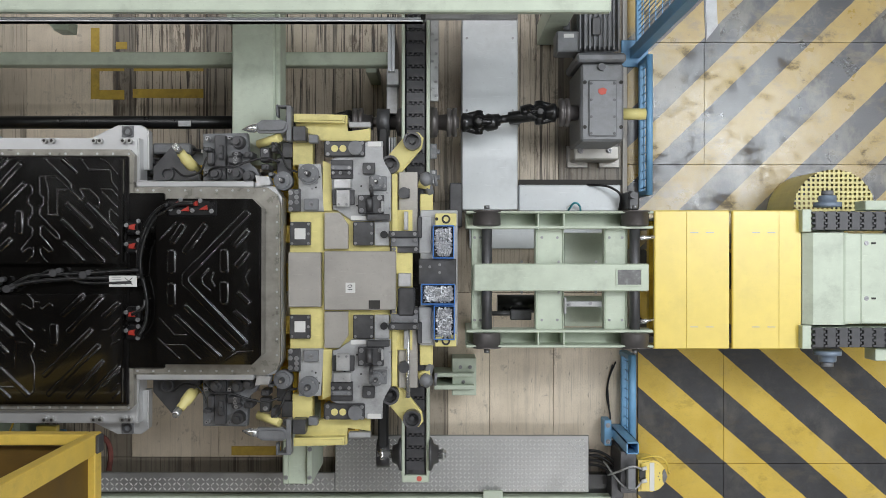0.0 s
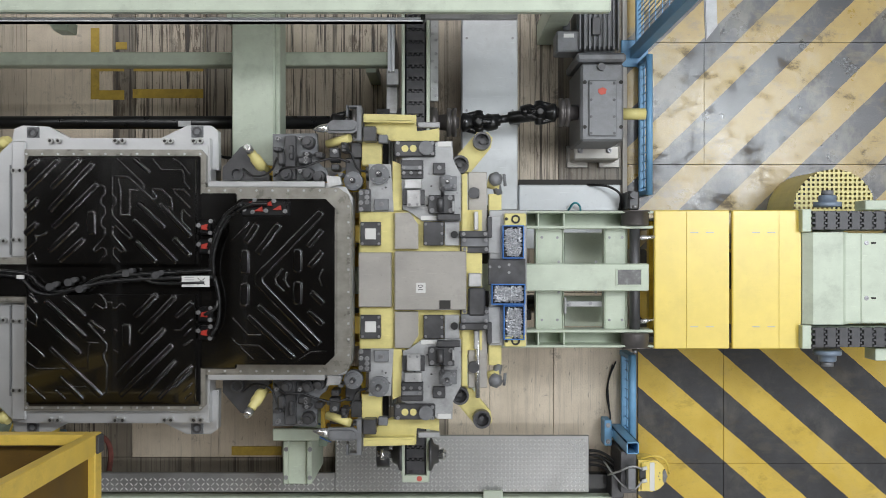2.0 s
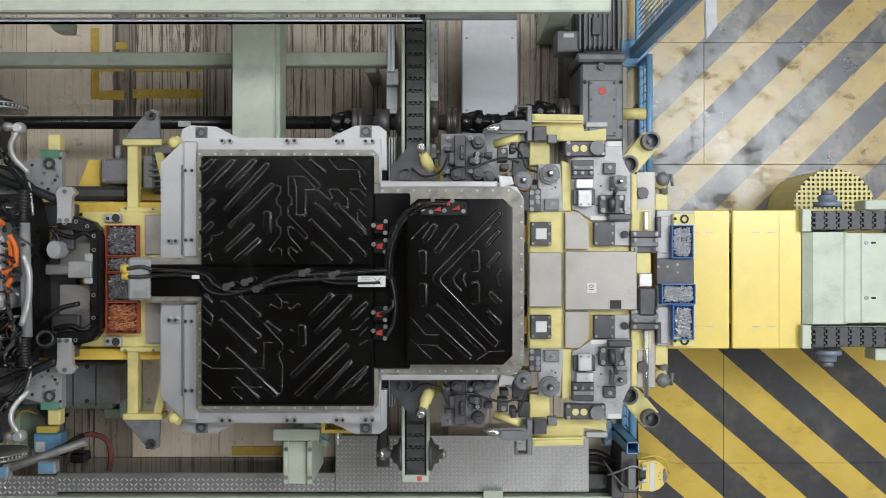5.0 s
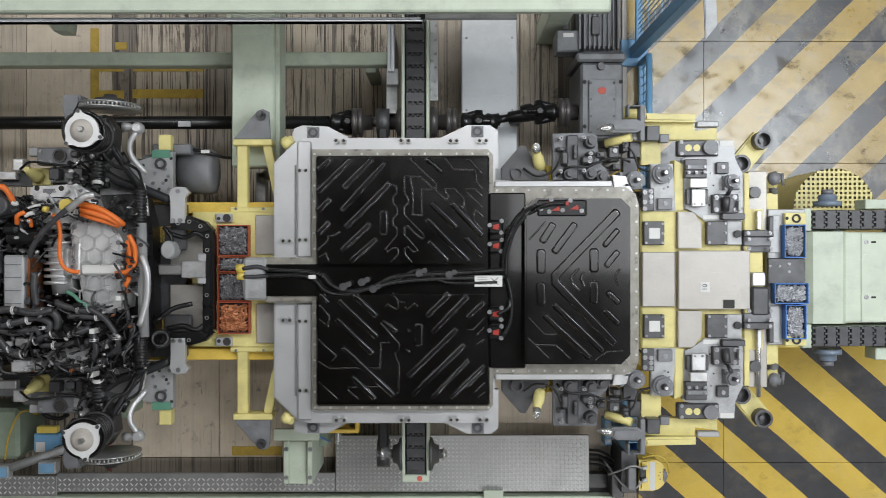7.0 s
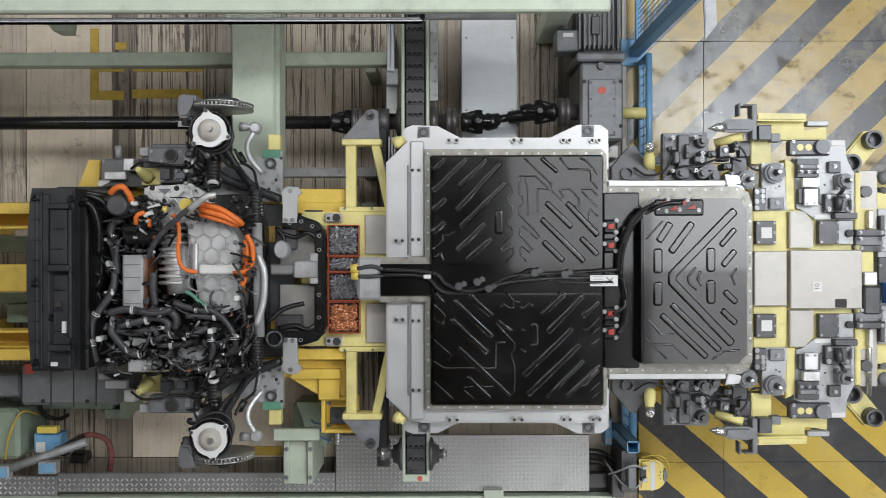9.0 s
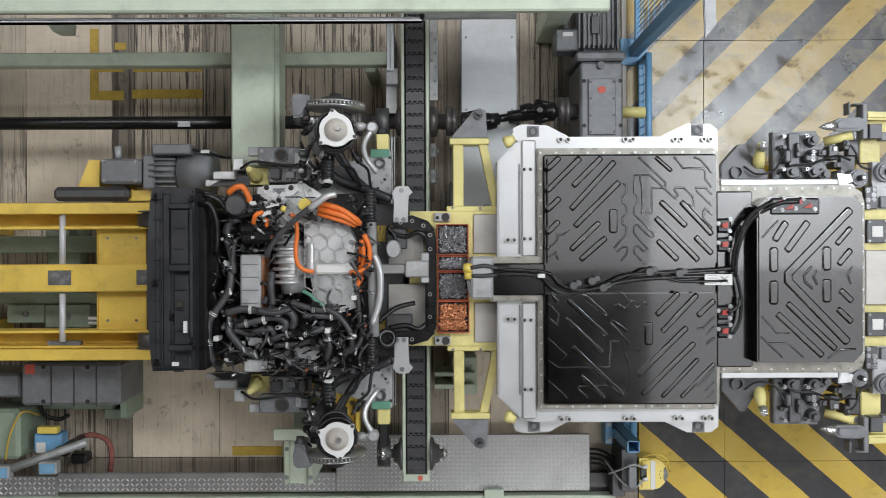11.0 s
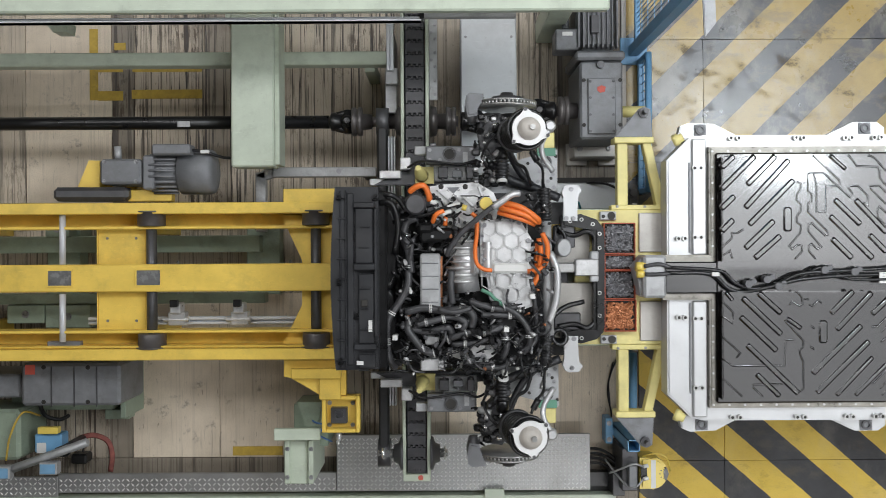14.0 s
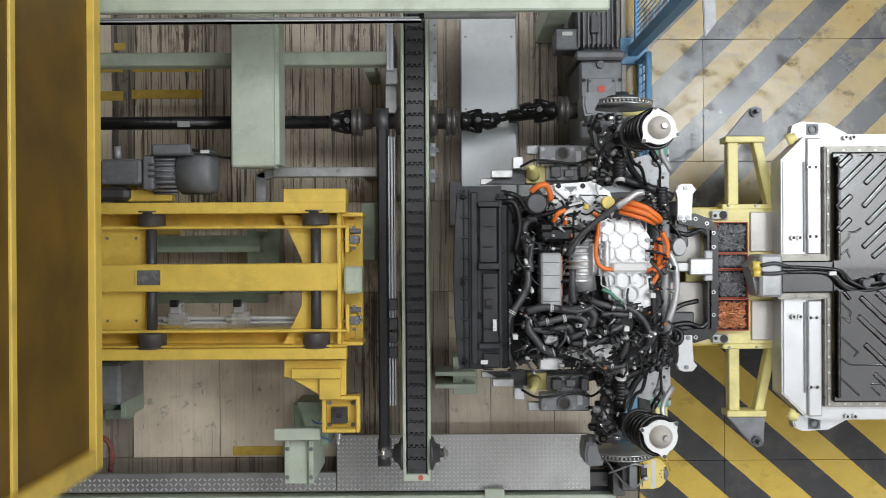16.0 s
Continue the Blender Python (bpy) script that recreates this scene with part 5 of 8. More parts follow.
def scanner():
    t = thing("laser_scanner", "yellow safety laser scanner on a dark steel mount", "scanner", 1.203, -1.348)
    m = mesh()
    arc = [(1.18 + 0.082 * math.cos(a), -1.281 + 0.088 * math.sin(a)) for a in [math.pi * (k / 14 - 0.5) for k in range(15)]]
    poly(m, [(1.105, -1.369)] + arc + [(1.105, -1.193)], 0.12, 0.30, 0.014)
    head = part("body", m, yellow_cover, t)
    m = mesh()
    bx(m, 1.165, -1.362, 1.192, -1.203, 0.298, 0.303, 0.001)
    part("label", m, white_label, head, "pale paper strip")
    m = mesh()
    poly(m, [(1.235, -1.31), (1.252, -1.32), (1.266, -1.281), (1.252, -1.243), (1.235, -1.253)], 0.20, 0.304, 0.004)
    part("window", m, glass_dark, head)
    bolts(t, [(1.222, -1.30), (1.222, -1.262), (1.215, -1.281)], 0.300, 0.003, 0.003, ink, "led")
    m = mesh()
    bx(m, 1.107, -1.31, 1.142, -1.232, 0.296, 0.306, 0.002)
    part("plug_plate", m, plastic_black, head)
    for y in (-1.235, -1.305):
        m = mesh()
        rod(m, (1.118, y, 0.318), (1.145, y + 0.006, 0.318), 0.011, 10)
        part("plug", m, white_label, head)
    m = mesh()
    tube(m, [(1.118, -1.235, 0.318), (1.06, -1.215, 0.34), (1.0, -1.25, 0.30), (0.95, -1.30, 0.2)], 0.006)
    tube(m, [(1.118, -1.305, 0.318), (1.07, -1.345, 0.33), (1.01, -1.33, 0.28), (0.94, -1.24, 0.12)], 0.006)
    part("cable", m, light_grey, t)
    m = mesh()
    tube(m, [(1.126, -1.193, 0.25), (1.205, -1.173, 0.27), (1.263, -1.201, 0.27), (1.295, -1.285, 0.22)], 0.005)
    part("yellow_wire", m, yellow_cover, t)
    m = mesh()
    bx(m, 1.006, -1.382, 1.096, -1.143, 0.0, 0.28)
    bx(m, 0.969, -1.433, 1.04, -1.296, 0.0, 0.2)
    mount = part("mount", m, tool_grey, t)
    m = mesh()
    bx(m, 1.034, -1.346, 1.078, -1.226, 0.28, 0.34)
    part("junction_box", m, cast_grey, mount)
    t = thing("fence_post", "cut-off blue square steel post with bolted foot", "post", 1.129, -1.186, group="blue fence parts")
    x0, y0, x1, y1 = 0.993, -1.109, 1.06, -1.045
    for q in ((x0, y0, x0 + 0.006, y1), (x1 - 0.006, y0, x1, y1), (x0, y0, x1, y0 + 0.006), (x0, y1 - 0.006, x1, y1)):
        m = mesh()
        bx(m, *q, 0, 0.5, 0)
        part("side", m, blue_paint, t)
    m = mesh()
    bx(m, x0 + 0.006, y0 + 0.006, x1 - 0.006, y1 - 0.006, 0, 0.02, 0)
    part("bottom", m, gap_dark, t)
    m = mesh()
    bx(m, 0.944, -1.15, 0.986, -1.0, 0.0, 0.12)
    bx(m, 0.98, -1.10, 1.0, -1.06, 0.02, 0.12)
    part("foot_angle", m, blue_paint, t)
    bolts(t, [(0.965, -1.03), (0.965, -1.125)], 0.12, 0.012)
    t = thing("cable_bundle", "bundle of black cables running to the scanner", "cables", 0.967, -1.247)
    for d in range(4):
        m = mesh()
        tube(m, [(x, y - d * 0.028, z) for x, y, z in [(0.86, -1.196, 0.03), (0.931, -1.201, 0.05), (1.002, -1.244, 0.08), (1.052, -1.321, 0.08)]], 0.008)
        part("cable", m, rubber, t)
    m = mesh()
    bx(m, 0.855, -1.472, 0.998, -1.329, 0, 0.06)
    part("cable_box", m, plastic_black, t)
    t = thing("cable", "thin black cable lying on the floor by the gate", "cable", 1, -0.841)
    m = mesh()
    tube(m, [(1.032, -0.671, 0.01), (0.992, -0.772, 0.01), (0.978, -0.873, 0.01), (0.999, -0.992, 0.01), (0.99, -1.04, 0.02)], 0.005)
    part("line", m, rubber, t)
    m = mesh()
    tube(m, [(1.012, -0.688, 0.01), (0.985, -0.806, 0.01), (0.992, -0.941, 0.01)], 0.004)
    part("line", m, rubber, t)
    t = thing("hinge_post", "short grey steel hinge post at the gate", "post", 1.142, 0.308)
    m = mesh()
    bx(m, 1.055, 0.222, 1.119, 0.331, 0, 0.25, 0.01)
    cy(m, 1.076, 0.306, 0.2, 0.3, 0.02)
    part("body", m, tool_grey, t)


scanner()
# ---- the moving train: pallet, battery pack and drive unit ----
RIDERS = []
YC = -0.154


def both(name, bm, material, parent, label=""):
    """A part and its mirror image across the train's centre line."""
    other = bm.copy()
    for v in other.verts:
        v.co.y = 2 * YC - v.co.y
    return part(name, bm, material, parent, label), part(name, other, material, parent, label)


def mirrored(places):
    return list(places) + [(x, 2 * YC - y) for x, y in places]


def frustum(bm, pts, z0, z1, inset):
    """A raised panel with sloping flanks."""
    c = Vector((sum(p[0] for p in pts) / len(pts), sum(p[1] for p in pts) / len(pts), 0))
    poly(bm, pts, z0, z1 - 0.001, 0)
    bm.faces.ensure_lookup_table()
    top = max(bm.faces, key=lambda f: f.calc_center_median().z)
    r = bmesh.ops.inset_region(bm, faces=[top], thickness=inset, depth=0.0)
    for v in top.verts:
        v.co.z = z1 + inset * 0.9
    bmesh.ops.bevel(bm, geom=list(top.edges), offset=inset * 0.35, segments=2, affect="EDGES")


def pallet():
    t = thing("assembly_pallet", "yellow and grey steel assembly pallet with locating fixtures", "pallet", 1.313, -0.157, 0.76)
    RIDERS.append(t)
    # long skids under everything
    for a, b in ((0.03, 0.12), (-0.43, -0.34)):
        m = mesh()
        bx(m, -2.039, a, 1.599, b, 0.765, 0.81)
        part("skid", m, yellow_paint, t)
    # ---- front table
    m = mesh()
    poly(m, [(0.979, 0.194), (0.979, -0.503), (1.588, -0.503), (1.588, 0.194)], 0.82, 0.885, 0.006)
    part("table", m, yellow_pale, t)
    for q in ((1.156, -0.3, 1.509, -0.011), (0.979, -0.286, 1.14, -0.017)):
        m = mesh()
        bx(m, *q, 0.885, 0.93, 0.004)
        part("top_plate", m, steel_plate, t)
    m = mesh()
    poly(m, [(1.157, 0.179), (1.232, 0.179), (1.272, 0.12), (1.272, 0.001), (1.157, 0.001)], 0.885, 0.925, 0.004)
    both("corner_plate", m, steel_plate, t)
    m = mesh()
    poly(m, [(1.027, 0.419), (1.136, 0.419), (1.15, 0.185), (1.027, 0.185)], 0.86, 0.905)
    both("base_plate", m, light_grey, t)
    m = mesh()
    poly(m, [(1.185, 0.441), (1.369, 0.533), (1.44, 0.533), (1.44, 0.444), (1.483, 0.37), (1.483, 0.137), (1.293, 0.137), (1.234, 0.185), (1.195, 0.196)], 0.86, 0.905)
    both("base_plate", m, light_grey, t)
    m = mesh()
    poly(m, [(0.984, 0.186), (1.142, 0.186), (1.152, 0.153), (1.152, -0.021), (0.984, -0.021)], 0.85, 0.895)
    both("edge_pocket", m, yellow_pale, t)
    m = mesh()
    poly(m, [(1.144, 0.438), (1.191, 0.416), (1.191, 0.187), (1.144, 0.187)], 0.82, 0.90)
    both("yellow_web", m, yellow_pale, t)
    m = mesh()
    poly(m, [(1.487, 0.371), (1.514, 0.371), (1.514, -0.021), (1.487, -0.021)], 0.80, 0.905)
    both("yellow_web", m, yellow_pale, t)
    # outer yellow shelves
    m = mesh()
    poly(m, [(0.989, 0.539), (1.088, 0.539), (1.088, 0.418), (0.989, 0.418)], 0.78, 0.86)
    both("shelf", m, yellow_pale, t)
    m = mesh()
    poly(m, [(1, 0.679), (1.259, 0.673), (1.259, 0.585), (1.375, 0.607), (1.375, 0.543), (1.133, 0.543), (1, 0.618)], 0.79, 0.84)
    both("shelf", m, yellow_pale, t)
    m = mesh()
    poly(m, [(1, 0.67), (1.252, 0.664), (1.252, 0.626), (1, 0.629)], 0.79, 0.90, 0.01)
    both("shelf_lip", m, yellow_pale, t)
    m = mesh()
    bx(m, 1.269, 0.607, 1.379, 0.635, 0.82, 0.86)
    both("stop_block", m, light_grey, t)
    # cup arm
    m = mesh()
    poly(m, [(1.447, 0.447), (1.563, 0.585), (1.618, 0.585), (1.642, 0.558), (1.634, 0.508), (1.524, 0.376), (1.474, 0.376)], 0.80, 0.845, 0.008)
    both("cup_arm", m, yellow_pale, t)
    for c in ((1.478, 0.419), (1.587, 0.536)):
        m = mesh()
        ring(m, *c, 0.845, 0.90, 0.045, 0.034)
        cups = both("cup", m, tool_grey, t)
        m = mesh()
        cy(m, *c, 0.845, 0.855, 0.034)
        cy(m, *c, 0.855, 0.87, 0.012)
        both("cup_seat", m, steel_dark, t)
    # slotted block
    m = mesh()
    bx(m, 1.153, 0.454, 1.356, 0.532, 0.88, 0.925, 0.006)
    both("slot_block", m, tool_grey, t)
    m = mesh()
    cy(m, 1.207, 0.494, 0.925, 0.928, 0.017)
    cy(m, 1.248, 0.494, 0.925, 0.928, 0.017)
    both("slot", m, yellow_pale, t, "yellow-floored double slot")
    m = mesh()
    cy(m, 1.311, 0.495, 0.925, 0.95, 0.035)
    both("slot_disc", m, cast_grey, t)
    bolts(t, mirrored([(1.173, 0.522), (1.342, 0.522), (1.173, 0.466), (1.342, 0.47)]), 0.925, 0.008)
    # round locating posts
    for c, r, z in (((1.08, 0.368), 0.050, 0.94), ((1.415, 0.327), 0.036, 0.96), ((0.951, 0.336), 0.046, 0.92)):
        m = mesh()
        cy(m, *c, 0.85, z, r)
        cy(m, *c, z, z + 0.012, r * 0.8)
        p = both("locator", m, cast_grey, t)
        m = mesh()
        cy(m, *c, z + 0.012, z + 0.06, r * 0.32, r * 0.26)
        both("locator_pin", m, tool_grey, t)
        m = mesh()
        cy(m, *c, z + 0.06, z + 0.063, r * 0.16)
        both("pin_tip", m, steel_bright, t)
        bolts(t, mirrored([(c[0] + r * 0.72 * math.cos(a), c[1] + r * 0.72 * math.sin(a)) for a in (0.8, 2.35, 3.9, 5.5)]), z + 0.011, 0.004, 0.006)
    # blocks and clamps on the base plates
    for nm, mat_, z0, z1, q in (("square_block", tool_grey, 0.89, 0.93, (0.987, 0.017, 1.088, 0.133)), ("square_insert", white_label, 0.93, 0.935, (1.011, 0.047, 1.065, 0.101)),
                                ("clamp_base", tool_grey, 0.90, 0.93, (1.189, 0.346, 1.297, 0.438)), ("clamp_step", cast_grey, 0.93, 0.95, (1.191, 0.386, 1.292, 0.409)),
                                ("clamp_plate", alu_cast, 0.93, 0.96, (1.206, 0.296, 1.291, 0.342)), ("clamp_foot", tool_grey, 0.90, 0.93, (1.196, 0.217, 1.304, 0.292)), ("clamp_lid", alu_cast, 0.93, 0.95, (1.217, 0.205, 1.284, 0.289)),
                                ("side_block", tool_grey, 0.90, 0.94, (1.323, 0.173, 1.45, 0.265)), ("side_rail", tool_grey, 0.90, 0.95, (1.367, 0.141, 1.478, 0.171)), ("side_stop", light_grey, 0.94, 0.97, (1.438, 0.183, 1.451, 0.234)),
                                ("cover_plate", tool_grey, 0.89, 0.925, (1.298, 0.017, 1.398, 0.133)), ("hole_plate", light_grey, 0.885, 0.91, (1.401, 0.017, 1.475, 0.136)),
                                ("small_clamp", tool_grey, 0.90, 0.93, (0.98, 0.184, 1.038, 0.295)), ("small_block", cast_grey, 0.90, 0.93, (1.056, 0.19, 1.127, 0.247)),
                                ("post_block", tool_grey, 0.90, 0.93, (1.345, 0.368, 1.405, 0.424)), ("post_plate", cast_grey, 0.90, 0.92, (1.377, 0.288, 1.463, 0.358)),
                                ("tag_plate", white_label, 0.906, 0.909, (1.367, 0.505, 1.434, 0.53)), ("name_strip", white_label, 0.906, 0.909, (1.284, 0.142, 1.363, 0.164)),
                                ("guide_bar", alu_cast, 0.88, 0.92, (1.547, 0.093, 1.568, 0.185)), ("end_plate", steel_plate, 0.83, 0.87, (1.52, -0.021, 1.613, 0.384)),
                                ("hinge_block", tool_grey, 0.88, 0.94, (1.476, 0.057, 1.619, 0.089)), ("hinge_leaf", cast_grey, 0.87, 0.92, (1.482, 0.012, 1.617, 0.057)), ("hinge_foot", tool_grey, 0.86, 0.90, (1.478, -0.019, 1.62, 0.017)),
                                ("end_rail", light_grey, 0.82, 0.86, (1.62, -0.021, 1.683, 0.165)), ("edge_strip", tool_grey, 0.84, 0.90, (1.614, 0.055, 1.636, 0.159)),
                                ("arm_block", tool_grey, 0.86, 0.93, (1.002, 0.53, 1.065, 0.603)), ("arm_pin_block", cast_grey, 0.85, 0.90, (1.074, 0.525, 1.12, 0.566))):
        m = mesh()
        bx(m, *q, z0, z1, 0.003)
        both(nm, m, mat_, t)
    for z, r, pl in ((0.93, 0.006, [(0.998, 0.122), (1.079, 0.122), (0.998, 0.027), (1.079, 0.027), (1.079, 0.074)]),
                     (0.925, 0.006, [(1.309, 0.122), (1.389, 0.122), (1.309, 0.028), (1.389, 0.028), (1.389, 0.077)]),
                     (0.94, 0.010, [(1.34, 0.249), (1.429, 0.251), (1.34, 0.189), (1.433, 0.189)]),
                     (0.95, 0.007, [(1.202, 0.372), (1.238, 0.372), (1.281, 0.372), (1.202, 0.398), (1.281, 0.398)]),
                     (0.93, 0.010, [(0.991, 0.276), (1.021, 0.279), (0.991, 0.228), (1.021, 0.23), (0.991, 0.195), (1.021, 0.254), (1.092, 0.221)]),
                     (0.94, 0.008, [(1.495, 0.074), (1.601, 0.074), (1.498, 0.044), (1.604, 0.044), (1.5, -0.001), (1.607, -0.001)]),
                     (0.93, 0.009, [(1.376, 0.4), (1.449, 0.309), (1.39, 0.298)]), (0.95, 0.005, [(1.231, 0.218), (1.268, 0.218)])):
        bolts(t, mirrored(pl), z, r, 0.009)
    m = mesh()
    rod(m, (1.381, 0.184, 0.95), (1.381, 0.248, 0.97), 0.018)
    rod(m, (1.392, 0.264, 0.95), (1.392, 0.291, 1.0), 0.010)
    both("clamp_lever", m, steel_dark, t)
    m = mesh()
    cy(m, 1.45, 0.071, 0.91, 0.93, 0.018)
    both("rubber_stop", m, rubber, t)
    # dowel holes and small screws over the base plates
    rnd = random.Random(21)
    screws, holes = [], []
    for q in ((1.033, 0.188, 1.13, 0.414), (1.206, 0.294, 1.467, 0.435), (1.293, 0.142, 1.478, 0.294)):
        for k in range(12):
            (screws if k % 3 else holes).append((rnd.uniform(q[0], q[2]), rnd.uniform(q[1], q[3])))
    bolts(t, mirrored(screws), 0.905, 0.0045, 0.006)
    bolts(t, mirrored(holes), 0.9055, 0.004, 0.0012, gap_dark, "dowel_hole")
    # front cross beam
    m = mesh()
    bx(m, 1.626, -0.483, 1.813, 0.195, 0.80, 0.85)
    part("front_beam", m, light_grey, t)
    m = mesh()
    bx(m, 1.619, -0.18, 1.805, -0.048, 0.85, 0.87)
    part("dark_plate", m, tool_grey, t)
    m = mesh()
    bx(m, 1.7, 0.115, 1.807, 0.177, 0.85, 0.88)
    both("ear", m, yellow_pale, t)
    m = mesh()
    ring(m, 1.755, 0.148, 0.875, 0.886, 0.022, 0.013)
    cy(m, 1.709, 0.149, 0.875, 0.883, 0.008)
    both("ear_bush", m, gap_dark, t)
    bolts(t, [(1.628, -0.089), (1.674, -0.089), (1.723, -0.078), (1.723, -0.117)], 0.87, 0.006)
    m = mesh()
    bx(m, 1.52, -0.185, 1.584, -0.119, 0.86, 0.93)
    part("valve_cap", m, alu_cast, t)
    m = mesh()
    bx(m, 1.519, -0.329, 1.602, -0.191, 0.86, 0.93, 0.008)
    part("valve_block", m, tool_grey, t)
    m = mesh()
    rod(m, (1.566, -0.333, 0.88), (1.566, -0.738, 0.88), 0.012)
    part("cylinder_rod", m, steel_bright, t)
    m = mesh()
    bx(m, 1.376, -0.294, 1.431, -0.252, 0.931, 0.934, 0)
    part("square_hole", m, gap_dark, t)
    m = mesh()
    bx(m, 1.262, -0.216, 1.309, -0.166, 0.931, 0.934, 0)
    part("number_tag", m, white_label, t)
    tx = bpy.data.curves.new("number", "FONT")
    tx.body, tx.size, tx.align_x, tx.align_y = "10", 0.034, "CENTER", "CENTER"
    tob = new("number_draft", tx)
    bpy.context.view_layer.update()
    me = bpy.data.meshes.new_from_object(tob)
    bpy.data.objects.remove(tob)
    me.materials.append(ink)
    n = new("number", me)
    n.parent = t
    n.matrix_basis = Matrix.Translation(Vector((1.285, -0.191, 0.936)) - origin_of(t)) @ pose(0, 0, 0, 0, 0, 90)
    # end clamps beyond the front beam
    m = mesh()
    bx(m, 1.623, 0.173, 1.689, 0.278, 0.76, 0.82)
    both("end_clamp", m, yellow_pale, t)
    m = mesh()
    lathe(m, (1.633, 0.342, 0.84), (1.682, 0.358, 0.87), ((0, 0.02), (0.2, 0.034), (0.75, 0.034), (0.8, 0.02), (1, 0.018)), 16)
    rod(m, (1.674, 0.279, 0.80), (1.658, 0.338, 0.83), 0.022)
    rod(m, (1.7, 0.376, 0.84), (1.706, 0.315, 0.84), 0.008)
    both("swing_clamp", m, cast_grey, t)
    m = mesh()
    lathe(m, (1.618, 0.337, 0.82), (1.678, 0.326, 0.82), ((0, 0.03), (1, 0.03)), 14)
    both("swing_base", m, yellow_pale, t)
    m = mesh()
    bx(m, 1.527, 0.252, 1.574, 0.301, 0.85, 0.88)
    cy(m, 1.546, 0.278, 0.86, 0.90, 0.028)
    both("round_stop", m, tool_grey, t)
    # ---- fixtures on both flanks of the battery
    m = mesh()
    poly(m, [(0.547, 0.572), (0.764, 0.576), (0.774, 0.424), (0.811, 0.401), (0.835, 0.34), (0.547, 0.34)], 0.82, 0.88, 0.006)
    both("flank_plate", m, cast_grey, t)
    m = mesh()
    bx(m, 0.612, 0.343, 0.668, 0.56, 0.88, 0.91)
    both("flank_spine", m, tool_grey, t)
    for c in ((0.729, 0.527), (0.729, 0.369), (0.623, 0.369), (0.783, 0.355)):
        m = mesh()
        cy(m, *c, 0.88, 0.93, 0.034, 0.028)
        cy(m, *c, 0.93, 0.955, 0.016)
        both("knob", m, steel_dark, t)
    for q in ((0.582, 0.412, 0.616, 0.477), (0.681, 0.417, 0.745, 0.454), (0.704, 0.454, 0.748, 0.477)):
        m = mesh()
        bx(m, *q, 0.88, 0.94, 0.008)
        both("clamp_block", m, steel_dark, t)
    bolts(t, mirrored([(0.581, 0.543), (0.693, 0.545), (0.579, 0.38), (0.693, 0.382), (0.726, 0.466), (0.721, 0.446), (0.721, 0.427)]), 0.90, 0.010, 0.04)
    m = mesh()
    poly(m, [(0.293, 0.407), (0.383, 0.511), (0.411, 0.515), (0.453, 0.435), (0.528, 0.369), (0.528, 0.341), (0.293, 0.341)], 0.80, 0.86)
    both("pin_carrier", m, steel_dark, t)
    m = mesh()
    ring(m, 0.368, 0.373, 0.86, 0.88, 0.032, 0.024)
    both("bush", m, tool_grey, t)
    m = mesh()
    lathe(m, (0.496, 0.388, 0.80), (0.446, 0.495, 1.0), ((0, 0.03), (0.55, 0.028), (0.56, 0.022), (0.75, 0.022), (0.76, 0.012), (0.93, 0.012), (0.94, 0.018), (1, 0.016)), 18)
    both("guide_pin", m, yellow_pale, t, "yellow slanted guide pin with bright tip")
    m = mesh()
    lathe(m, (0.456, 0.477, 0.975), (0.45, 0.494, 1.015), ((0, 0.019), (0.5, 0.020), (1, 0.016)), 18)
    both("pin_tip", m, steel_bright, t)
    # swing arm with pointed centring pin
    m = mesh()
    lathe(m, (0.832, 0.595, 0.93), (0.753, 0.586, 0.93), ((0, 0.022), (0.3, 0.022), (0.55, 0.018), (1, 0.002)), 14)
    both("centring_pin", m, steel_bright, t)
    m = mesh()
    poly(m, [(0.823, 0.612), (0.851, 0.631), (0.952, 0.633), (0.976, 0.62), (0.976, 0.583), (0.952, 0.569), (0.832, 0.569)], 0.91, 0.95, 0.012)
    both("swing_arm", m, cast_grey, t)
    m = mesh()
    rod(m, (0.815, 0.525, 0.84), (0.933, 0.552, 0.90), 0.022)
    both("arm_tube", m, yellow_pale, t)
    m = mesh()
    bx(m, 0.929, 0.697, 0.994, 0.706, 0.86, 0.93)
    bx(m, 0.969, 0.53, 0.994, 0.706, 0.86, 0.93)
    bx(m, 0.913, 0.655, 0.924, 0.715, 0.84, 0.9)
    both("arm_frame", m, cast_grey, t)
    m = mesh()
    bx(m, 0.828, 0.434, 0.878, 0.505, 0.80, 0.87)
    bx(m, 0.933, 0.455, 0.989, 0.535, 0.80, 0.85)
    bx(m, 0.904, 0.344, 0.98, 0.457, 0.79, 0.83)
    both("arm_base", m, steel_dark, t)
    bolts(t, mirrored([(0.856, 0.486), (0.957, 0.56), (0.957, 0.549)]), 0.875, 0.010)
    m = mesh()
    poly(m, [(0.332, 0.346), (0.455, 0.432), (0.522, 0.422), (0.808, 0.346), (0.999, 0.46), (1.004, 0.289), (0.332, 0.289)], 0.775, 0.795)
    both("flank_bracket", m, yellow_worn, t)
    for q, z1, mt in (((0.56, 0.48, 0.60, 0.50), 0.93, tool_grey), ((0.64, 0.44, 0.66, 0.51), 0.94, steel_dark), ((0.76, 0.45, 0.80, 0.48), 0.91, tool_grey), ((0.84, 0.39, 0.88, 0.42), 0.90, steel_dark), ((0.89, 0.48, 0.92, 0.53), 0.90, tool_grey), ((0.87, 0.36, 0.90, 0.38), 0.88, cast_grey)):
        m = mesh()
        bx(m, *q, 0.80, z1, 0.004)
        cy(m, (q[0] + q[2]) / 2, (q[1] + q[3]) / 2, z1, z1 + 0.012, 0.009, n=10)
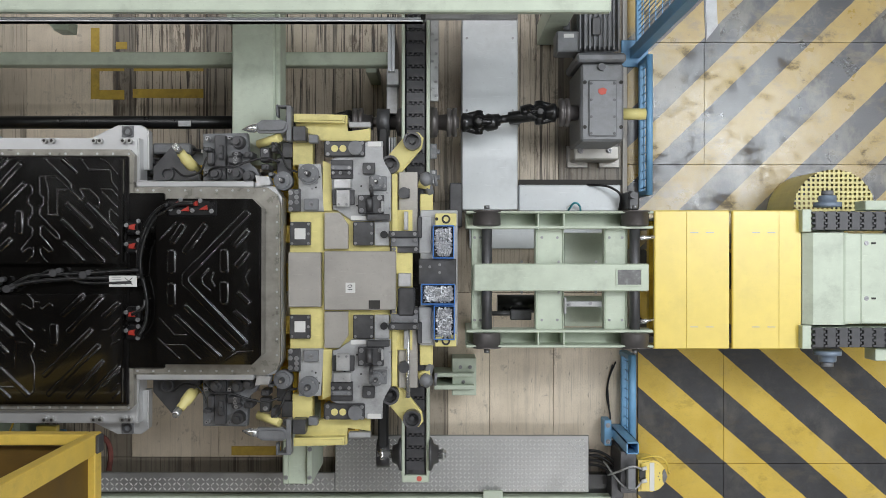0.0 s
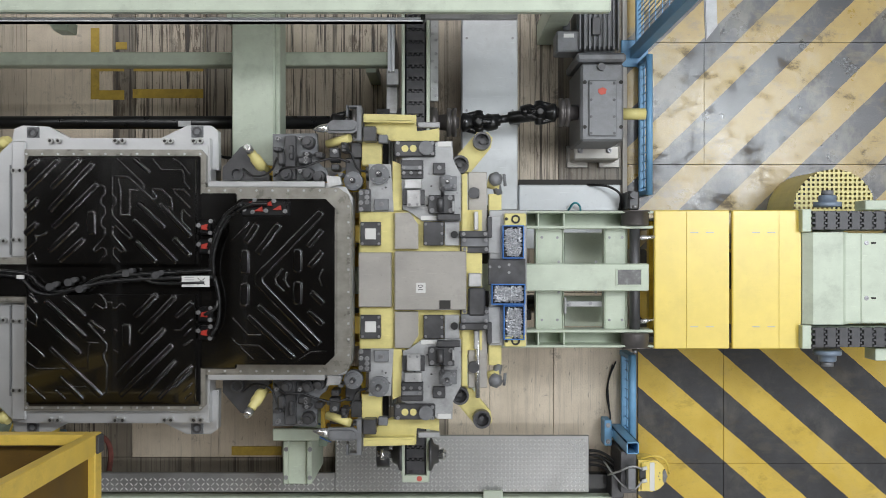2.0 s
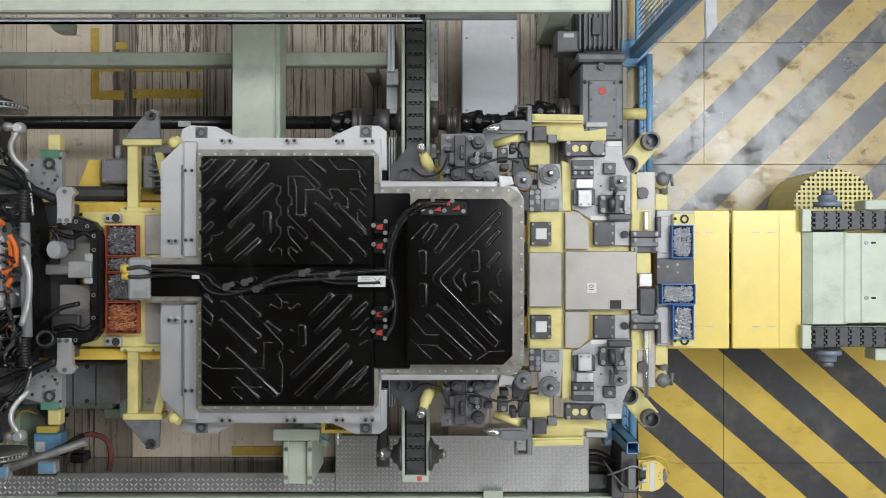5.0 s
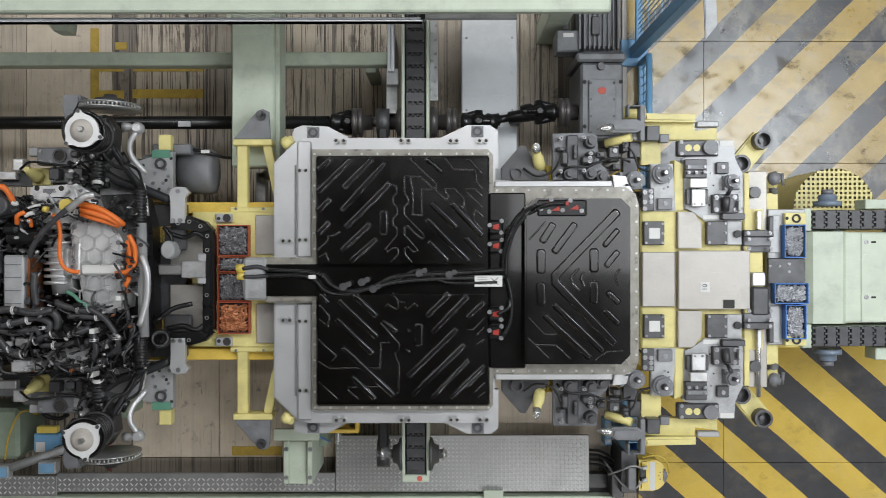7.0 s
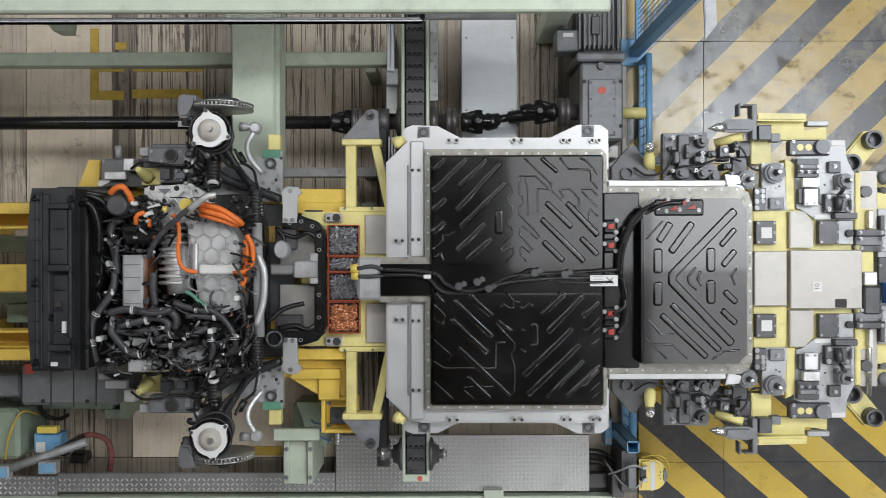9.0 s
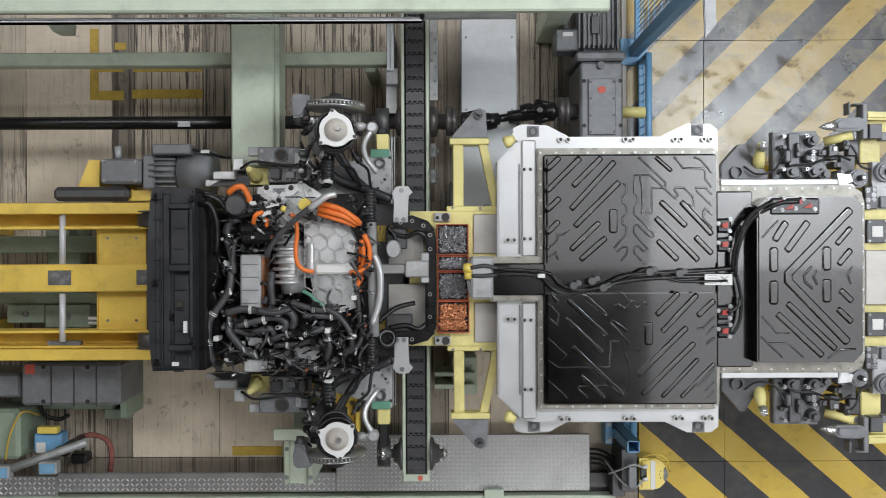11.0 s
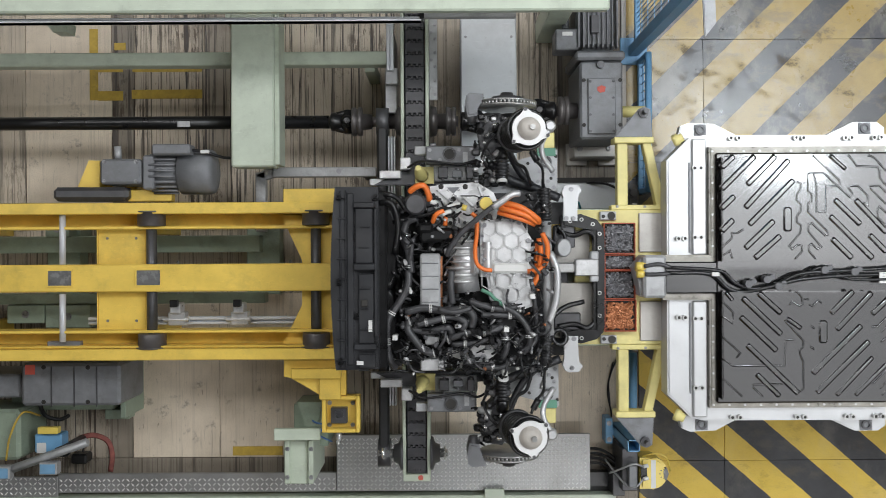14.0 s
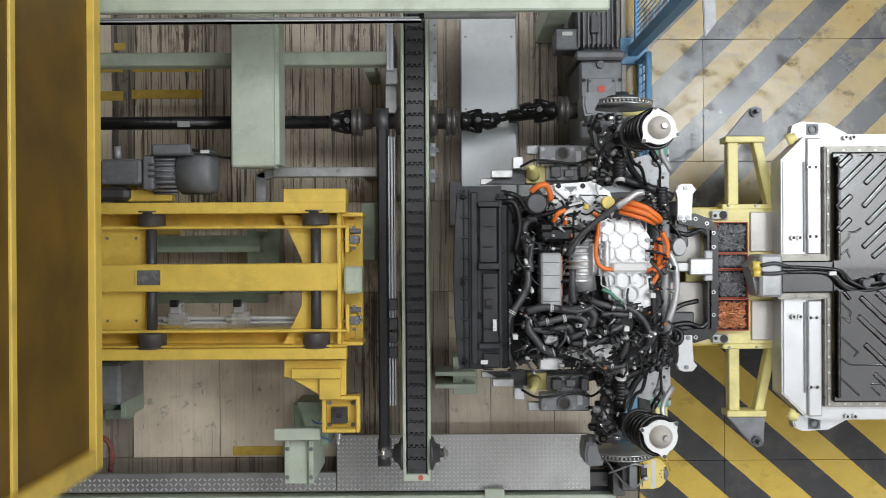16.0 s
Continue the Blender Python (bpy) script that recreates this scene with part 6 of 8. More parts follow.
        both("valve", m, mt, t)
    for pts in ([(0.56, 0.36, 0.90), (0.62, 0.40, 0.94), (0.70, 0.40, 0.94), (0.78, 0.43, 0.92), (0.86, 0.45, 0.90), (0.93, 0.43, 0.88)], [(0.40, 0.40, 0.88), (0.46, 0.36, 0.90), (0.54, 0.38, 0.91), (0.58, 0.45, 0.93)], [(0.90, 0.52, 0.90), (0.94, 0.47, 0.91), (0.97, 0.40, 0.90), (1.02, 0.38, 0.91)]):
        m = mesh()
        tube(m, pts, 0.0055)
        both("air_hose", m, rubber, t)
    # ---- middle frame between battery and drive unit
    m = mesh()
    poly(m, [(-1.262, 0.187), (-0.786, 0.184), (-0.79, -0.493), (-1.267, -0.49)], 0.765, 0.82)
    part("middle_frame", m, yellow_pale, t)
    for q in ((-0.942, -0.027, -0.802, 0.17), (-0.938, -0.473, -0.793, -0.275), (-1.371, -0.455, -1.178, -0.179), (-1.369, -0.096, -1.19, 0.083)):
        m = mesh()
        bx(m, *q, 0.82, 0.832, 0.003)
        part("steel_sheet", m, steel_plate, t)
    m = mesh()
    bx(m, -1.14, 0.134, -1.058, 0.178, 0.82, 0.845)
    both("bush_block", m, light_grey, t)
    m = mesh()
    cy(m, -1.083, 0.156, 0.845, 0.848, 0.020)
    cy(m, -1.123, 0.153, 0.845, 0.848, 0.009)
    both("bush_hole", m, gap_dark, t)
    m = mesh()
    bx(m, -1.043, 0.2, -0.99, 0.533, 0.74, 0.80)
    both("outrigger_bar", m, yellow_pale, t)
    m = mesh()
    poly(m, [(-0.914, 0.533), (-0.872, 0.532), (-0.796, 0.199), (-0.842, 0.199)], 0.74, 0.80)
    both("outrigger_brace", m, yellow_pale, t)
    m = mesh()
    bx(m, -1.06, 0.523, -0.86, 0.554, 0.72, 0.82)
    both("outrigger_cap", m, yellow_pale, t)
    m = mesh()
    bx(m, -1.076, 0.185, -0.786, 0.212, 0.74, 0.81)
    both("outrigger_foot", m, yellow_pale, t)
    m = mesh()
    poly(m, [(-1.056, 0.554), (-0.935, 0.696), (-0.907, 0.706), (-0.877, 0.692), (-0.869, 0.553)], 0.80, 0.82)
    both("nose_plate", m, cast_grey, t)
    m = mesh()
    cy(m, -0.915, 0.672, 0.82, 0.835, 0.024)
    cy(m, -0.912, 0.675, 0.835, 0.88, 0.012)
    both("nose_pin", m, steel_dark, t)
    bolts(t, mirrored([(-1.046, 0.204), (-0.907, 0.203), (-0.92, 0.157), (-0.824, 0.156)]), 0.81, 0.006)
    # ---- carriers under the drive unit
    m = mesh()
    poly(m, [(-1.717, 0.392), (-1.352, 0.49), (-1.353, 0.257), (-1.718, 0.259)], 0.80, 0.85)
    both("side_carrier", m, light_grey, t)
    m = mesh()
    bx(m, -1.454, 0.456, -1.362, 0.495, 0.85, 0.856, 0)
    both("green_tag", m, green_tag, t, "green label plate")
    m = mesh()
    ring(m, -1.41, 0.427, 0.85, 0.866, 0.028, 0.018)
    both("bush", m, tool_grey, t)
    m = mesh()
    bx(m, -1.427, 0.495, -1.365, 0.575, 0.78, 0.84)
    both("tab", m, yellow_pale, t)
    m = mesh()
    bx(m, -2.01, 0.417, -1.765, 0.504, 0.82, 0.90, 0.006)
    both("guide_block", m, cast_grey, t)
    m = mesh()
    ring(m, -1.893, 0.464, 0.90, 0.91, 0.034, 0.026)
    both("guide_ring", m, tool_grey, t)
    m = mesh()
    cy(m, -1.893, 0.464, 0.90, 0.903, 0.026)
    both("guide_hole", m, gap_dark, t)
    m = mesh()
    bx(m, -1.826, 0.42, -1.802, 0.473, 0.90, 0.903, 0)
    both("pale_tag", m, light_grey, t)
    m = mesh()
    bx(m, -2.067, 0.465, -2.008, 0.509, 0.82, 0.86)
    both("pale_tag", m, light_grey, t)
    m = mesh()
    bx(m, -1.971, 0.334, -1.758, 0.414, 0.79, 0.84)
    both("carrier_step", m, light_grey, t)
    m = mesh()
    bx(m, -2.065, 0.322, -1.969, 0.409, 0.77, 0.83)
    both("yellow_foot", m, yellow_pale, t)
    m = mesh()
    lathe(m, (-2.031, 0.361, 0.83), (-2.047, 0.394, 0.93), ((0, 0.034), (0.3, 0.032), (0.4, 0.024), (0.7, 0.024), (0.8, 0.016), (1, 0.014)), 18)
    both("guide_pin", m, yellow_pale, t)
    m = mesh()
    bx(m, -2.138, 0.391, -2.085, 0.451, 0.80, 0.88)
    bx(m, -2.244, 0.349, -2.137, 0.389, 0.80, 0.85)
    bx(m, -2.297, 0.318, -2.136, 0.352, 0.78, 0.80)
    both("latch_arm", m, alu_bright, t)
    m = mesh()
    poly(m, [(-2.273, -0.629), (-1.715, -0.618), (-1.716, -0.674), (-1.953, -0.7), (-2.134, -0.699)], 0.77, 0.81)
    both("under_plate", m, tool_grey, t)
    m = mesh()
    bx(m, -2.212, -0.545, -1.297, 0.227, 0.765, 0.81)
    part("drive_bed", m, tool_grey, t)
    bolts(t, mirrored([(-1.39, 0.40), (-1.375, 0.365), (-1.40, 0.33), (-1.37, 0.30), (-1.44, 0.38), (-1.45, 0.33), (-1.62, 0.30), (-1.66, 0.36)]), 0.85, 0.008, 0.006)
    bolts(t, mirrored([(-1.36, 0.455), (-1.385, 0.345), (-1.42, 0.30), (-1.50, 0.42)]), 0.8505, 0.007, 0.0012, gap_dark, "dowel_hole")
    bolts(t, mirrored([(-1.99, 0.485), (-1.99, 0.435), (-1.785, 0.485), (-1.785, 0.435), (-1.94, 0.435), (-1.845, 0.485)]), 0.90, 0.008, 0.007)
    for q, z0, z1, mt in (((-1.95, 0.345, -1.90, 0.40), 0.84, 0.90, tool_grey), ((-1.88, 0.35, -1.83, 0.385), 0.84, 0.88, cast_grey), ((-1.81, 0.34, -1.775, 0.40), 0.84, 0.92, steel_dark), ((-1.73, 0.30, -1.69, 0.37), 0.85, 0.91, tool_grey)):
        m = mesh()
        bx(m, *q, z0, z1, 0.004)
        rod(m, ((q[0] + q[2]) / 2, q[1] - 0.012, z1 - 0.012), ((q[0] + q[2]) / 2, q[3] + 0.012, z1 - 0.012), 0.008, 12)
        both("rest_block", m, mt, t)
    m = mesh()
    tube(m, [(-2.1, 0.40, 0.88), (-2.03, 0.43, 0.92), (-1.93, 0.42, 0.93), (-1.84, 0.41, 0.92), (-1.76, 0.43, 0.9), (-1.70, 0.40, 0.88)], 0.006)
    both("air_hose", m, rubber, t)


pallet()


def tray(q, z, paint, fill, label, bits):
    """An open sheet-metal tray filled with loose screws."""
    x0, y0, x1, y1 = q
    t = thing("screw_tray", label, "tray", (x0 + x1) / 2, (y0 + y1) / 2, z, group="screw trays")
    RIDERS.append(t)
    m = mesh()
    w = 0.005
    bx(m, x0, y0, x1, y1, z, z + 0.006, 0)
    for s in ((x0, y0, x0 + w, y1), (x1 - w, y0, x1, y1), (x0 + w, y0, x1 - w, y0 + w), (x0 + w, y1 - w, x1 - w, y1)):
        bx(m, *s, z, z + 0.05, 0.001)
    part("tray", m, paint, t)
    m = mesh()
    bx(m, x0 + w, y0 + w, x1 - w, y1 - w, z + 0.006, z + 0.026, 0)
    part("screw_layer", m, gap_dark, t)
    m = mesh()
    rnd = random.Random(int(abs(x0 * 1000)))
    for k in range(bits):
        x, y, a = rnd.uniform(x0 + 0.018, x1 - 0.018), rnd.uniform(y0 + 0.018, y1 - 0.018), rnd.uniform(0, 6.28)
        zz = z + rnd.uniform(0.028, 0.04)
        d = Vector((math.cos(a), math.sin(a), rnd.uniform(-0.3, 0.3))) * 0.012
        p = Vector((x, y, zz))
        lathe_small(m, p - d, p + d)
    part("screws", m, fill, t)["kind"] = "stuff"


def lathe_small(m, p, q):
    """A screw: short shank and head."""
    turn = (q - p).to_track_quat("Z", "Y").to_matrix()
    rows = []
    for s, r in ((0, 0.0032), (0.68, 0.0032), (0.7, 0.0062), (1, 0.0055)):
        rows.append([m.verts.new(p + (q - p) * s + turn @ Vector((r * math.cos(1.2566 * i), r * math.sin(1.2566 * i), 0))) for i in range(5)])
    m.faces.new(rows[-1])
    for a, b in zip(rows, rows[1:]):
        for i in range(5):
            m.faces.new((a[i], a[(i + 1) % 5], b[(i + 1) % 5], b[i]))


tray((1.689, -0.047, 1.795, 0.117), 0.853, blue_tray_paint, screw_zinc, "blue sheet-metal tray full of loose zinc screws", 260)
tray((1.633, -0.274, 1.8, -0.173), 0.872, blue_tray_paint, screw_zinc, "wide blue tray full of small zinc screws", 260)
tray((1.694, -0.45, 1.798, -0.279), 0.853, blue_tray_paint, screw_zinc, "blue sheet-metal tray full of loose zinc screws", 260)
tray((-1.126, -0.035, -0.968, 0.12), 0.822, red_tray_paint, screw_steel, "rust-red tray full of long dark steel screws", 330)
tray((-1.123, -0.115, -0.969, -0.038), 0.822, red_tray_paint, screw_steel, "small rust-red tray of fine dark steel screws", 230)
tray((-1.124, -0.261, -0.969, -0.117), 0.822, red_tray_paint, screw_steel, "rust-red tray full of dark steel screws", 330)
tray((-1.125, -0.422, -0.965, -0.263), 0.822, red_tray_paint, copper, "rust-red tray full of copper-coloured screws", 340)


def battery():
    t = thing("battery_pack", "vehicle battery pack, cast aluminium tray with glossy black ribbed lid", "battery", 0.044, -0.158, 0.81)
    RIDERS.append(t)
    m = mesh()
    poly(m, [(-0.828, 0.423), (-0.712, 0.536), (-0.651, 0.544), (0.249, 0.543), (0.249, 0.327), (0.818, 0.326), (0.917, 0.304), (0.951, 0.249), (0.949, -0.552), (0.916, -0.613), (0.817, -0.635), (0.248, -0.634), (0.247, -0.855), (-0.653, -0.854), (-0.714, -0.84), (-0.83, -0.726)], 0.815, 0.945, 0.008)
    tray_ = part("tray", m, alu_tray, t)
    m = mesh()
    bx(m, -0.725, -0.03, -0.717, 0.411, 0.945, 0.951, 0.001)
    both("step_seam", m, cast_grey, t)
    m = mesh()
    bx(m, -0.71, -0.041, -0.641, 0.526, 0.945, 0.962, 0.006)
    both("end_rib", m, alu_tray, t)
    # mounting ears
    m = mesh()
    poly(m, [(-0.753, 0.549), (-0.742, 0.599), (-0.7, 0.616), (-0.573, 0.61), (-0.472, 0.557), (-0.472, 0.531), (-0.753, 0.532)], 0.815, 0.872, 0.006)
    both("mount_ear", m, alu_tray, t)
    m = mesh()
    poly(m, [(-0.005, 0.536), (-0.005, 0.556), (0.119, 0.615), (0.237, 0.615), (0.274, 0.587), (0.276, 0.395), (0.237, 0.395), (0.215, 0.536)], 0.815, 0.872, 0.006)
    both("mount_ear", m, alu_tray, t)
    for u in ((-0.645, 0.578), (0.172, 0.583)):
        m = mesh()
        bx(m, u[0] - 0.03, u[1] - 0.028, u[0] + 0.03, u[1] + 0.028, 0.872, 0.878, 0.001)
        both("ear_pad", m, cast_grey, t)
        m = mesh()
        ring(m, *u, 0.878, 0.886, 0.024, 0.014)
        both("ear_bush", m, steel_dark, t)
    m = mesh()
    lathe(m, (-0.785, 0.52, 0.90), (-0.743, 0.539, 0.92), ((0, 0.03), (0.5, 0.03), (0.6, 0.022), (1, 0.02)), 14)
    both("guide_stub", m, yellow_pale, t)
    # side rails of the narrow part
    m = mesh()
    bx(m, 0.252, 0.299, 0.821, 0.329, 0.945, 0.985, 0.004)
    both("side_rail", m, alu_tray, t)
    m = mesh()
    poly(m, [(0.825, 0.358), (0.891, 0.352), (0.902, 0.316), (0.836, 0.297)], 0.90, 0.97)
    both("end_lug", m, alu_cast, t)
    # gasket flange
    for o in ([(-0.635, 0.483), (0.219, 0.482), (0.244, 0.454), (0.243, 0.296), (0.243, -0.081), (-0.636, -0.079)], [(-0.636, -0.224), (0.243, -0.225), (0.242, -0.605), (0.242, -0.758), (0.217, -0.785), (-0.637, -0.784)],
              [(0.243, 0.299), (0.885, 0.298), (0.934, 0.265), (0.95, 0.213), (0.949, -0.546), (0.933, -0.587), (0.884, -0.611), (0.242, -0.61)], [(-0.863, -0.041), (-0.611, -0.041), (-0.612, -0.26), (-0.863, -0.259)]):
        m = mesh()
        poly(m, o, 0.945, 0.992, 0.008)
        part("gasket_flange", m, gasket, t)
    spots = [(x, 0.46) for x in [-0.622 + k * 0.0765 for k in range(12)]]
    spots += [(-0.622, 0.46 - k * 0.0765) for k in range(1, 7)] + [(0.262 + k * 0.0765, 0.283) for k in range(9)] + [(0.936, 0.206 - k * 0.0765) for k in range(5)]
    bolts(t, mirrored(spots), 0.991, 0.005, 0.006, alu_cast, "flange_bolt")
    spots = [(-0.521, 0.527), (-0.483, 0.527), (-0.204, 0.527), (-0.168, 0.527), (0.037, 0.526), (0.067, 0.526), (0.178, 0.526), (0.211, 0.526),
             (-0.699, 0.382), (-0.668, 0.382), (-0.699, 0.044), (-0.669, 0.044), (-0.779, 0.039), (-0.748, 0.039)]
    for u in spots:
        m = mesh()
        ring(m, *u, 0.94, 0.968, 0.013, 0.008, 14)
        both("bush", m, steel, t)
        m = mesh()
        cy(m, *u, 0.94, 0.964, 0.008, n=10)
        both("bush_hole", m, gap_dark, t)
    # lid
    m = mesh()
    bx(m, -0.612, -0.757, 0.224, 0.45, 0.985, 1.012, 0.008)
    part("lid_base", m, lid_black, t)
    m = mesh()
    bx(m, 0.224, -0.578, 0.398, 0.269, 0.985, 1.008, 0.006)
    part("lid_bridge", m, lid_black, t)
    m = mesh()
    bx(m, -0.857, -0.227, -0.606, -0.074, 0.985, 1.012, 0.006)
    part("lid_base", m, lid_black, t)
    zt = 1.048
    for o in ([(-0.594, 0.427), (0.211, 0.426), (0.211, -0.074), (-0.595, -0.073)], [(-0.595, -0.219), (0.211, -0.22), (0.21, -0.734), (-0.596, -0.733)]):
        m = mesh()
        frustum(m, o, 1.0, zt - 0.006, 0.012)
        part("lid_panel", m, lid_black, t)
    zl = zt + 0.0046

    def rib(way, wd, z, h):
        r = mesh()
        emboss(r, way, wd, z, h)
        part("rib", r, lid_black, t)

    for wd, way in (
            (0.03, [(-0.599, 0.372), (-0.536, 0.431)]),
            (0.03, [(-0.599, 0.27), (-0.437, 0.43)]),
            (0.03, [(-0.476, 0.291), (-0.338, 0.43)]),
            (0.03, [(-0.486, 0.181), (-0.274, 0.412)]),
            (0.03, [(-0.468, 0.1), (-0.252, 0.315)]),
            (0.03, [(-0.6, 0.177), (-0.535, 0.24)]),
            (0.03, [(-0.6, 0.069), (-0.54, 0.129)]),
            (0.03, [(-0.487, -0.012), (-0.347, 0.122)]),
            (0.03, [(-0.442, -0.06), (-0.316, 0.05)]),
            (0.01, [(-0.599, -0.007), (-0.549, 0.038), (-0.549, 0.063), (-0.522, 0.063), (-0.491, 0.082)]),
            (0.01, [(-0.59, -0.043), (-0.559, -0.021), (-0.547, -0.059)]),
            (0.043, [(-0.283, 0.185), (-0.283, 0.068)]),):
        rib(way, wd, zl, 0.0075)
    for wd, way in (
            (0.01, [(-0.238, 0.306), (-0.22, 0.296), (-0.22, 0.265), (-0.238, 0.247), (-0.239, 0.216), (-0.219, 0.198), (-0.219, 0.166), (-0.239, 0.142), (-0.239, 0.112), (-0.219, 0.099), (-0.221, 0.063), (-0.276, 0.0), (-0.262, -0.016), (-0.235, 0.005), (-0.215, 0.0), (-0.215, -0.027), (-0.249, -0.063)]),
            (0.01, [(-0.184, 0.346), (-0.184, 0.26), (-0.167, 0.244), (-0.167, 0.215), (-0.185, 0.202), (-0.185, 0.162), (-0.096, 0.071), (-0.091, 0.053), (-0.105, 0.049), (-0.167, 0.108), (-0.183, 0.103), (-0.183, 0.067), (-0.123, -0.005), (-0.141, -0.016), (-0.168, 0.009), (-0.181, -0.0), (-0.181, -0.027), (-0.15, -0.063)]),):
        rib(way, wd, zl, 0.0075)
    for wd, way in (
            (0.01, [(-0.184, 0.346), (-0.108, 0.345), (0.013, 0.232), (0.026, 0.25), (0.009, 0.273), (0.013, 0.285), (0.054, 0.284), (0.098, 0.239), (0.101, 0.192), (0.076, 0.205)]),
            (0.01, [(-0.157, 0.341), (-0.144, 0.283), (-0.145, 0.161), (-0.1, 0.163), (-0.099, 0.282), (-0.036, 0.284), (-0.033, 0.309), (-0.161, 0.431)]),
            (0.022, [(-0.08, 0.43), (-0.003, 0.363)]),
            (0.01, [(0.009, 0.432), (0.05, 0.378), (0.148, 0.375), (0.157, 0.357), (0.157, 0.322), (0.188, 0.285)]),
            (0.01, [(0.104, 0.431), (0.135, 0.416), (0.189, 0.353)]),
            (0.01, [(0.107, 0.284), (0.157, 0.284), (0.188, 0.251)]),
            (0.01, [(0.112, 0.272), (0.188, 0.196)]),
            (0.03, [(-0.059, 0.221), (0.066, 0.099)]),
            (0.03, [(-0.082, 0.143), (0.124, -0.064)]),
            (0.03, [(0.04, 0.219), (0.19, 0.059)]),):
        rib(way, wd, zl, 0.0075)
    for wd, way in (
            (0.01, [(0.19, 0.153), (0.156, 0.185), (0.147, 0.173), (0.147, 0.133), (0.19, 0.09)]),
            (0.03, [(0.106, 0.052), (0.189, -0.033)]),
            (0.03, [(-0.073, 0.035), (0.025, -0.062)]),):
        rib(way, wd, zl, 0.0075)
    for wd, way in (
            (0.022, [(-0.582, -0.218), (-0.546, -0.259)]),
            (0.03, [(-0.501, -0.245), (-0.314, -0.423)]),
            (0.03, [(-0.511, -0.335), (-0.336, -0.502)]),
            (0.03, [(-0.425, -0.223), (-0.315, -0.323)]),
            (0.024, [(-0.291, -0.345), (-0.219, -0.395)]),
            (0.01, [(-0.3, -0.354), (-0.21, -0.453), (-0.213, -0.485), (-0.229, -0.498), (-0.224, -0.525), (-0.211, -0.552), (-0.212, -0.682), (-0.23, -0.696)]),
            (0.01, [(-0.277, -0.282), (-0.263, -0.265), (-0.228, -0.287), (-0.214, -0.278), (-0.218, -0.242), (-0.245, -0.215)]),
            (0.01, [(-0.209, -0.253), (-0.183, -0.256)]),
            (0.01, [(-0.183, -0.278), (-0.169, -0.289), (-0.138, -0.261), (-0.12, -0.274)]),
            (0.01, [(-0.596, -0.332), (-0.551, -0.366), (-0.544, -0.317), (-0.591, -0.267)]),
            (0.01, [(-0.594, -0.433), (-0.512, -0.51), (-0.53, -0.533)]),):
        rib(way, wd, zl, 0.0075)
    for wd, way in (
            (0.01, [(-0.593, -0.537), (-0.548, -0.571), (-0.301, -0.57), (-0.296, -0.448), (-0.255, -0.447)]),
            (0.03, [(-0.48, -0.47), (-0.234, -0.705)]),
            (0.027, [(-0.436, -0.609), (-0.324, -0.718)]),
            (0.01, [(-0.454, -0.672), (-0.405, -0.717)]),
            (0.01, [(-0.454, -0.661), (-0.31, -0.659)]),
            (0.01, [(-0.593, -0.634), (-0.504, -0.717)]),
            (0.011, [(-0.174, -0.382), (-0.156, -0.395)]),
            (0.011, [(-0.179, -0.48), (-0.157, -0.494)]),
            (0.043, [(-0.116, -0.355), (-0.116, -0.466)]),
            (0.03, [(-0.08, -0.324), (0.029, -0.217)]),
            (0.03, [(-0.053, -0.403), (0.118, -0.224)]),
            (0.03, [(0.116, -0.329), (0.199, -0.252)]),
            (0.01, [(0.113, -0.388), (0.145, -0.386), (0.199, -0.33)]),
            (0.01, [(0.158, -0.415), (0.198, -0.375)]),
            (0.03, [(-0.169, -0.611), (0.068, -0.38)]),
            (0.03, [(-0.149, -0.702), (0.104, -0.455)]),):
        rib(way, wd, zl, 0.0075)
    for wd, way in (
            (0.024, [(-0.055, -0.715), (0.121, -0.531)]),
            (0.024, [(0.035, -0.715), (0.198, -0.554)]),
            (0.01, [(0.085, -0.657), (0.125, -0.657), (0.197, -0.581)]),
            (0.01, [(0.152, -0.684), (0.197, -0.639)]),
            (0.01, [(0.161, -0.716), (0.197, -0.684)]),
            (0.013, [(0.158, -0.46), (0.198, -0.433)]),):
        rib(way, wd, zl, 0.0075)
    m = mesh()
    frustum(m, [(0.386, 0.194), (0.439, 0.237), (0.841, 0.236), (0.884, 0.193), (0.883, -0.503), (0.84, -0.546), (0.385, -0.545)], 1.0, 1.088, 0.022)
    part("rear_panel", m, lid_black, t)
    zr = 1.1076
    for wd, way in (
            (0.037, [(0.463, 0.028), (0.522, 0.12)]),
            (0.01, [(0.405, 0.043), (0.485, 0.127)]),
            (0.037, [(0.519, -0.022), (0.625, 0.12)]),
            (0.043, [(0.826, 0.179), (0.529, -0.126), (0.529, -0.161), (0.812, -0.454)]),
            (0.032, [(0.522, -0.263), (0.754, -0.485)]),
            (0.032, [(0.474, -0.312), (0.692, -0.516)]),
            (0.01, [(0.404, -0.325), (0.475, -0.405), (0.537, -0.405)]),
            (0.01, [(0.4, -0.422), (0.501, -0.52)]),
            (0.01, [(0.431, -0.453), (0.528, -0.454), (0.599, -0.52)]),
            (0.01, [(0.714, -0.525), (0.772, -0.485), (0.847, -0.481)]),
            (0.013, [(0.64, -0.091), (0.602, -0.135), (0.609, -0.166), (0.644, -0.197)]),
            (0.013, [(0.662, -0.108), (0.648, -0.144), (0.666, -0.179)]),
            (0.045, [(0.461, -0.001), (0.461, -0.119)]),
            (0.045, [(0.461, -0.157), (0.46, -0.272)]),):
        rib(way, wd, zr, 0.0075)
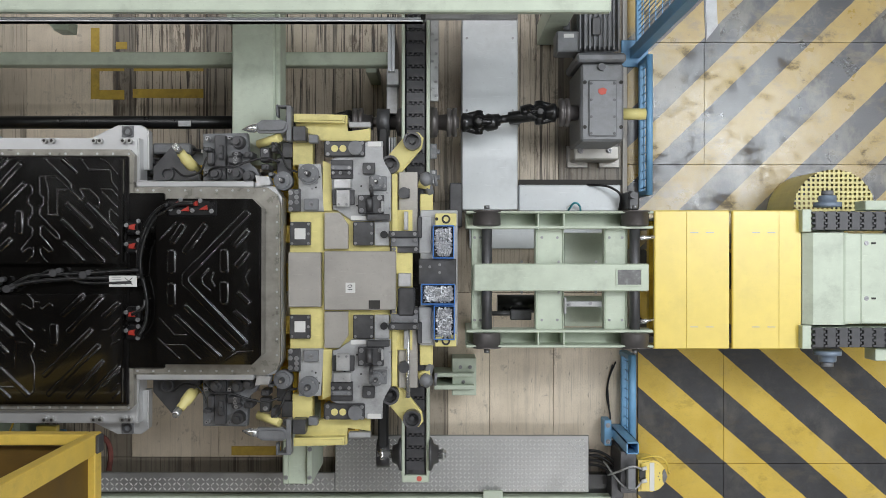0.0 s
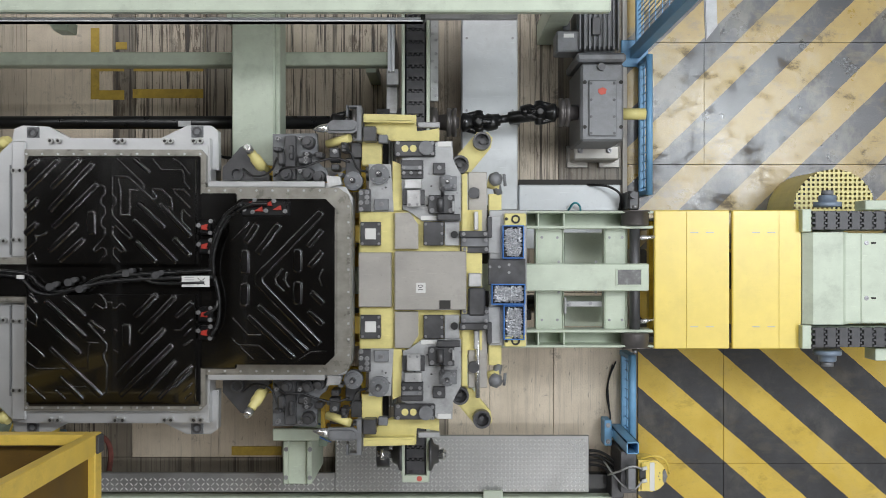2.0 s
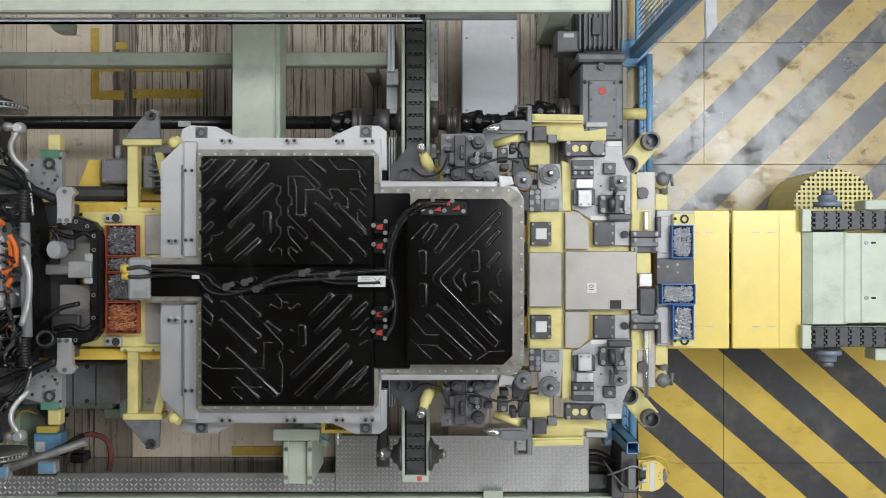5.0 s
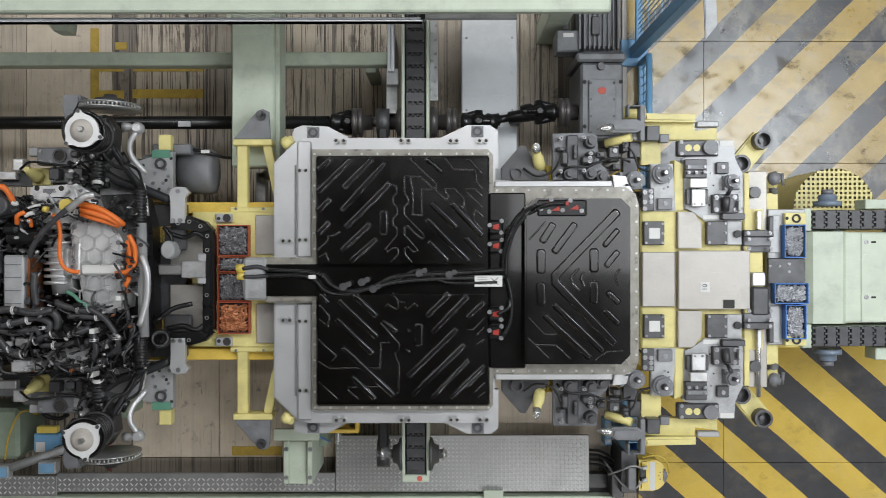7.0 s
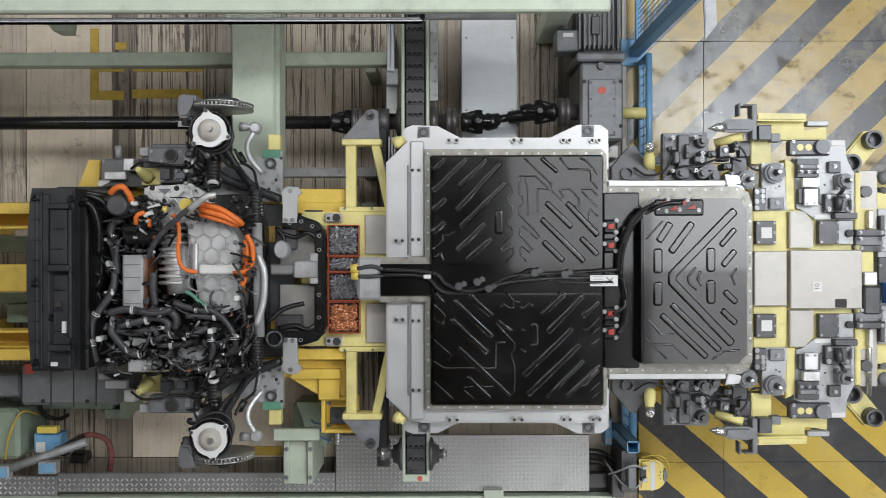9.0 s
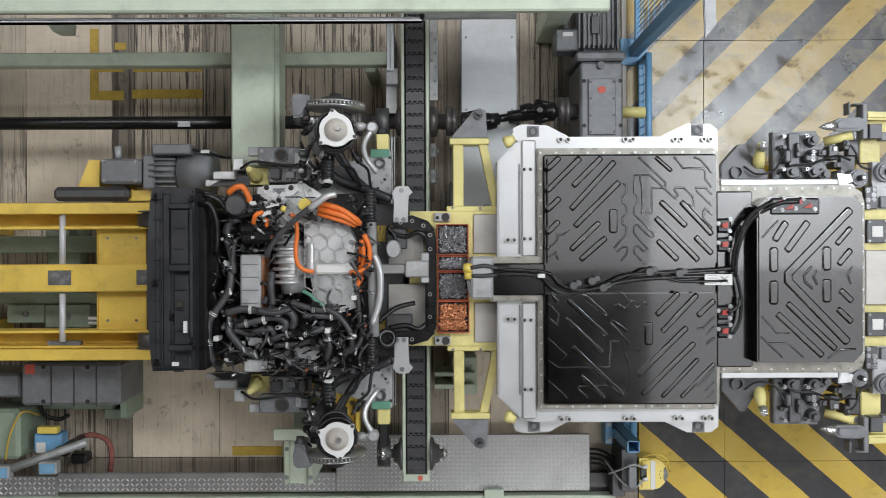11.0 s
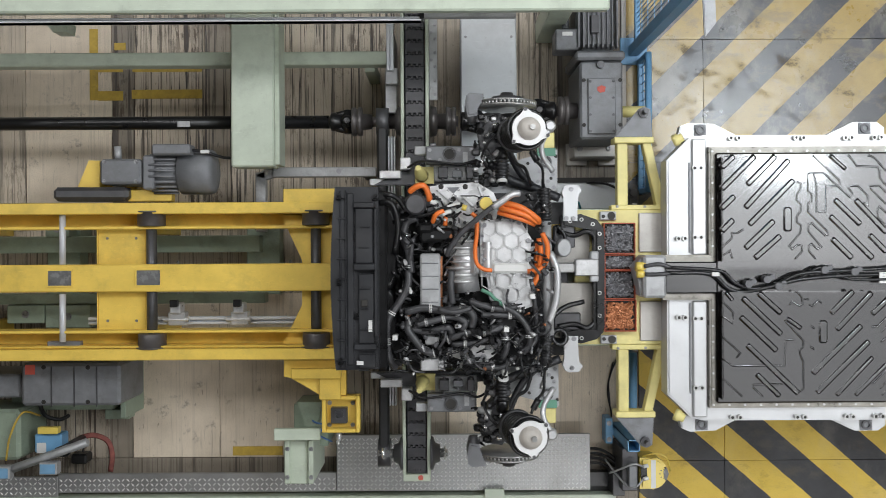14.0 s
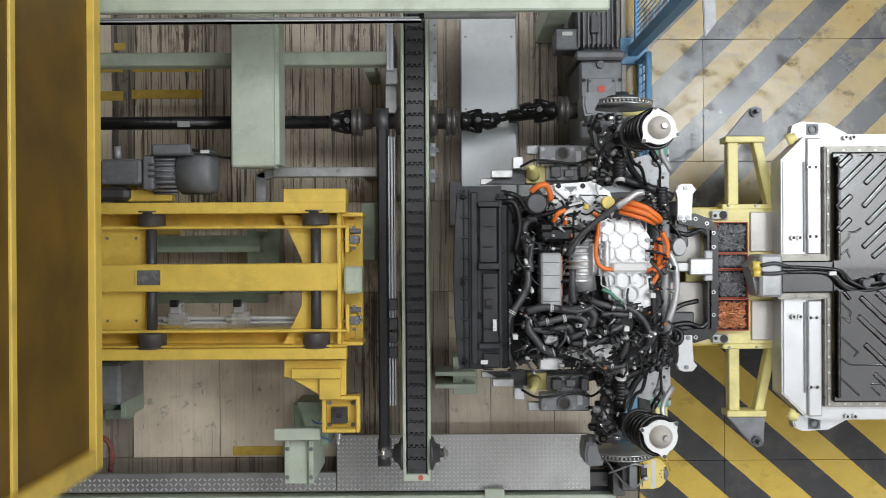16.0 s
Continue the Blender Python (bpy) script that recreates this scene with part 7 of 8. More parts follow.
    for wd, way in (
            (0.045, [(0.71, 0.002), (0.71, -0.113)]),
            (0.045, [(0.71, -0.15), (0.71, -0.263)]),
            (0.029, [(0.755, 0.009), (0.826, 0.091)]),
            (0.032, [(0.764, -0.086), (0.826, -0.011)]),
            (0.011, [(0.832, -0.095), (0.808, -0.131), (0.823, -0.175)]),
            (0.032, [(0.772, -0.202), (0.832, -0.259)]),
            (0.032, [(0.759, -0.29), (0.83, -0.357)]),):
        rib(way, wd, zr, 0.0075)
    m = mesh()
    poly(m, [(0.827, -0.023), (0.867, -0.01), (0.87, -0.28), (0.827, -0.266)], 1.0, 1.08, 0.01)
    part("rear_lip", m, lid_black, t)
    # service sockets with red caps
    for c in ([(0.253, 0.103), (0.253, 0.012), (0.252, -0.314), (0.252, -0.402)]):
        m = mesh()
        bx(m, c[0] - 0.035, c[1] - 0.035, c[0] + 0.035, c[1] + 0.035, 1.0, 1.035, 0.01)
        socket = part("socket", m, plastic_black, t)
        m = mesh()
        poly(m, [(c[0] - 0.013, c[1] + 0.010), (c[0] + 0.015, c[1] + 0.016), (c[0] + 0.010, c[1]), (c[0] + 0.014, c[1] - 0.012), (c[0] - 0.015, c[1] - 0.009)], 1.035, 1.052, 0.004)
        part("cap", m, red_cap, socket, "red plastic cap")
        bolts(t, [(c[0] - 0.03, c[1] + 0.01), (c[0] + 0.028, c[1] + 0.03), (c[0] + 0.026, c[1] - 0.026)], 1.035, 0.009, 0.008)
    m = mesh()
    bx(m, 0.443, 0.151, 0.678, 0.23, 1.08, 1.115, 0.008)
    bridge = part("rear_terminal", m, plastic_black, t)
    for c in ([(0.48, 0.209), (0.529, 0.186), (0.571, 0.212), (0.616, 0.192)]):
        m = mesh()
        poly(m, [(c[0] - 0.02, c[1] - 0.008), (c[0] + 0.016, c[1] + 0.014), (c[0] + 0.02, c[1] - 0.01)], 1.115, 1.13, 0.004)
        part("cap", m, red_cap, bridge, "red plastic cap")
    bolts(t, [(0.46, 0.187), (0.499, 0.174), (0.562, 0.18), (0.599, 0.226), (0.652, 0.177), (0.508, 0.23)], 1.115, 0.009, 0.008)
    # loom along the tunnel
    for z, r, pts in ((1.03, 0.009, [(-0.851, -0.1, 1.03), (-0.606, -0.117, 1.04), (-0.538, -0.171, 1.04), (-0.456, -0.203, 1.05), (-0.335, -0.181, 1.05), (-0.226, -0.133, 1.06), (-0.065, -0.122, 1.06), (0.124, -0.112, 1.06), (0.293, -0.101, 1.06)]),
                      (1.03, 0.010, [(-0.851, -0.127, 1.03), (-0.648, -0.133, 1.03), (-0.565, -0.2, 1.04), (-0.484, -0.219, 1.04), (-0.361, -0.192, 1.06), (-0.226, -0.16, 1.06), (-0.038, -0.144, 1.06), (0.151, -0.139, 1.05), (0.299, -0.134, 1.05)]),
                      (1.03, 0.007, [(-0.227, -0.16, 1.05), (-0.119, -0.101, 1.06), (0.016, -0.16, 1.06), (0.258, -0.16, 1.06)]),
                      (1.05, 0.010, [(0.299, -0.134, 1.05), (0.303, -0.026, 1.07), (0.343, 0.095, 1.08), (0.403, 0.161, 1.1), (0.492, 0.207, 1.13), (0.572, 0.212, 1.13)]),
                      (1.05, 0.010, [(0.286, -0.12, 1.05), (0.291, -0.02, 1.06), (0.324, 0.087, 1.08), (0.376, 0.166, 1.1), (0.453, 0.212, 1.13)]),
                      (1.05, 0.009, [(0.305, -0.134, 1.05), (0.326, -0.242, 1.05), (0.32, -0.35, 1.05), (0.285, -0.417, 1.05)]),
                      (1.05, 0.008, [(0.32, 0.103, 1.06), (0.307, 0.076, 1.06), (0.299, 0.001, 1.05)]), (1.05, 0.008, [(0.312, 0.012, 1.06), (0.301, -0.026, 1.06)]), (1.05, 0.008, [(0.258, -0.314, 1.06), (0.312, -0.281, 1.06), (0.318, -0.242, 1.05)])):
        m = mesh()
        tube(m, pts, r)
        part("cable", m, plastic_black, t)
    for q in ([(-0.475, -0.18), (-0.387, -0.159), (-0.113, -0.116), (-0.333, -0.191), (0.029, -0.125)]):
        m = mesh()
        cy(m, *q, 1.03, 1.075, 0.018)
        cy(m, q[0] + 0.025, q[1] + 0.012, 1.03, 1.07, 0.013)
        part("cable_clip", m, tool_grey, t)
    m = mesh()
    bx(m, 0.15, -0.181, 0.282, -0.128, 1.055, 1.062, 0.001)
    lab = part("label", m, white_label, t, "white paper warning label")
    m = mesh()
    for k in range(4):
        bx(m, 0.164, -0.173 + k * 0.012, 0.209, -0.173 + k * 0.012 + 0.004, 1.0622, 1.0634, 0)
    part("label_line", m, light_grey, lab)
    for s in (1, -1):
        m = mesh()
        bm_x, bm_y = 0.244, -0.154
        rod(m, (bm_x - 0.018, bm_y - s * 0.017, 1.063), (bm_x + 0.018, bm_y + s * 0.017, 1.063), 0.0016, 4)
        part("label_sign", m, ink, lab)
    m = mesh()
    bx(m, -0.643, -0.143, -0.608, -0.124, 1.04, 1.05, 0.001)
    part("cable_tag", m, white_label, t)
    # front plug box
    m = mesh()
    bx(m, -0.962, -0.247, -0.853, -0.041, 0.84, 1.02, 0.012)
    box = part("plug_box", m, light_grey, t)
    m = mesh()
    poly(m, [(-0.979, -0.162), (-0.998, -0.101), (-0.965, -0.057), (-0.924, -0.057), (-0.925, -0.238), (-0.966, -0.238)], 0.86, 0.97)
    part("plug_plate", m, light_grey, box)
    m = mesh()
    rod(m, (-0.997, -0.095, 1.0), (-0.949, -0.095, 1.0), 0.022, 14)
    rod(m, (-0.992, -0.133, 1.0), (-0.943, -0.133, 1.0), 0.018, 14)
    part("plug", m, yellow_cover, box, "yellow plug")
    m = mesh()
    for pts in ([(-0.962, -0.095, 1.02), (-0.892, -0.084, 1.03), (-0.838, -0.1, 1.03)], [(-0.956, -0.133, 1.02), (-0.9, -0.133, 1.03), (-0.838, -0.127, 1.03)]):
        tube(m, pts, 0.010)
    part("plug_cable", m, hose_grey, box)


battery()


def oval(bm, x, y, z0, z1, rx, ry, n=18, top=0.85):
    lo, mid, hi = [], [], []
    for i in range(n):
        c, s = math.cos(6.28319 * i / n), math.sin(6.28319 * i / n)
        lo.append(bm.verts.new((x + rx * c, y + ry * s, z0)))
        mid.append(bm.verts.new((x + rx * c, y + ry * s, z1 - 0.01)))
        hi.append(bm.verts.new((x + rx * top * c, y + ry * top * s, z1)))
    bm.faces.new(hi)
    for a, b in ((lo, mid), (mid, hi)):
        for i in range(n):
            bm.faces.new((a[i], a[(i + 1) % n], b[(i + 1) % n], b[i])).smooth = True


def bellows(bm, p, q, r, folds=10):
    prof = []
    for k in range(folds):
        prof += [((k + 0.1) / folds, r * 0.74), ((k + 0.5) / folds, r), ((k + 0.9) / folds, r * 0.74)]
    lathe(bm, p, q, [(0, r * 0.6)] + prof + [(1, r * 0.6)], 18)


def suspension(t, flip):
    """One front corner: strut with spring, top mount, disc, caliper, knuckle and arm."""
    def Y(y):
        return 2 * YC - y if flip else y

    def pp(p):
        return (p[0], Y(p[1]), p[2])

    top = pp((-1.554, 0.511, 1.46))
    foot = (top[0] - 0.075, top[1] + (-0.015 if flip else 0.015), 0.98)
    axis = Vector(top) - Vector(foot)
    m = mesh()
    lathe(m, foot, top, ((0, 0.035), (0.5, 0.035), (0.52, 0.026), (1, 0.02)), 16)
    strut = part("strut", m, plastic_black, t)
    m = mesh()
    for k in range(5):
        torus(m, Vector(foot) + axis * (0.52 + 0.1 * k), axis, 0.068 + 0.004 * k, 0.0085)
    spring = part("spring", m, plastic_black, t)
    m = mesh()
    lathe(m, Vector(foot) + axis * 0.45, Vector(foot) + axis * 0.5, ((0, 0.05), (0.5, 0.085), (1, 0.08)), 22)
    part("spring_seat", m, tool_grey, t)
    m = mesh()
    lathe(m, Vector(top) - axis * 0.13, Vector(top) - axis * 0.06, ((0, 0.062), (0.4, 0.078), (1, 0.074)), 26)
    part("top_ring", m, plastic_black, t)
    # three-eared mount
    m = mesh()
    c = Vector(top)
    pts = []
    for i in range(60):
        a = 6.28319 * i / 60
        lobe = max(0.0, math.cos(3 * (a - (1.75 if not flip else -1.4)))) ** 10
        r = 0.072 + 0.026 * lobe
        pts.append((c.x + r * math.cos(a), c.y + r * math.sin(a)))
    poly(m, pts, c.z - 0.012, c.z, 0.003)
    part("top_mount", m, mount_white, t, "pale cast three-eared top mount")
    m = mesh()
    lathe(m, (c.x, c.y, c.z - 0.002), (c.x, c.y, c.z + 0.034), ((0, 0.050), (0.15, 0.050), (0.3, 0.046), (0.6, 0.040), (0.85, 0.029), (1, 0.016)), 28)
    part("mount_dome", m, dome_dust, t)
    m = mesh()
    cy(m, c.x + 0.012, c.y + (0.002), c.z + 0.028, c.z + 0.05, 0.013, 0.011, 14)
    part("rod_nut", m, steel, t)
    for k in range(3):
        a = (1.75 if not flip else -1.4) + 2.0944 * k
        m = mesh()
        cy(m, c.x + 0.086 * math.cos(a), c.y + 0.086 * math.sin(a), c.z, c.z + 0.006, 0.008, n=10)
        part("ear_hole", m, tool_grey, t)
    # brake disc, upright, vented
    d = pp((-1.614, 0.689, 0.98))
    n = Vector((0.02, 1 if not flip else -1, 0)).normalized()
    m = mesh()
    for s in (-0.011, 0.011):
        lathe(m, Vector(d) + n * (s - 0.004), Vector(d) + n * (s + 0.004), ((0, 0.03), (0, 0.145), (1, 0.145), (1, 0.03)), 48)
    disc = part("brake_disc", m, steel, t, "vented grey iron brake disc")
    for k in range(44):
        a = 6.28319 * k / 44
        m2 = Vector((math.cos(a), 0, math.sin(a)))
        if m2.z > -0.2:
            m = mesh()
            p = Vector(d) + m2 * 0.138
            rod(m, p - n * 0.009, p + n * 0.009, 0.0058, 6)
            part("vane", m, steel, disc)
    m = mesh()
    lathe(m, Vector(d) + n * 0.005, Vector(d) + n * 0.06, ((0, 0.075), (0.6, 0.075), (0.7, 0.035), (1, 0.03)), 22)
    part("hub", m, steel_dark, t)
    # caliper
    cx = -1.775
    cyy = Y(0.68)
    m = mesh()
    sg = -1 if flip else 1
    poly(m, [(cx - 0.038, cyy + sg * 0.045), (cx - 0.02, cyy + sg * 0.06), (cx + 0.045, cyy + sg * 0.055), (cx + 0.05, cyy + sg * 0.02), (cx + 0.02, cyy + sg * 0.01), (cx + 0.015, cyy - sg * 0.05), (cx - 0.03, cyy - sg * 0.055), (cx - 0.042, cyy)], 0.88, 1.06, 0.01)
    part("caliper", m, cast_grey, t)
    m = mesh()
    lathe(m, (cx - 0.01, cyy - sg * 0.02, 1.02), (cx - 0.01, cyy - sg * 0.085, 1.02), ((0, 0.028), (0.6, 0.028), (0.7, 0.02), (1, 0.02)), 16)
    part("piston_case", m, tool_grey, t)
    # knuckle and arm
    m = mesh()
    poly(m, [(x, Y(y)) for x, y in [(-1.729, 0.643), (-1.644, 0.656), (-1.598, 0.588), (-1.61, 0.486), (-1.681, 0.424), (-1.741, 0.487), (-1.757, 0.58)]], 0.86, 0.98, 0.02)
    part("knuckle", m, steel_dark, t)
    m = mesh()
    tube(m, [pp(p) for p in [(-1.699, 0.413, 0.95), (-1.601, 0.337, 0.92), (-1.467, 0.291, 0.9), (-1.35, 0.243, 0.9)]], 0.022)
    tube(m, [pp(p) for p in [(-1.632, 0.523, 0.95), (-1.537, 0.361, 0.9), (-1.433, 0.264, 0.88)]], 0.018)
    part("control_arm", m, shroud_black, t)
    m = mesh()
    tube(m, [pp(p) for p in [(-1.425, 0.575, 1.12), (-1.432, 0.545, 1.14), (-1.462, 0.49, 1.14), (-1.456, 0.43, 1.12), (-1.405, 0.36, 1.08)]], 0.013, 10)
    lathe(m, pp((-1.425, 0.565, 1.10)), pp((-1.425, 0.565, 1.165)), ((0, 0.018), (0.3, 0.028), (0.7, 0.028), (1, 0.018)), 16)
    lathe(m, pp((-1.50, 0.575, 1.11)), pp((-1.43, 0.57, 1.13)), ((0, 0.022), (0.4, 0.02), (0.6, 0.014), (1, 0.014)), 14)
    part("steering_arm", m, alu_tray, t, "bright cast aluminium steering arm")
    m = mesh()
    bellows(m, pp((-1.644, 0.42, 1.05)), pp((-1.644, 0.335, 1.06)), 0.036, 5)
    part("joint_boot", m, rubber, t)
    m = mesh()
    lathe(m, pp((-1.645, 0.476, 1.02)), pp((-1.644, 0.3, 1.06)), ((0, 0.03), (0.3, 0.032), (0.32, 0.024), (0.6, 0.024), (0.62, 0.034), (0.85, 0.03), (1, 0.018)), 16)
    part("drive_joint", m, plastic_black, t)
    m = mesh()
    lathe(m, pp((-1.643, 0.364, 1.05)), pp((-1.644, 0.308, 1.06)), ((0, 0.026), (1, 0.026)), 16)
    part("paper_band", m, white_label, t)
    m = mesh()
    tube(m, [pp(p) for p in [(-1.521, 0.466, 1.15), (-1.49, 0.409, 1.12), (-1.452, 0.374, 1.06), (-1.444, 0.31, 1.02), (-1.435, 0.27, 1)]], 0.007)
    tube(m, [pp(p) for p in [(-1.676, 0.531, 1.1), (-1.713, 0.492, 1.1), (-1.738, 0.43, 1.05), (-1.708, 0.381, 1)]], 0.007)
    tube(m, [pp(p) for p in [(-1.615, 0.472, 1.1), (-1.576, 0.403, 1.05), (-1.528, 0.38, 1), (-1.495, 0.301, 0.95)]], 0.009)
    part("brake_hose", m, rubber, t)
    m = mesh()
    lathe(m, pp((-1.508, 0.451, 1.12)), pp((-1.482, 0.403, 1.12)), ((0, 0.016), (1, 0.016)), 12)
    part("sensor_plug", m, plastic_black, t)
    rnd = random.Random(5 + flip)
    for k in range(48):
        x, y = rnd.uniform(-1.77, -1.628), Y(rnd.uniform(0.298, 0.639))
        s = rnd.uniform(0.008, 0.022)
        z = rnd.uniform(0.9, 1.08)
        m = mesh()
        bx(m, x - s, y - s * 0.8, x + s, y + s * 0.8, z - s, z + s, s * 0.4) if k % 2 else lathe(m, (x, y, z), (x + rnd.uniform(-0.04, 0.04), y + rnd.uniform(-0.04, 0.04), z + 0.03), ((0, s * 0.8), (0.5, s * 0.8), (0.6, s * 0.5), (1, s * 0.5)), 10)
        part("bracket_piece", m, (plastic_black, tool_grey, steel_bright, alu_cast, rubber, plastic_black, zinc)[k % 7], t)


def drive_unit():
    t = thing("drive_unit", "vehicle front drive unit with motor, hoses, orange cables and struts", "engine", -1.777, -0.158, 0.81)
    RIDERS.append(t)
    # ---- front end module
    m = mesh()
    n = 14
    pts = []
    for k in range(n + 1):
        v = 334 + (660 - 334) * k / n
        bow = 8 * math.sin(math.pi * k / n)
        pts.append((FX + (428 - bow) * FK, FY - v * FK))
    for k in range(n, -1, -1):
        v = 334 + (658 - 334) * k / n
        pts.append((FX + 505 * FK, FY - v * FK))
    poly(m, pts, 0.86, 1.262, 0.012)
    shroud = part("fan_shroud", m, shroud_black, t, "black moulded fan shroud")
    for u0, u1, v0, v1, z in ((436, 440, 340, 655, 1.268), (446, 449, 340, 655, 1.272), (462, 500, 362, 372, 1.30), (465, 496, 372, 470, 1.285), (462, 500, 470, 482, 1.30), (470, 498, 488, 612, 1.28), (462, 502, 612, 622, 1.295),
                              (450, 462, 345, 650, 1.272), (498, 504, 372, 600, 1.29), (470, 500, 630, 655, 1.28)):
        m = mesh()
        bx(m, FX + u0 * FK, FY - v1 * FK, FX + u1 * FK, FY - v0 * FK, 1.25, z, 0.004)
        part("shroud_rib", m, shroud_black, shroud)
    for k in range(9):
        m = mesh()
        v = 352 + k * 36
        bx(m, FX + 432 * FK, FY - (v + 3) * FK, FX + 447 * FK, FY - v * FK, 1.25, 1.2745, 0.002)
        part("shroud_rib", m, shroud_black, shroud)
        m = mesh()
        bx(m, FX + (470 + 4 * (k % 2)) * FK, FY - (v + 19) * FK, FX + (494 - 3 * (k % 3)) * FK, FY - (v + 17) * FK, 1.28, 1.293, 0.002)
        part("shroud_rib", m, shroud_black, shroud)
    for u, v in ((436, 348), (436, 500), (438, 640), (500, 350), (499, 480), (500, 610), (466, 420), (466, 560)):
        m = mesh()
        cy(m, FX + u * FK, FY - v * FK, 1.26, 1.284, 0.008, 0.007, 12)
        bx(m, FX + (u - 5) * FK, FY - (v + 9) * FK, FX + (u + 5) * FK, FY - (v + 5) * FK, 1.26, 1.280, 0.002)
        part("shroud_clip", m, plastic_black, shroud)
    m = mesh()
    bx(m, -2.296, -0.262, -2.268, -0.232, 1.27, 1.2925, 0.002)
    part("shroud_socket", m, gap_dark, shroud)
    m = mesh()
    bx(m, -2.239, -0.558, -2.185, 0.266, 0.86, 1.2, 0.01)
    part("radiator", m, plastic_black, t)
    m = mesh()
    bx(m, -2.264, -0.376, -2.248, -0.324, 1.27, 1.293, 0)
    part("label", m, white_label, t)
    m = mesh()
    bx(m, -2.319, -0.526, -2.288, -0.508, 1.25, 1.283, 0)
    part("label", m, white_label, t)
    m = mesh()
    tube(m, [(-2.217, 0.209, 1.2), (-2.161, 0.203, 1.22), (-2.134, 0.105, 1.2), (-2.153, -0.025, 1.15)], 0.014)
    tube(m, [(-2.228, 0.233, 1.15), (-2.185, 0.248, 1.2), (-2.137, 0.231, 1.18), (-2.102, 0.185, 1.15)], 0.012)
    bx(m, -2.226, 0.169, -2.19, 0.247, 1.12, 1.2)
    part("radiator_hose", m, plastic_black, t)
    m = mesh()
    oval(m, -2.182, 0.001, 0.9, 1.12, 0.04, 0.20)
    oval(m, -2.184, -0.345, 0.9, 1.1, 0.035, 0.16)
    part("duct", m, plastic_black, t)
    # ---- motor and gearbox body
    m = mesh()
    poly(m, [(-2.131, 0.249), (-1.468, 0.274), (-1.427, 0.108), (-1.416, -0.445), (-1.5, -0.583), (-2.024, -0.594), (-2.156, -0.441), (-2.165, 0.056)], 0.82, 0.95, 0.02)
    part("lower_case", m, plastic_black, t)
    m = mesh()
    poly(m, [(-1.987, 0.297), (-1.765, 0.317), (-1.683, 0.266), (-1.652, 0.196), (-1.684, 0.095), (-1.963, 0.097), (-1.994, 0.198)], 0.93, 1.03, 0.02)
    part("upper_case", m, alu_bright, t)
    m = mesh()
    poly(m, [(-1.956, 0.302), (-1.796, 0.307), (-1.787, 0.276), (-1.857, 0.214), (-1.882, 0.214), (-1.95, 0.271)], 1.03, 1.055, 0.004)
    br = part("triangle_bracket", m, alu_bright, t, "cast aluminium triangle bracket")
    bolts(t, [(-1.935, 0.292), (-1.819, 0.291), (-1.876, 0.233)], 1.054, 0.011, 0.006, gap_dark, "bracket_hole")
    m = mesh()
    poly(m, [(-1.908, 0.288), (-1.845, 0.289), (-1.876, 0.258)], 1.054, 1.0565, 0.001)
    part("bracket_pocket", m, cast_grey, br)
    bolts(t, [(-1.90, 0.275), (-1.852, 0.276), (-1.876, 0.25), (-1.73, 0.28), (-1.70, 0.22), (-1.78, 0.12), (-1.95, 0.12), (-1.985, 0.2)], 1.045, 0.007, 0.012)
    bolts(t, [(-1.742, 0.1 - 0.045 * k) for k in range(5)] + [(-1.508, 0.03 - 0.04 * k) for k in range(7)] + [(-1.66, 0.13), (-1.61, 0.128), (-1.70, -0.245), (-1.64, -0.275), (-1.59, -0.297)], 1.108, 0.006, 0.012)
    m = mesh()
    cy(m, -2.053, 0.203, 1.0, 1.17, 0.052, 0.05, 26)
    oval(m, -2.053, 0.203, 1.17, 1.2, 0.048, 0.048)
    part("pump", m, tool_grey, t)
    m = mesh()
    tube(m, [(-2.08, 0.259, 1.2), (-2.047, 0.281, 1.22), (-2.014, 0.285, 1.22), (-1.994, 0.252, 1.2), (-1.987, 0.219, 1.18)], 0.014)
    part("high_voltage_cable", m, orange_cable, t, "orange high-voltage cable")
    for pts in ([(-1.949, 0.159, 1.06), (-1.898, 0.121, 1.06), (-1.836, 0.096, 1.05)], [(-1.835, 0.247, 1.06), (-1.784, 0.197, 1.06), (-1.721, 0.158, 1.06)], [(-1.758, 0.297, 1.06), (-1.734, 0.234, 1.06), (-1.683, 0.196, 1.06)], [(-1.899, 0.21, 1.05), (-1.861, 0.159, 1.05), (-1.804, 0.102, 1.05)]):
        m = mesh()
        tube(m, pts, 0.006, 6)
        part("casting_rib", m, alu_bright, t)
    m = mesh()
    lathe(m, (-2.053, 0.24, 1.15), (-2.053, 0.271, 1.15), ((0, 0.03), (0.5, 0.03), (0.6, 0.016), (1, 0.016)), 16)
    part("pump_neck", m, tool_grey, t)
    m = mesh()
    tube(m, [(-1.922, 0.185, 1.2), (-1.872, 0.2, 1.21), (-1.847, 0.204, 1.21)], 0.006)
    tube(m, [(-1.982, 0.215, 1.2), (-1.97, 0.209, 1.2), (-1.956, 0.213, 1.2)], 0.010)
    tube(m, [(-1.929, 0.154, 1.19), (-1.91, 0.164, 1.19), (-1.888, 0.169, 1.19)], 0.010)
    part("paper_sleeve", m, white_label, t)
    # inverter with honeycomb lid
    m = mesh()
    poly(m, [(-1.751, 0.119), (-1.657, 0.138), (-1.563, 0.131), (-1.51, 0.043), (-1.514, -0.138), (-1.752, -0.137)], 0.95, 1.11, 0.014)
    poly(m, [(-1.726, -0.114), (-1.491, -0.116), (-1.505, -0.279), (-1.583, -0.305), (-1.701, -0.252)], 0.95, 1.10, 0.014)
    inv = part("inverter", m, alu_bright, t, "silver cast inverter housing with honeycomb ribs")
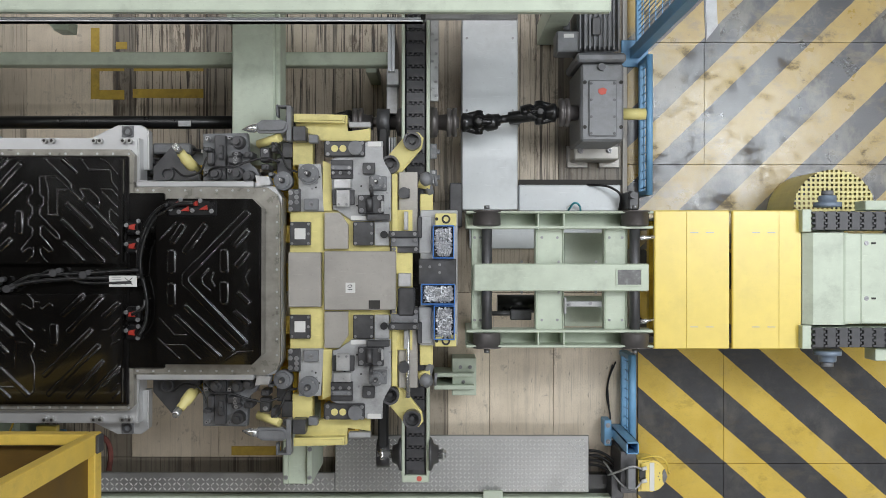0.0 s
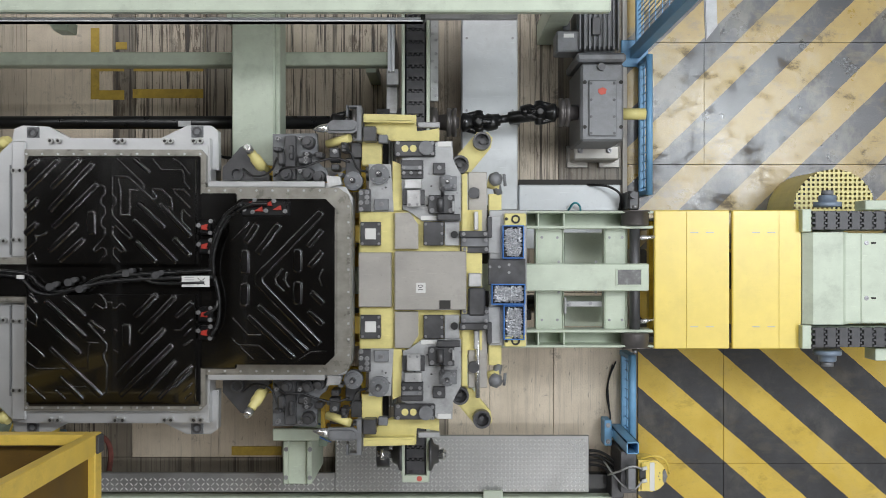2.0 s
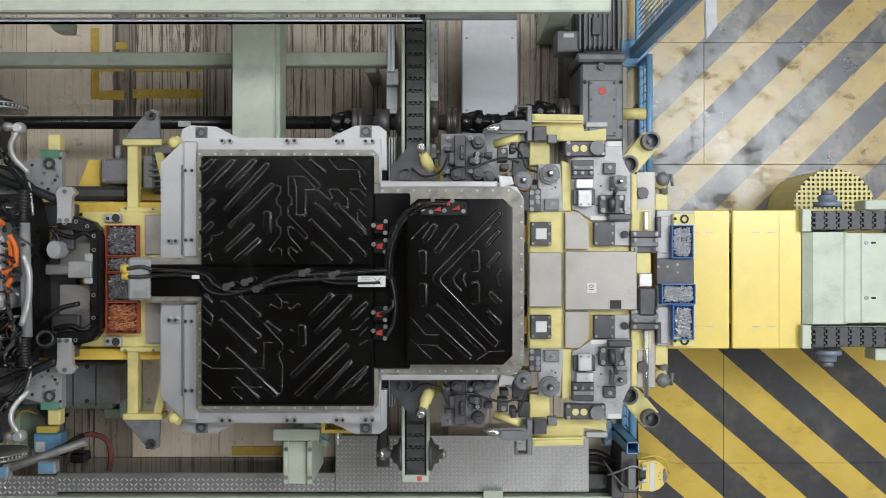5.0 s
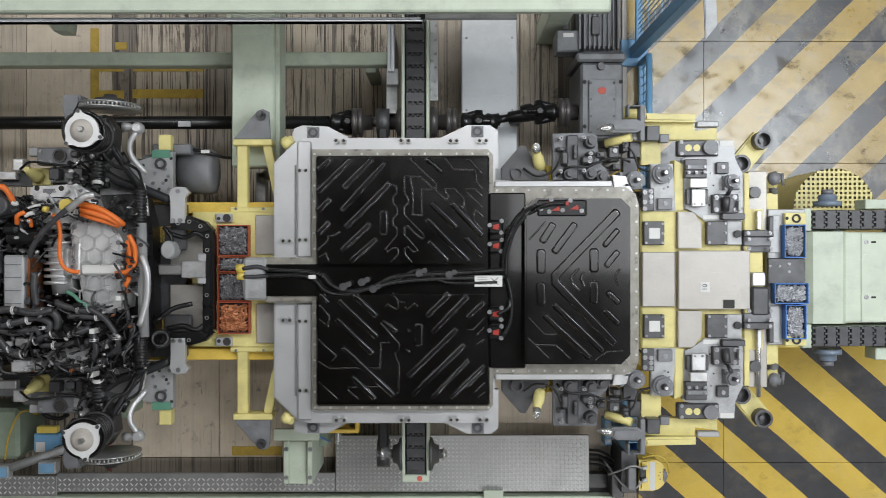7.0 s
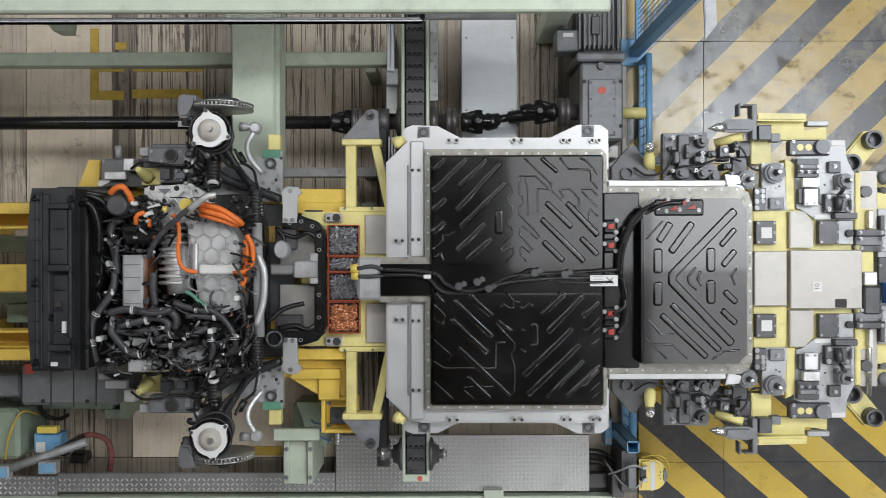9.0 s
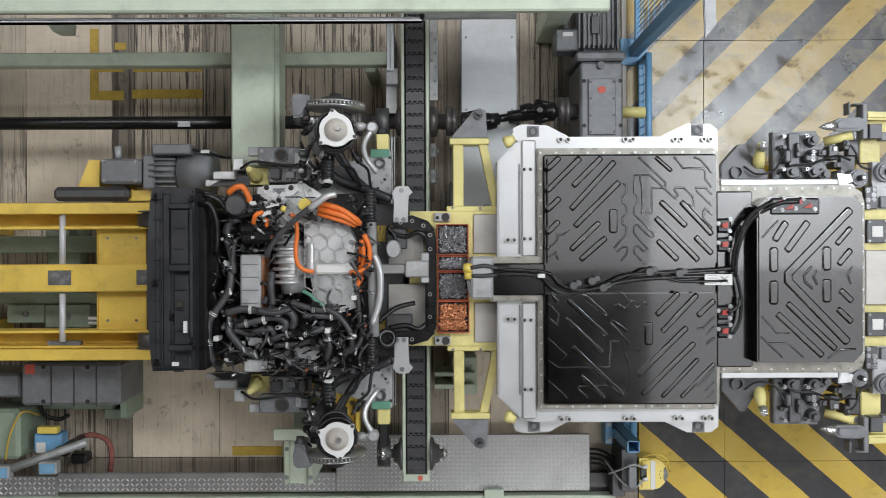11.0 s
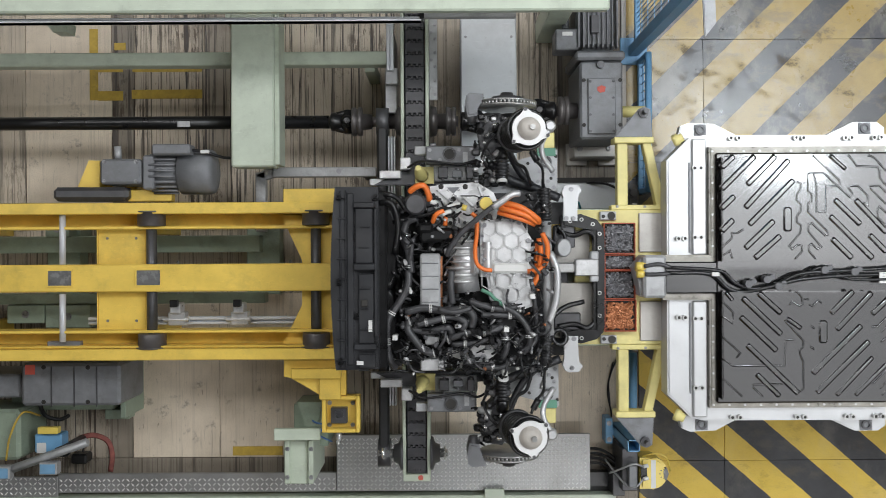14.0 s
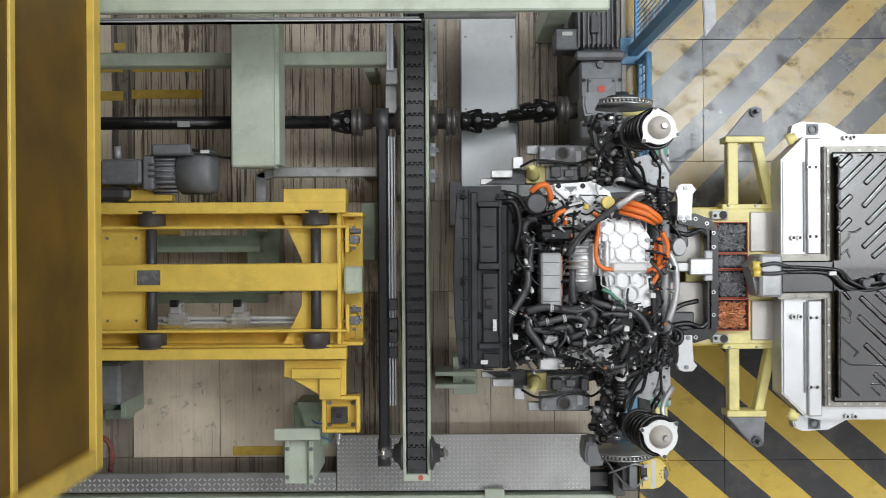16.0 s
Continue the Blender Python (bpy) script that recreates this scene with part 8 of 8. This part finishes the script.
    hx, hy = -1.681, 0.094
    for i in range(3):
        for j in range(6):
            x, y = hx + (i + 0.5 * (j % 2)) * 0.073 - 0.03, hy - j * 0.063
            if x > -1.55:
                continue
            m = mesh()
            ring(m, x, y, 1.108, 1.118, 0.0415, 0.0365, 6)
            bmesh.ops.rotate(m, verts=m.verts, cent=(x, y, 1.1), matrix=Matrix.Rotation(math.pi / 6, 3, "Z"))
            part("honeycomb_rib", m, alu_cast, inv)
    m = mesh()
    bx(m, -1.694, -0.118, -1.514, -0.074, 1.09, 1.135, 0.008)
    part("inverter_bar", m, white_label, t)
    bolts(t, [(-1.733, 0.106), (-1.569, 0.118), (-1.526, 0.031), (-1.732, -0.056), (-1.526, -0.057), (-1.726, -0.128), (-1.548, -0.129)], 1.112, 0.010, 0.010)
    m = mesh()
    bx(m, -1.798, -0.137, -1.755, 0.019, 0.95, 1.10, 0.02)
    rod(m, (-1.718, 0.026, 1.1), (-1.719, -0.119, 1.1), 0.022)
    part("side_pipe", m, alu_cast, t)
    # finned barrel
    m = mesh()
    rod(m, (-1.839, 0.07, 1.02), (-1.812, -0.212, 1.02), 0.062, 20)
    barrel = part("compressor", m, alu_bright, t)
    for k in range(7):
        m = mesh()
        y = 0.040 - k * 0.032
        lathe(m, (-1.838, y, 1.02), (-1.838, y - 0.016, 1.02), ((0, 0.072), (0.3, 0.076), (0.7, 0.076), (1, 0.072)), 22)
        part("fin", m, alu_cast, barrel)
    # grey control box
    m = mesh()
    bx(m, -2.034, -0.291, -1.94, -0.026, 1.0, 1.18, 0.008)
    box = part("control_box", m, light_grey, t)
    for k in range(4):
        m = mesh()
        y = -0.252 + k * 0.06
        bx(m, -2.027, y, -1.948, y + 0.003, 1.178, 1.184, 0.001)
        part("box_rib", m, cast_grey, box)
    m = mesh()
    bx(m, -1.946, -0.29, -1.93, -0.04, 1.0, 1.14, 0)
    part("copper_edge", m, copper, t)
    m = mesh()
    bx(m, -2.038, 0.026, -1.873, 0.093, 1.05, 1.16, 0.014)
    bx(m, -2.044, 0.069, -1.971, 0.118, 1.05, 1.18, 0.014)
    part("connector_block", m, plastic_black, t)
    # ---- orange cables
    for r, pts in ((0.014, [(-1.677, 0.208, 1.2), (-1.616, 0.198, 1.22), (-1.555, 0.176, 1.22), (-1.495, 0.134, 1.2), (-1.482, 0.116, 1.17)]), (0.014, [(-1.665, 0.183, 1.2), (-1.604, 0.166, 1.22), (-1.543, 0.146, 1.21), (-1.489, 0.116, 1.18)]), (0.012, [(-1.672, 0.163, 1.18), (-1.617, 0.146, 1.2), (-1.556, 0.128, 1.19), (-1.501, 0.107, 1.16)]),
                   (0.010, [(-1.794, 0.159, 1.2), (-1.773, 0.135, 1.2), (-1.77, 0.068, 1.18), (-1.778, -0.005, 1.17), (-1.772, -0.067, 1.16), (-1.743, -0.098, 1.15), (-1.7, -0.107, 1.14)]), (0.012, [(-1.464, 0.067, 1.15), (-1.439, 0.005, 1.14), (-1.446, -0.069, 1.13), (-1.483, -0.106, 1.13), (-1.533, -0.112, 1.13)]),
                   (0.013, [(-1.476, 0.043, 1.13), (-1.468, -0.032, 1.12), (-1.477, -0.12, 1.1)]), (0.011, [(-1.482, 0.018, 1.1), (-1.485, -0.057, 1.1), (-1.489, -0.133, 1.08)]), (0.013, [(-1.478, -0.129, 1.1), (-1.494, -0.161, 1.1), (-1.515, -0.195, 1.08)]), (0.011, [(-1.974, 0.119, 1.17), (-1.958, 0.154, 1.2), (-1.922, 0.172, 1.2)]), (0.010, [(-1.917, 0.106, 1.15), (-1.913, 0.143, 1.17)])):
        m = mesh()
        tube(m, pts, r)
        part("high_voltage_cable", m, orange_cable, t, "orange high-voltage cable")
    m = mesh()
    cy(m, -1.728, 0.203, 1.18, 1.225, 0.032, 0.028)
    part("filler_cap", m, yellow_cover, t, "yellow filler cap")
    m = mesh()
    rod(m, (-1.839, 0.187, 1.2), (-1.818, 0.182, 1.2), 0.014)
    part("yellow_collar", m, yellow_cover, t)
    m = mesh()
    tube(m, [(-1.906, -0.035, 1.18), (-1.896, -0.005, 1.2), (-1.847, 0.062, 1.22), (-1.773, 0.128, 1.24), (-1.705, 0.181, 1.26), (-1.663, 0.205, 1.26)], 0.013)
    part("coolant_hose", m, hose_grey, t)
    m = mesh()
    tube(m, [(-1.699, 0.181, 1.26), (-1.65, 0.216, 1.27), (-1.614, 0.24, 1.27), (-1.579, 0.246, 1.26)], 0.016)
    part("silver_pipe", m, alu_cast, t)
    m = mesh()
    tube(m, [(-2.111, 0.133, 1.12), (-2.061, 0.144, 1.16), (-1.997, 0.155, 1.18), (-1.922, 0.185, 1.2), (-1.848, 0.2, 1.2)], 0.008)
    part("cable", m, plastic_black, t)
    # ---- grey hoses
    for r, pts in ((0.019, [(-2.05, 0.144, 1.15), (-2.097, 0.12, 1.13), (-2.111, 0.058, 1.12), (-2.086, -0.029, 1.12), (-2.078, -0.116, 1.12)]), (0.018, [(-2.089, -0.106, 1.12), (-2.094, -0.183, 1.13), (-2.136, -0.26, 1.14), (-2.183, -0.33, 1.15), (-2.194, -0.415, 1.14), (-2.185, -0.508, 1.12), (-2.156, -0.566, 1.08)]),
                   (0.018, [(-2.102, -0.297, 1.17), (-2.017, -0.277, 1.18), (-1.915, -0.291, 1.18), (-1.825, -0.285, 1.18), (-1.788, -0.318, 1.17), (-1.796, -0.371, 1.15)]), (0.018, [(-2.086, -0.337, 1.15), (-2.091, -0.381, 1.16), (-2.059, -0.426, 1.16), (-2.022, -0.473, 1.15), (-1.973, -0.495, 1.13)]),
                   (0.016, [(-2.051, -0.355, 1.17), (-1.968, -0.336, 1.17), (-1.891, -0.318, 1.16), (-1.827, -0.344, 1.16), (-1.841, -0.383, 1.15)]), (0.016, [(-2.075, -0.377, 1.14), (-1.997, -0.39, 1.14), (-1.906, -0.371, 1.14), (-1.889, -0.412, 1.12), (-1.909, -0.444, 1.12)]),
                   (0.015, [(-1.894, -0.423, 1.14), (-1.802, -0.393, 1.15), (-1.712, -0.393, 1.15), (-1.648, -0.366, 1.14)]), (0.015, [(-1.802, -0.248, 1.15), (-1.75, -0.267, 1.16), (-1.647, -0.288, 1.15), (-1.583, -0.276, 1.14)]), (0.014, [(-1.751, -0.314, 1.14), (-1.673, -0.314, 1.14), (-1.57, -0.322, 1.13)]),
                   (0.013, [(-1.647, -0.274, 1.16), (-1.582, -0.313, 1.16), (-1.531, -0.385, 1.15), (-1.525, -0.459, 1.12), (-1.571, -0.5, 1.1)]), (0.015, [(-1.713, -0.373, 1.13), (-1.648, -0.386, 1.13), (-1.629, -0.459, 1.12), (-1.65, -0.526, 1.1)]), (0.014, [(-1.889, -0.451, 1.12), (-1.779, -0.448, 1.12), (-1.701, -0.419, 1.12)]),
                   (0.013, [(-1.833, -0.538, 1.1), (-1.754, -0.558, 1.1), (-1.65, -0.565, 1.1), (-1.598, -0.516, 1.08)]), (0.012, [(-2.065, 0.046, 1.14), (-2.075, -0.004, 1.14), (-2.087, -0.104, 1.12)]), (0.013, [(-1.584, -0.422, 1.1), (-1.545, -0.49, 1.08), (-1.492, -0.446, 1.06), (-1.479, -0.374, 1.06)]),
                   (0.016, [(-1.888, -0.105, 1.18), (-1.891, -0.182, 1.18), (-1.884, -0.259, 1.17)]), (0.012, [(-1.951, -0.282, 1.2), (-1.874, -0.295, 1.21), (-1.798, -0.277, 1.2)]), (0.020, [(-1.654, -0.622, 0.98), (-1.655, -0.69, 0.98), (-1.641, -0.743, 0.98)]), (0.011, [(-1.511, -0.148, 1.1), (-1.498, -0.24, 1.1), (-1.486, -0.372, 1.08)])):
        m = mesh()
        tube(m, pts, r, 9)
        part("coolant_hose", m, hose_grey, t)
    for p in [(-2.187, -0.42, 1.15), (-2.083, -0.342, 1.17), (-1.907, -0.429, 1.14), (-1.822, -0.396, 1.15), (-1.646, -0.274, 1.165), (-2.022, -0.466, 1.15), (-1.629, -0.42, 1.12), (-1.973, -0.492, 1.13)]:
        m = mesh()
        torus(m, p, (1, 0.3, 0), 0.019, 0.004, 16, 6)
        part("hose_clip", m, alu_cast, t)
    for k, (x, y, z, ax, ay) in enumerate(((-2.10, 0.06, 1.12, 0.2, 1), (-2.09, -0.09, 1.12, 0, 1), (-2.17, -0.305, 1.145, 0.6, 1), (-2.193, -0.43, 1.14, 0, 1), (-2.193, -0.448, 1.14, 0, 1), (-1.99, -0.28, 1.18, 1, 0),
                                          (-1.85, -0.287, 1.18, 1, 0), (-2.01, -0.345, 1.17, 1, 0.2), (-1.93, -0.33, 1.165, 1, 0.2), (-1.74, -0.393, 1.15, 1, 0), (-1.70, -0.278, 1.155, 1, -0.2), (-1.62, -0.315, 1.14, 1, 0),
                                          (-1.527, -0.42, 1.135, 0, 1), (-1.638, -0.43, 1.125, 0, 1), (-1.83, -0.45, 1.12, 1, 0), (-1.70, -0.562, 1.1, 1, 0))):
        m = mesh()
        torus(m, (x, y, z), (ax, ay, 0), 0.0185, 0.0035, 16, 6)
        torus(m, (x + 0.008 * ax, y + 0.008 * ay, z), (ax, ay, 0), 0.0185, 0.0025, 16, 6)
        part("hose_clip", m, (steel_bright, alu_cast, white_label)[k % 3], t)
    # lower castings
    m = mesh()
    poly(m, [(-1.929, -0.505), (-1.783, -0.466), (-1.677, -0.394), (-1.598, -0.368), (-1.585, -0.421), (-1.691, -0.519), (-1.731, -0.548), (-1.81, -0.545)], 0.93, 1.06, 0.012)
    part("end_casting", m, alu_bright, t)
    bolts(t, [(-1.783, -0.528), (-1.737, -0.52), (-1.717, -0.472), (-1.664, -0.426), (-1.617, -0.393), (-1.836, -0.504)], 1.06, 0.012, 0.008)
    m = mesh()
    bx(m, -2.035, -0.579, -1.948, -0.522, 0.98, 1.11, 0.006)
    bx(m, -1.952, -0.569, -1.913, -0.534, 0.98, 1.07, 0.006)
    part("filter_box", m, alu_bright, t)
    m = mesh()
    bx(m, -2.013, -0.457, -1.948, -0.412, 0.98, 1.12, 0.008)
    part("valve", m, alu_cast, t)
    m = mesh()
    oval(m, -2.108, -0.47, 0.9, 1.04, 0.07, 0.09)
    oval(m, -1.759, -0.365, 0.95, 1.09, 0.2, 0.10)
    part("lower_cover", m, plastic_black, t)
    # ---- steering rack and subframe
    m = mesh()
    bellows(m, (-1.44, 0.125, 1.07), (-1.443, 0.281, 1.05), 0.034)
    part("rack_bellows", m, rubber, t)
    m = mesh()
    bellows(m, (-1.436, -0.418, 1.07), (-1.44, -0.561, 1.05), 0.034)
    part("rack_bellows", m, rubber, t)
    m = mesh()
    rod(m, (-1.436, 0.125, 1.06), (-1.424, -0.418, 1.06), 0.024, 18)
    part("steering_rack", m, light_grey, t)
    m = mesh()
    tube(m, [(-1.423, -0.024, 1.1), (-1.392, -0.109, 1.11), (-1.395, -0.242, 1.11), (-1.43, -0.36, 1.1)], 0.016)
    part("rack_shield", m, alu_tray, t)
    m = mesh()
    tube(m, [(-1.425, 0.161, 1), (-1.436, 0.257, 1), (-1.446, 0.325, 1)], 0.008)
    part("tie_rod", m, steel, t)
    m = mesh()
    tube(m, [(-1.44, -0.562, 1), (-1.44, -0.617, 1), (-1.457, -0.685, 1)], 0.008)
    part("tie_rod", m, steel, t)
    for o in ([(-1.183, 0.093), (-1.141, 0.101), (-1.13, 0.051), (-1.132, -0.393), (-1.149, -0.426), (-1.185, -0.415)], [(-1.343, 0.152), (-1.246, 0.163), (-1.168, 0.135), (-1.133, 0.09), (-1.183, 0.068), (-1.246, 0.107), (-1.343, 0.097)], [(-1.346, -0.453), (-1.249, -0.476), (-1.171, -0.454), (-1.135, -0.415), (-1.185, -0.393), (-1.249, -0.42), (-1.346, -0.403)]):
        m = mesh()
        poly(m, o, 0.86, 0.93, 0.014)
        part("subframe", m, plastic_black, t)
    for pts, r in (([(-1.362, 0.081, 0.9), (-1.278, 0.058, 0.9), (-1.217, 0.08, 0.91), (-1.175, 0.052, 0.9)], 0.012), ([(-1.364, -0.394, 0.9), (-1.28, -0.381, 0.9), (-1.22, -0.4, 0.91), (-1.177, -0.373, 0.9)], 0.014), ([(-1.416, -0.362, 0.95), (-1.332, -0.295, 0.93), (-1.234, -0.268, 0.92)], 0.012), ([(-1.369, 0.108, 0.94), (-1.33, 0.052, 0.94), (-1.336, -0.031, 0.93)], 0.010)):
        m = mesh()
        tube(m, pts, r, 10)
        part("subframe_tube", m, plastic_black, t)
    for q in [(-1.158, 0.065), (-1.158, -0.004), (-1.16, -0.226), (-1.16, -0.337), (-1.246, 0.135), (-1.249, -0.447), (-1.191, 0.112), (-1.302, 0.127)]:
        m = mesh()
        ring(m, *q, 0.928, 0.934, 0.010, 0.006, 12)
        part("subframe_bush", m, steel, t)
    for q, z0, z1, mt in (((-1.4, -0.126, -1.233, -0.076), 0.88, 0.93, steel), ((-1.281, -0.142, -1.165, -0.059), 0.9, 0.95, alu_cast), ((-1.205, -0.065, -1.164, -0.021), 0.9, 0.94, light_grey), ((-1.206, -0.171, -1.164, -0.137), 0.9, 0.94, light_grey), ((-1.379, -0.003, -1.273, 0.108), 0.86, 0.90, steel_dark), ((-1.381, -0.423, -1.247, -0.325), 0.86, 0.90, steel_dark)):
        m = mesh()
        bx(m, *q, z0, z1, 0.006)
        part("subframe_bracket", m, mt, t)
    m = mesh()
    oval(m, -1.338, -0.003, 0.88, 0.98, 0.035, 0.045)
    part("motor_mount", m, light_grey, t)
    m = mesh()
    torus(m, (-1.368, -0.434, 1.0), (0.3, 0.2, 1), 0.036, 0.013)
    part("mount_loop", m, plastic_black, t)
    m = mesh()
    poly(m, [(-1.331, 0.297), (-1.311, 0.306), (-1.266, 0.305), (-1.244, 0.277), (-1.266, 0.258), (-1.267, 0.128), (-1.338, 0.128), (-1.331, 0.225), (-1.344, 0.271)], 0.90, 0.94, 0.004)
    both("body_bracket", m, alu_tray, t)
    bolts(t, mirrored([(-1.322, 0.141), (-1.288, 0.141), (-1.298, 0.284)]), 0.94, 0.010, 0.008)
    suspension(t, False)
    suspension(t, True)
    # ---- fittings, plugs and clips all over the unit
    rnd = random.Random(11)
    darks = (plastic_black, rubber, plastic_black, hose_grey, tool_grey)
    brights = (steel_bright, alu_cast, steel, alu_bright, zinc, white_label, light_grey, copper)
    x0, y0, x1, y1 = -2.136, -0.588, -1.429, 0.245
    for k in range(760):
        x, y = rnd.uniform(x0, x1), rnd.uniform(y0, y1)
        if (-1.76 < x < -1.513 and -0.253 < y < 0.131) or (-1.89 < x < -1.77 and -0.2 < y < 0.04) or (-2.034 < x < -1.94 and -0.29 < y < -0.02):
            continue
        s, z = rnd.uniform(0.003, 0.0115), rnd.uniform(1.04, 1.185)
        m = mesh()
        mode = k % 4
        if mode == 0:
            bx(m, x - s * 1.5, y - s, x + s * 1.5, y + s, z - 0.05, z + s, s * 0.3)
            bx(m, x - s * 0.6, y - s * 0.6, x + s * 2.1, y + s * 0.6, z - 0.03, z, s * 0.2)
            bmesh.ops.rotate(m, verts=m.verts, cent=(x, y, z), matrix=Matrix.Rotation(rnd.uniform(0, 3), 3, "Z"))
        elif mode == 1:
            cy(m, x, y, z - 0.05, z, s * 0.9, n=12)
            cy(m, x, y, z, z + 0.008, s * 0.5, n=6)
        elif mode == 2:
            a = rnd.uniform(0, 6.28)
            d = Vector((math.cos(a), math.sin(a), 0)) * rnd.uniform(0.02, 0.06)
            p = Vector((x, y, z - 0.02))
            tube(m, [p - d, p + Vector((rnd.uniform(-0.02, 0.02), rnd.uniform(-0.02, 0.02), 0.02)), p + d], 0.003 + s * 0.3, 6, 4)
        else:
            lathe(m, (x, y, z), (x + rnd.uniform(-0.04, 0.04), y + rnd.uniform(-0.04, 0.04), z + 0.01), ((0, s * 0.6), (0.4, s * 0.6), (0.45, s), (0.8, s), (1, s * 0.6)), 10)
        bright = mode != 2 and rnd.random() < 0.36 and s < 0.0095
        part("fitting", m, rnd.choice(brights) if bright else rnd.choice(darks), t)
    for k in range(46):
        m = mesh()
        p = Vector((rnd.uniform(x0, x1), rnd.uniform(y0, y1), rnd.uniform(1.06, 1.13)))
        if p.x > -1.882 and -0.331 < p.y < 0.206:
            continue
        pts = [p]
        a = rnd.uniform(0, 6.28)
        for j in range(4):
            a += rnd.uniform(-0.8, 0.8)
            p = p + Vector((math.cos(a) * 0.04, math.sin(a) * 0.04, rnd.uniform(-0.012, 0.012)))
            p.x, p.y = min(max(p.x, x0), x1), min(max(p.y, y0), y1)
            pts.append(p)
        tube(m, pts, rnd.choice((0.0028, 0.004, 0.006)), 6, 4)
        part("wire", m, (plastic_black, rubber, hose_grey)[k % 3], t)
    for q in [(-2.153, -0.417), (-2.044, -0.444), (-1.641, -0.586), (-1.511, -0.228), (-1.634, -0.382)]:
        m = mesh()
        bx(m, q[0] - 0.012, q[1] - 0.012, q[0] + 0.012, q[1] + 0.012, 1.08, 1.16, 0.002)
        part("paper_tag", m, white_label, t)
    m = mesh()
    tube(m, [(-1.749, -0.196, 1.16), (-1.71, -0.215, 1.17), (-1.685, -0.241, 1.17), (-1.647, -0.268, 1.16)], 0.009)
    part("green_cable", m, green_tag, t)


FK = (5.2 - 1.27) / 1538.7
FX, FY = -3.51, 1.132
drive_unit()


def lift_frame():
    """Tall yellow frame that hangs from an overhead track and travels across the line."""
    x = -1.44
    t = thing("lift_frame", "tall yellow steel lift frame hanging from an overhead track", "lift frame", x, LIFT_Y, 1.53)
    L, W = 2.64, 1.1
    y1, y0 = LIFT_Y, LIFT_Y - L
    for xa, xb in ((x - 0.049, x), (x - W, x - W + 0.05)):
        m = mesh()
        bx(m, xa, y0, xb, y1, 1.53, 1.60, 0.004)
        part("lower_rail", m, yellow_paint, t)
        m = mesh()
        bx(m, xa, y0 + 0.085, xb - 0.02, y1 - 0.085, 2.22, 2.26, 0.004)
        part("middle_rail", m, yellow_paint, t)
        m = mesh()
        bx(m, xa, y0, xb, y1, 3.28, 3.34, 0.004)
        part("upper_rail", m, yellow_paint, t)
        for ya, yb in ((y0, y0 + 0.085), (y1 - 0.085, y1)):
            m = mesh()
            bx(m, xa, ya, xb, yb, 1.60, 3.28, 0.004)
            part("post", m, yellow_paint, t)
    for ya, yb in ((y0, y0 + 0.05), (y1 - 0.045, y1)):
        m = mesh()
        bx(m, x - W + 0.05, ya, x - 0.049, yb, 1.53, 1.60, 0.004)
        part("cross_rail", m, yellow_paint, t)
    # side and floor panels carry their shade as a dark brown colour
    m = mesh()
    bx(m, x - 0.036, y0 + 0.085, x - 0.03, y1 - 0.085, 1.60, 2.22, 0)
    part("side_panel", m, shaded_panel, t, "worn yellow side panel with its shade in the colour")
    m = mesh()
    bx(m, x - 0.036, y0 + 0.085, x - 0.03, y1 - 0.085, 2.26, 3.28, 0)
    part("side_panel", m, shaded_panel, t, "worn yellow side panel with its shade in the colour")
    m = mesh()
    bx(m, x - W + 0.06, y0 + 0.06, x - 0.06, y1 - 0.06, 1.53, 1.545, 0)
    part("floor_panel", m, shaded_panel, t)
    m = mesh()
    bx(m, x, y1 - 0.08, x + 0.014, y1 - 0.005, 1.54, 1.60)
    part("end_pad", m, tool_grey, t)
    g = thing("overhead_track", "grey steel overhead track above the line", "track", x - 0.55, 0, 3.34)
    for xx in (x - 1.05, x - 0.05):
        m = mesh()
        bx(m, xx - 0.04, -8, xx + 0.04, 6, 3.35, 3.45, 0.005)
        part("track_rail", m, cast_grey, g)
    for y in (-7.5, 5.5):
        m = mesh()
        bx(m, x - 1.2, y - 0.05, x + 0.1, y + 0.05, 3.45, 3.55)
        bx(m, x - 0.6, y - 0.04, x - 0.52, y + 0.04, 3.55, 9.0, 0)
        part("hanger", m, cast_grey, g)
    return t


LIFT_Y = -0.77
LIFT = lift_frame()


# ---- what moves ----
TRAIN = [(0, -1.74), (0.5, -1.71), (1, -1.637), (1.5, -1.537), (2, -1.394), (2.5, -1.262), (3, -1.117), (3.5, -0.982), (4, -0.835), (6.5, -0.145), (7, 0), (7.5, 0.131), (8, 0.271), (8.5, 0.404), (9, 0.55), (11.5, 1.238), (12, 1.384), (12.5, 1.513), (13, 1.652), (13.5, 1.781), (14, 1.927), (14.5, 2.067), (15, 2.212), (15.5, 2.346), (16, 2.487)]


LIFT_WAY = [(0, -0.770), (2.9, -0.770), (3.2, -0.779), (3.3, -0.802), (3.4, -0.838), (3.5, -0.884), (3.6, -0.957), (3.8, -1.156), (4.2, -1.635), (5, -2.478), (6.5, -2.946), (12.8, -2.946), (13.6, -2.337), (14.2, -1.343), (14.4, -1.006), (14.6, -0.671), (14.8, -0.337), (15, 0.006), (15.2, 0.349), (15.4, 0.693), (15.6, 1.036), (15.8, 1.378), (16, 1.722)]


def motions():
    for ob in RIDERS:
        x, y, z = ob.location
        walk(ob, [(s, pose(x + d, y, z)) for s, d in TRAIN])
    walk(LIFT, [(s, pose(LIFT.location.x, y, 1.53)) for s, y in LIFT_WAY])


motions()
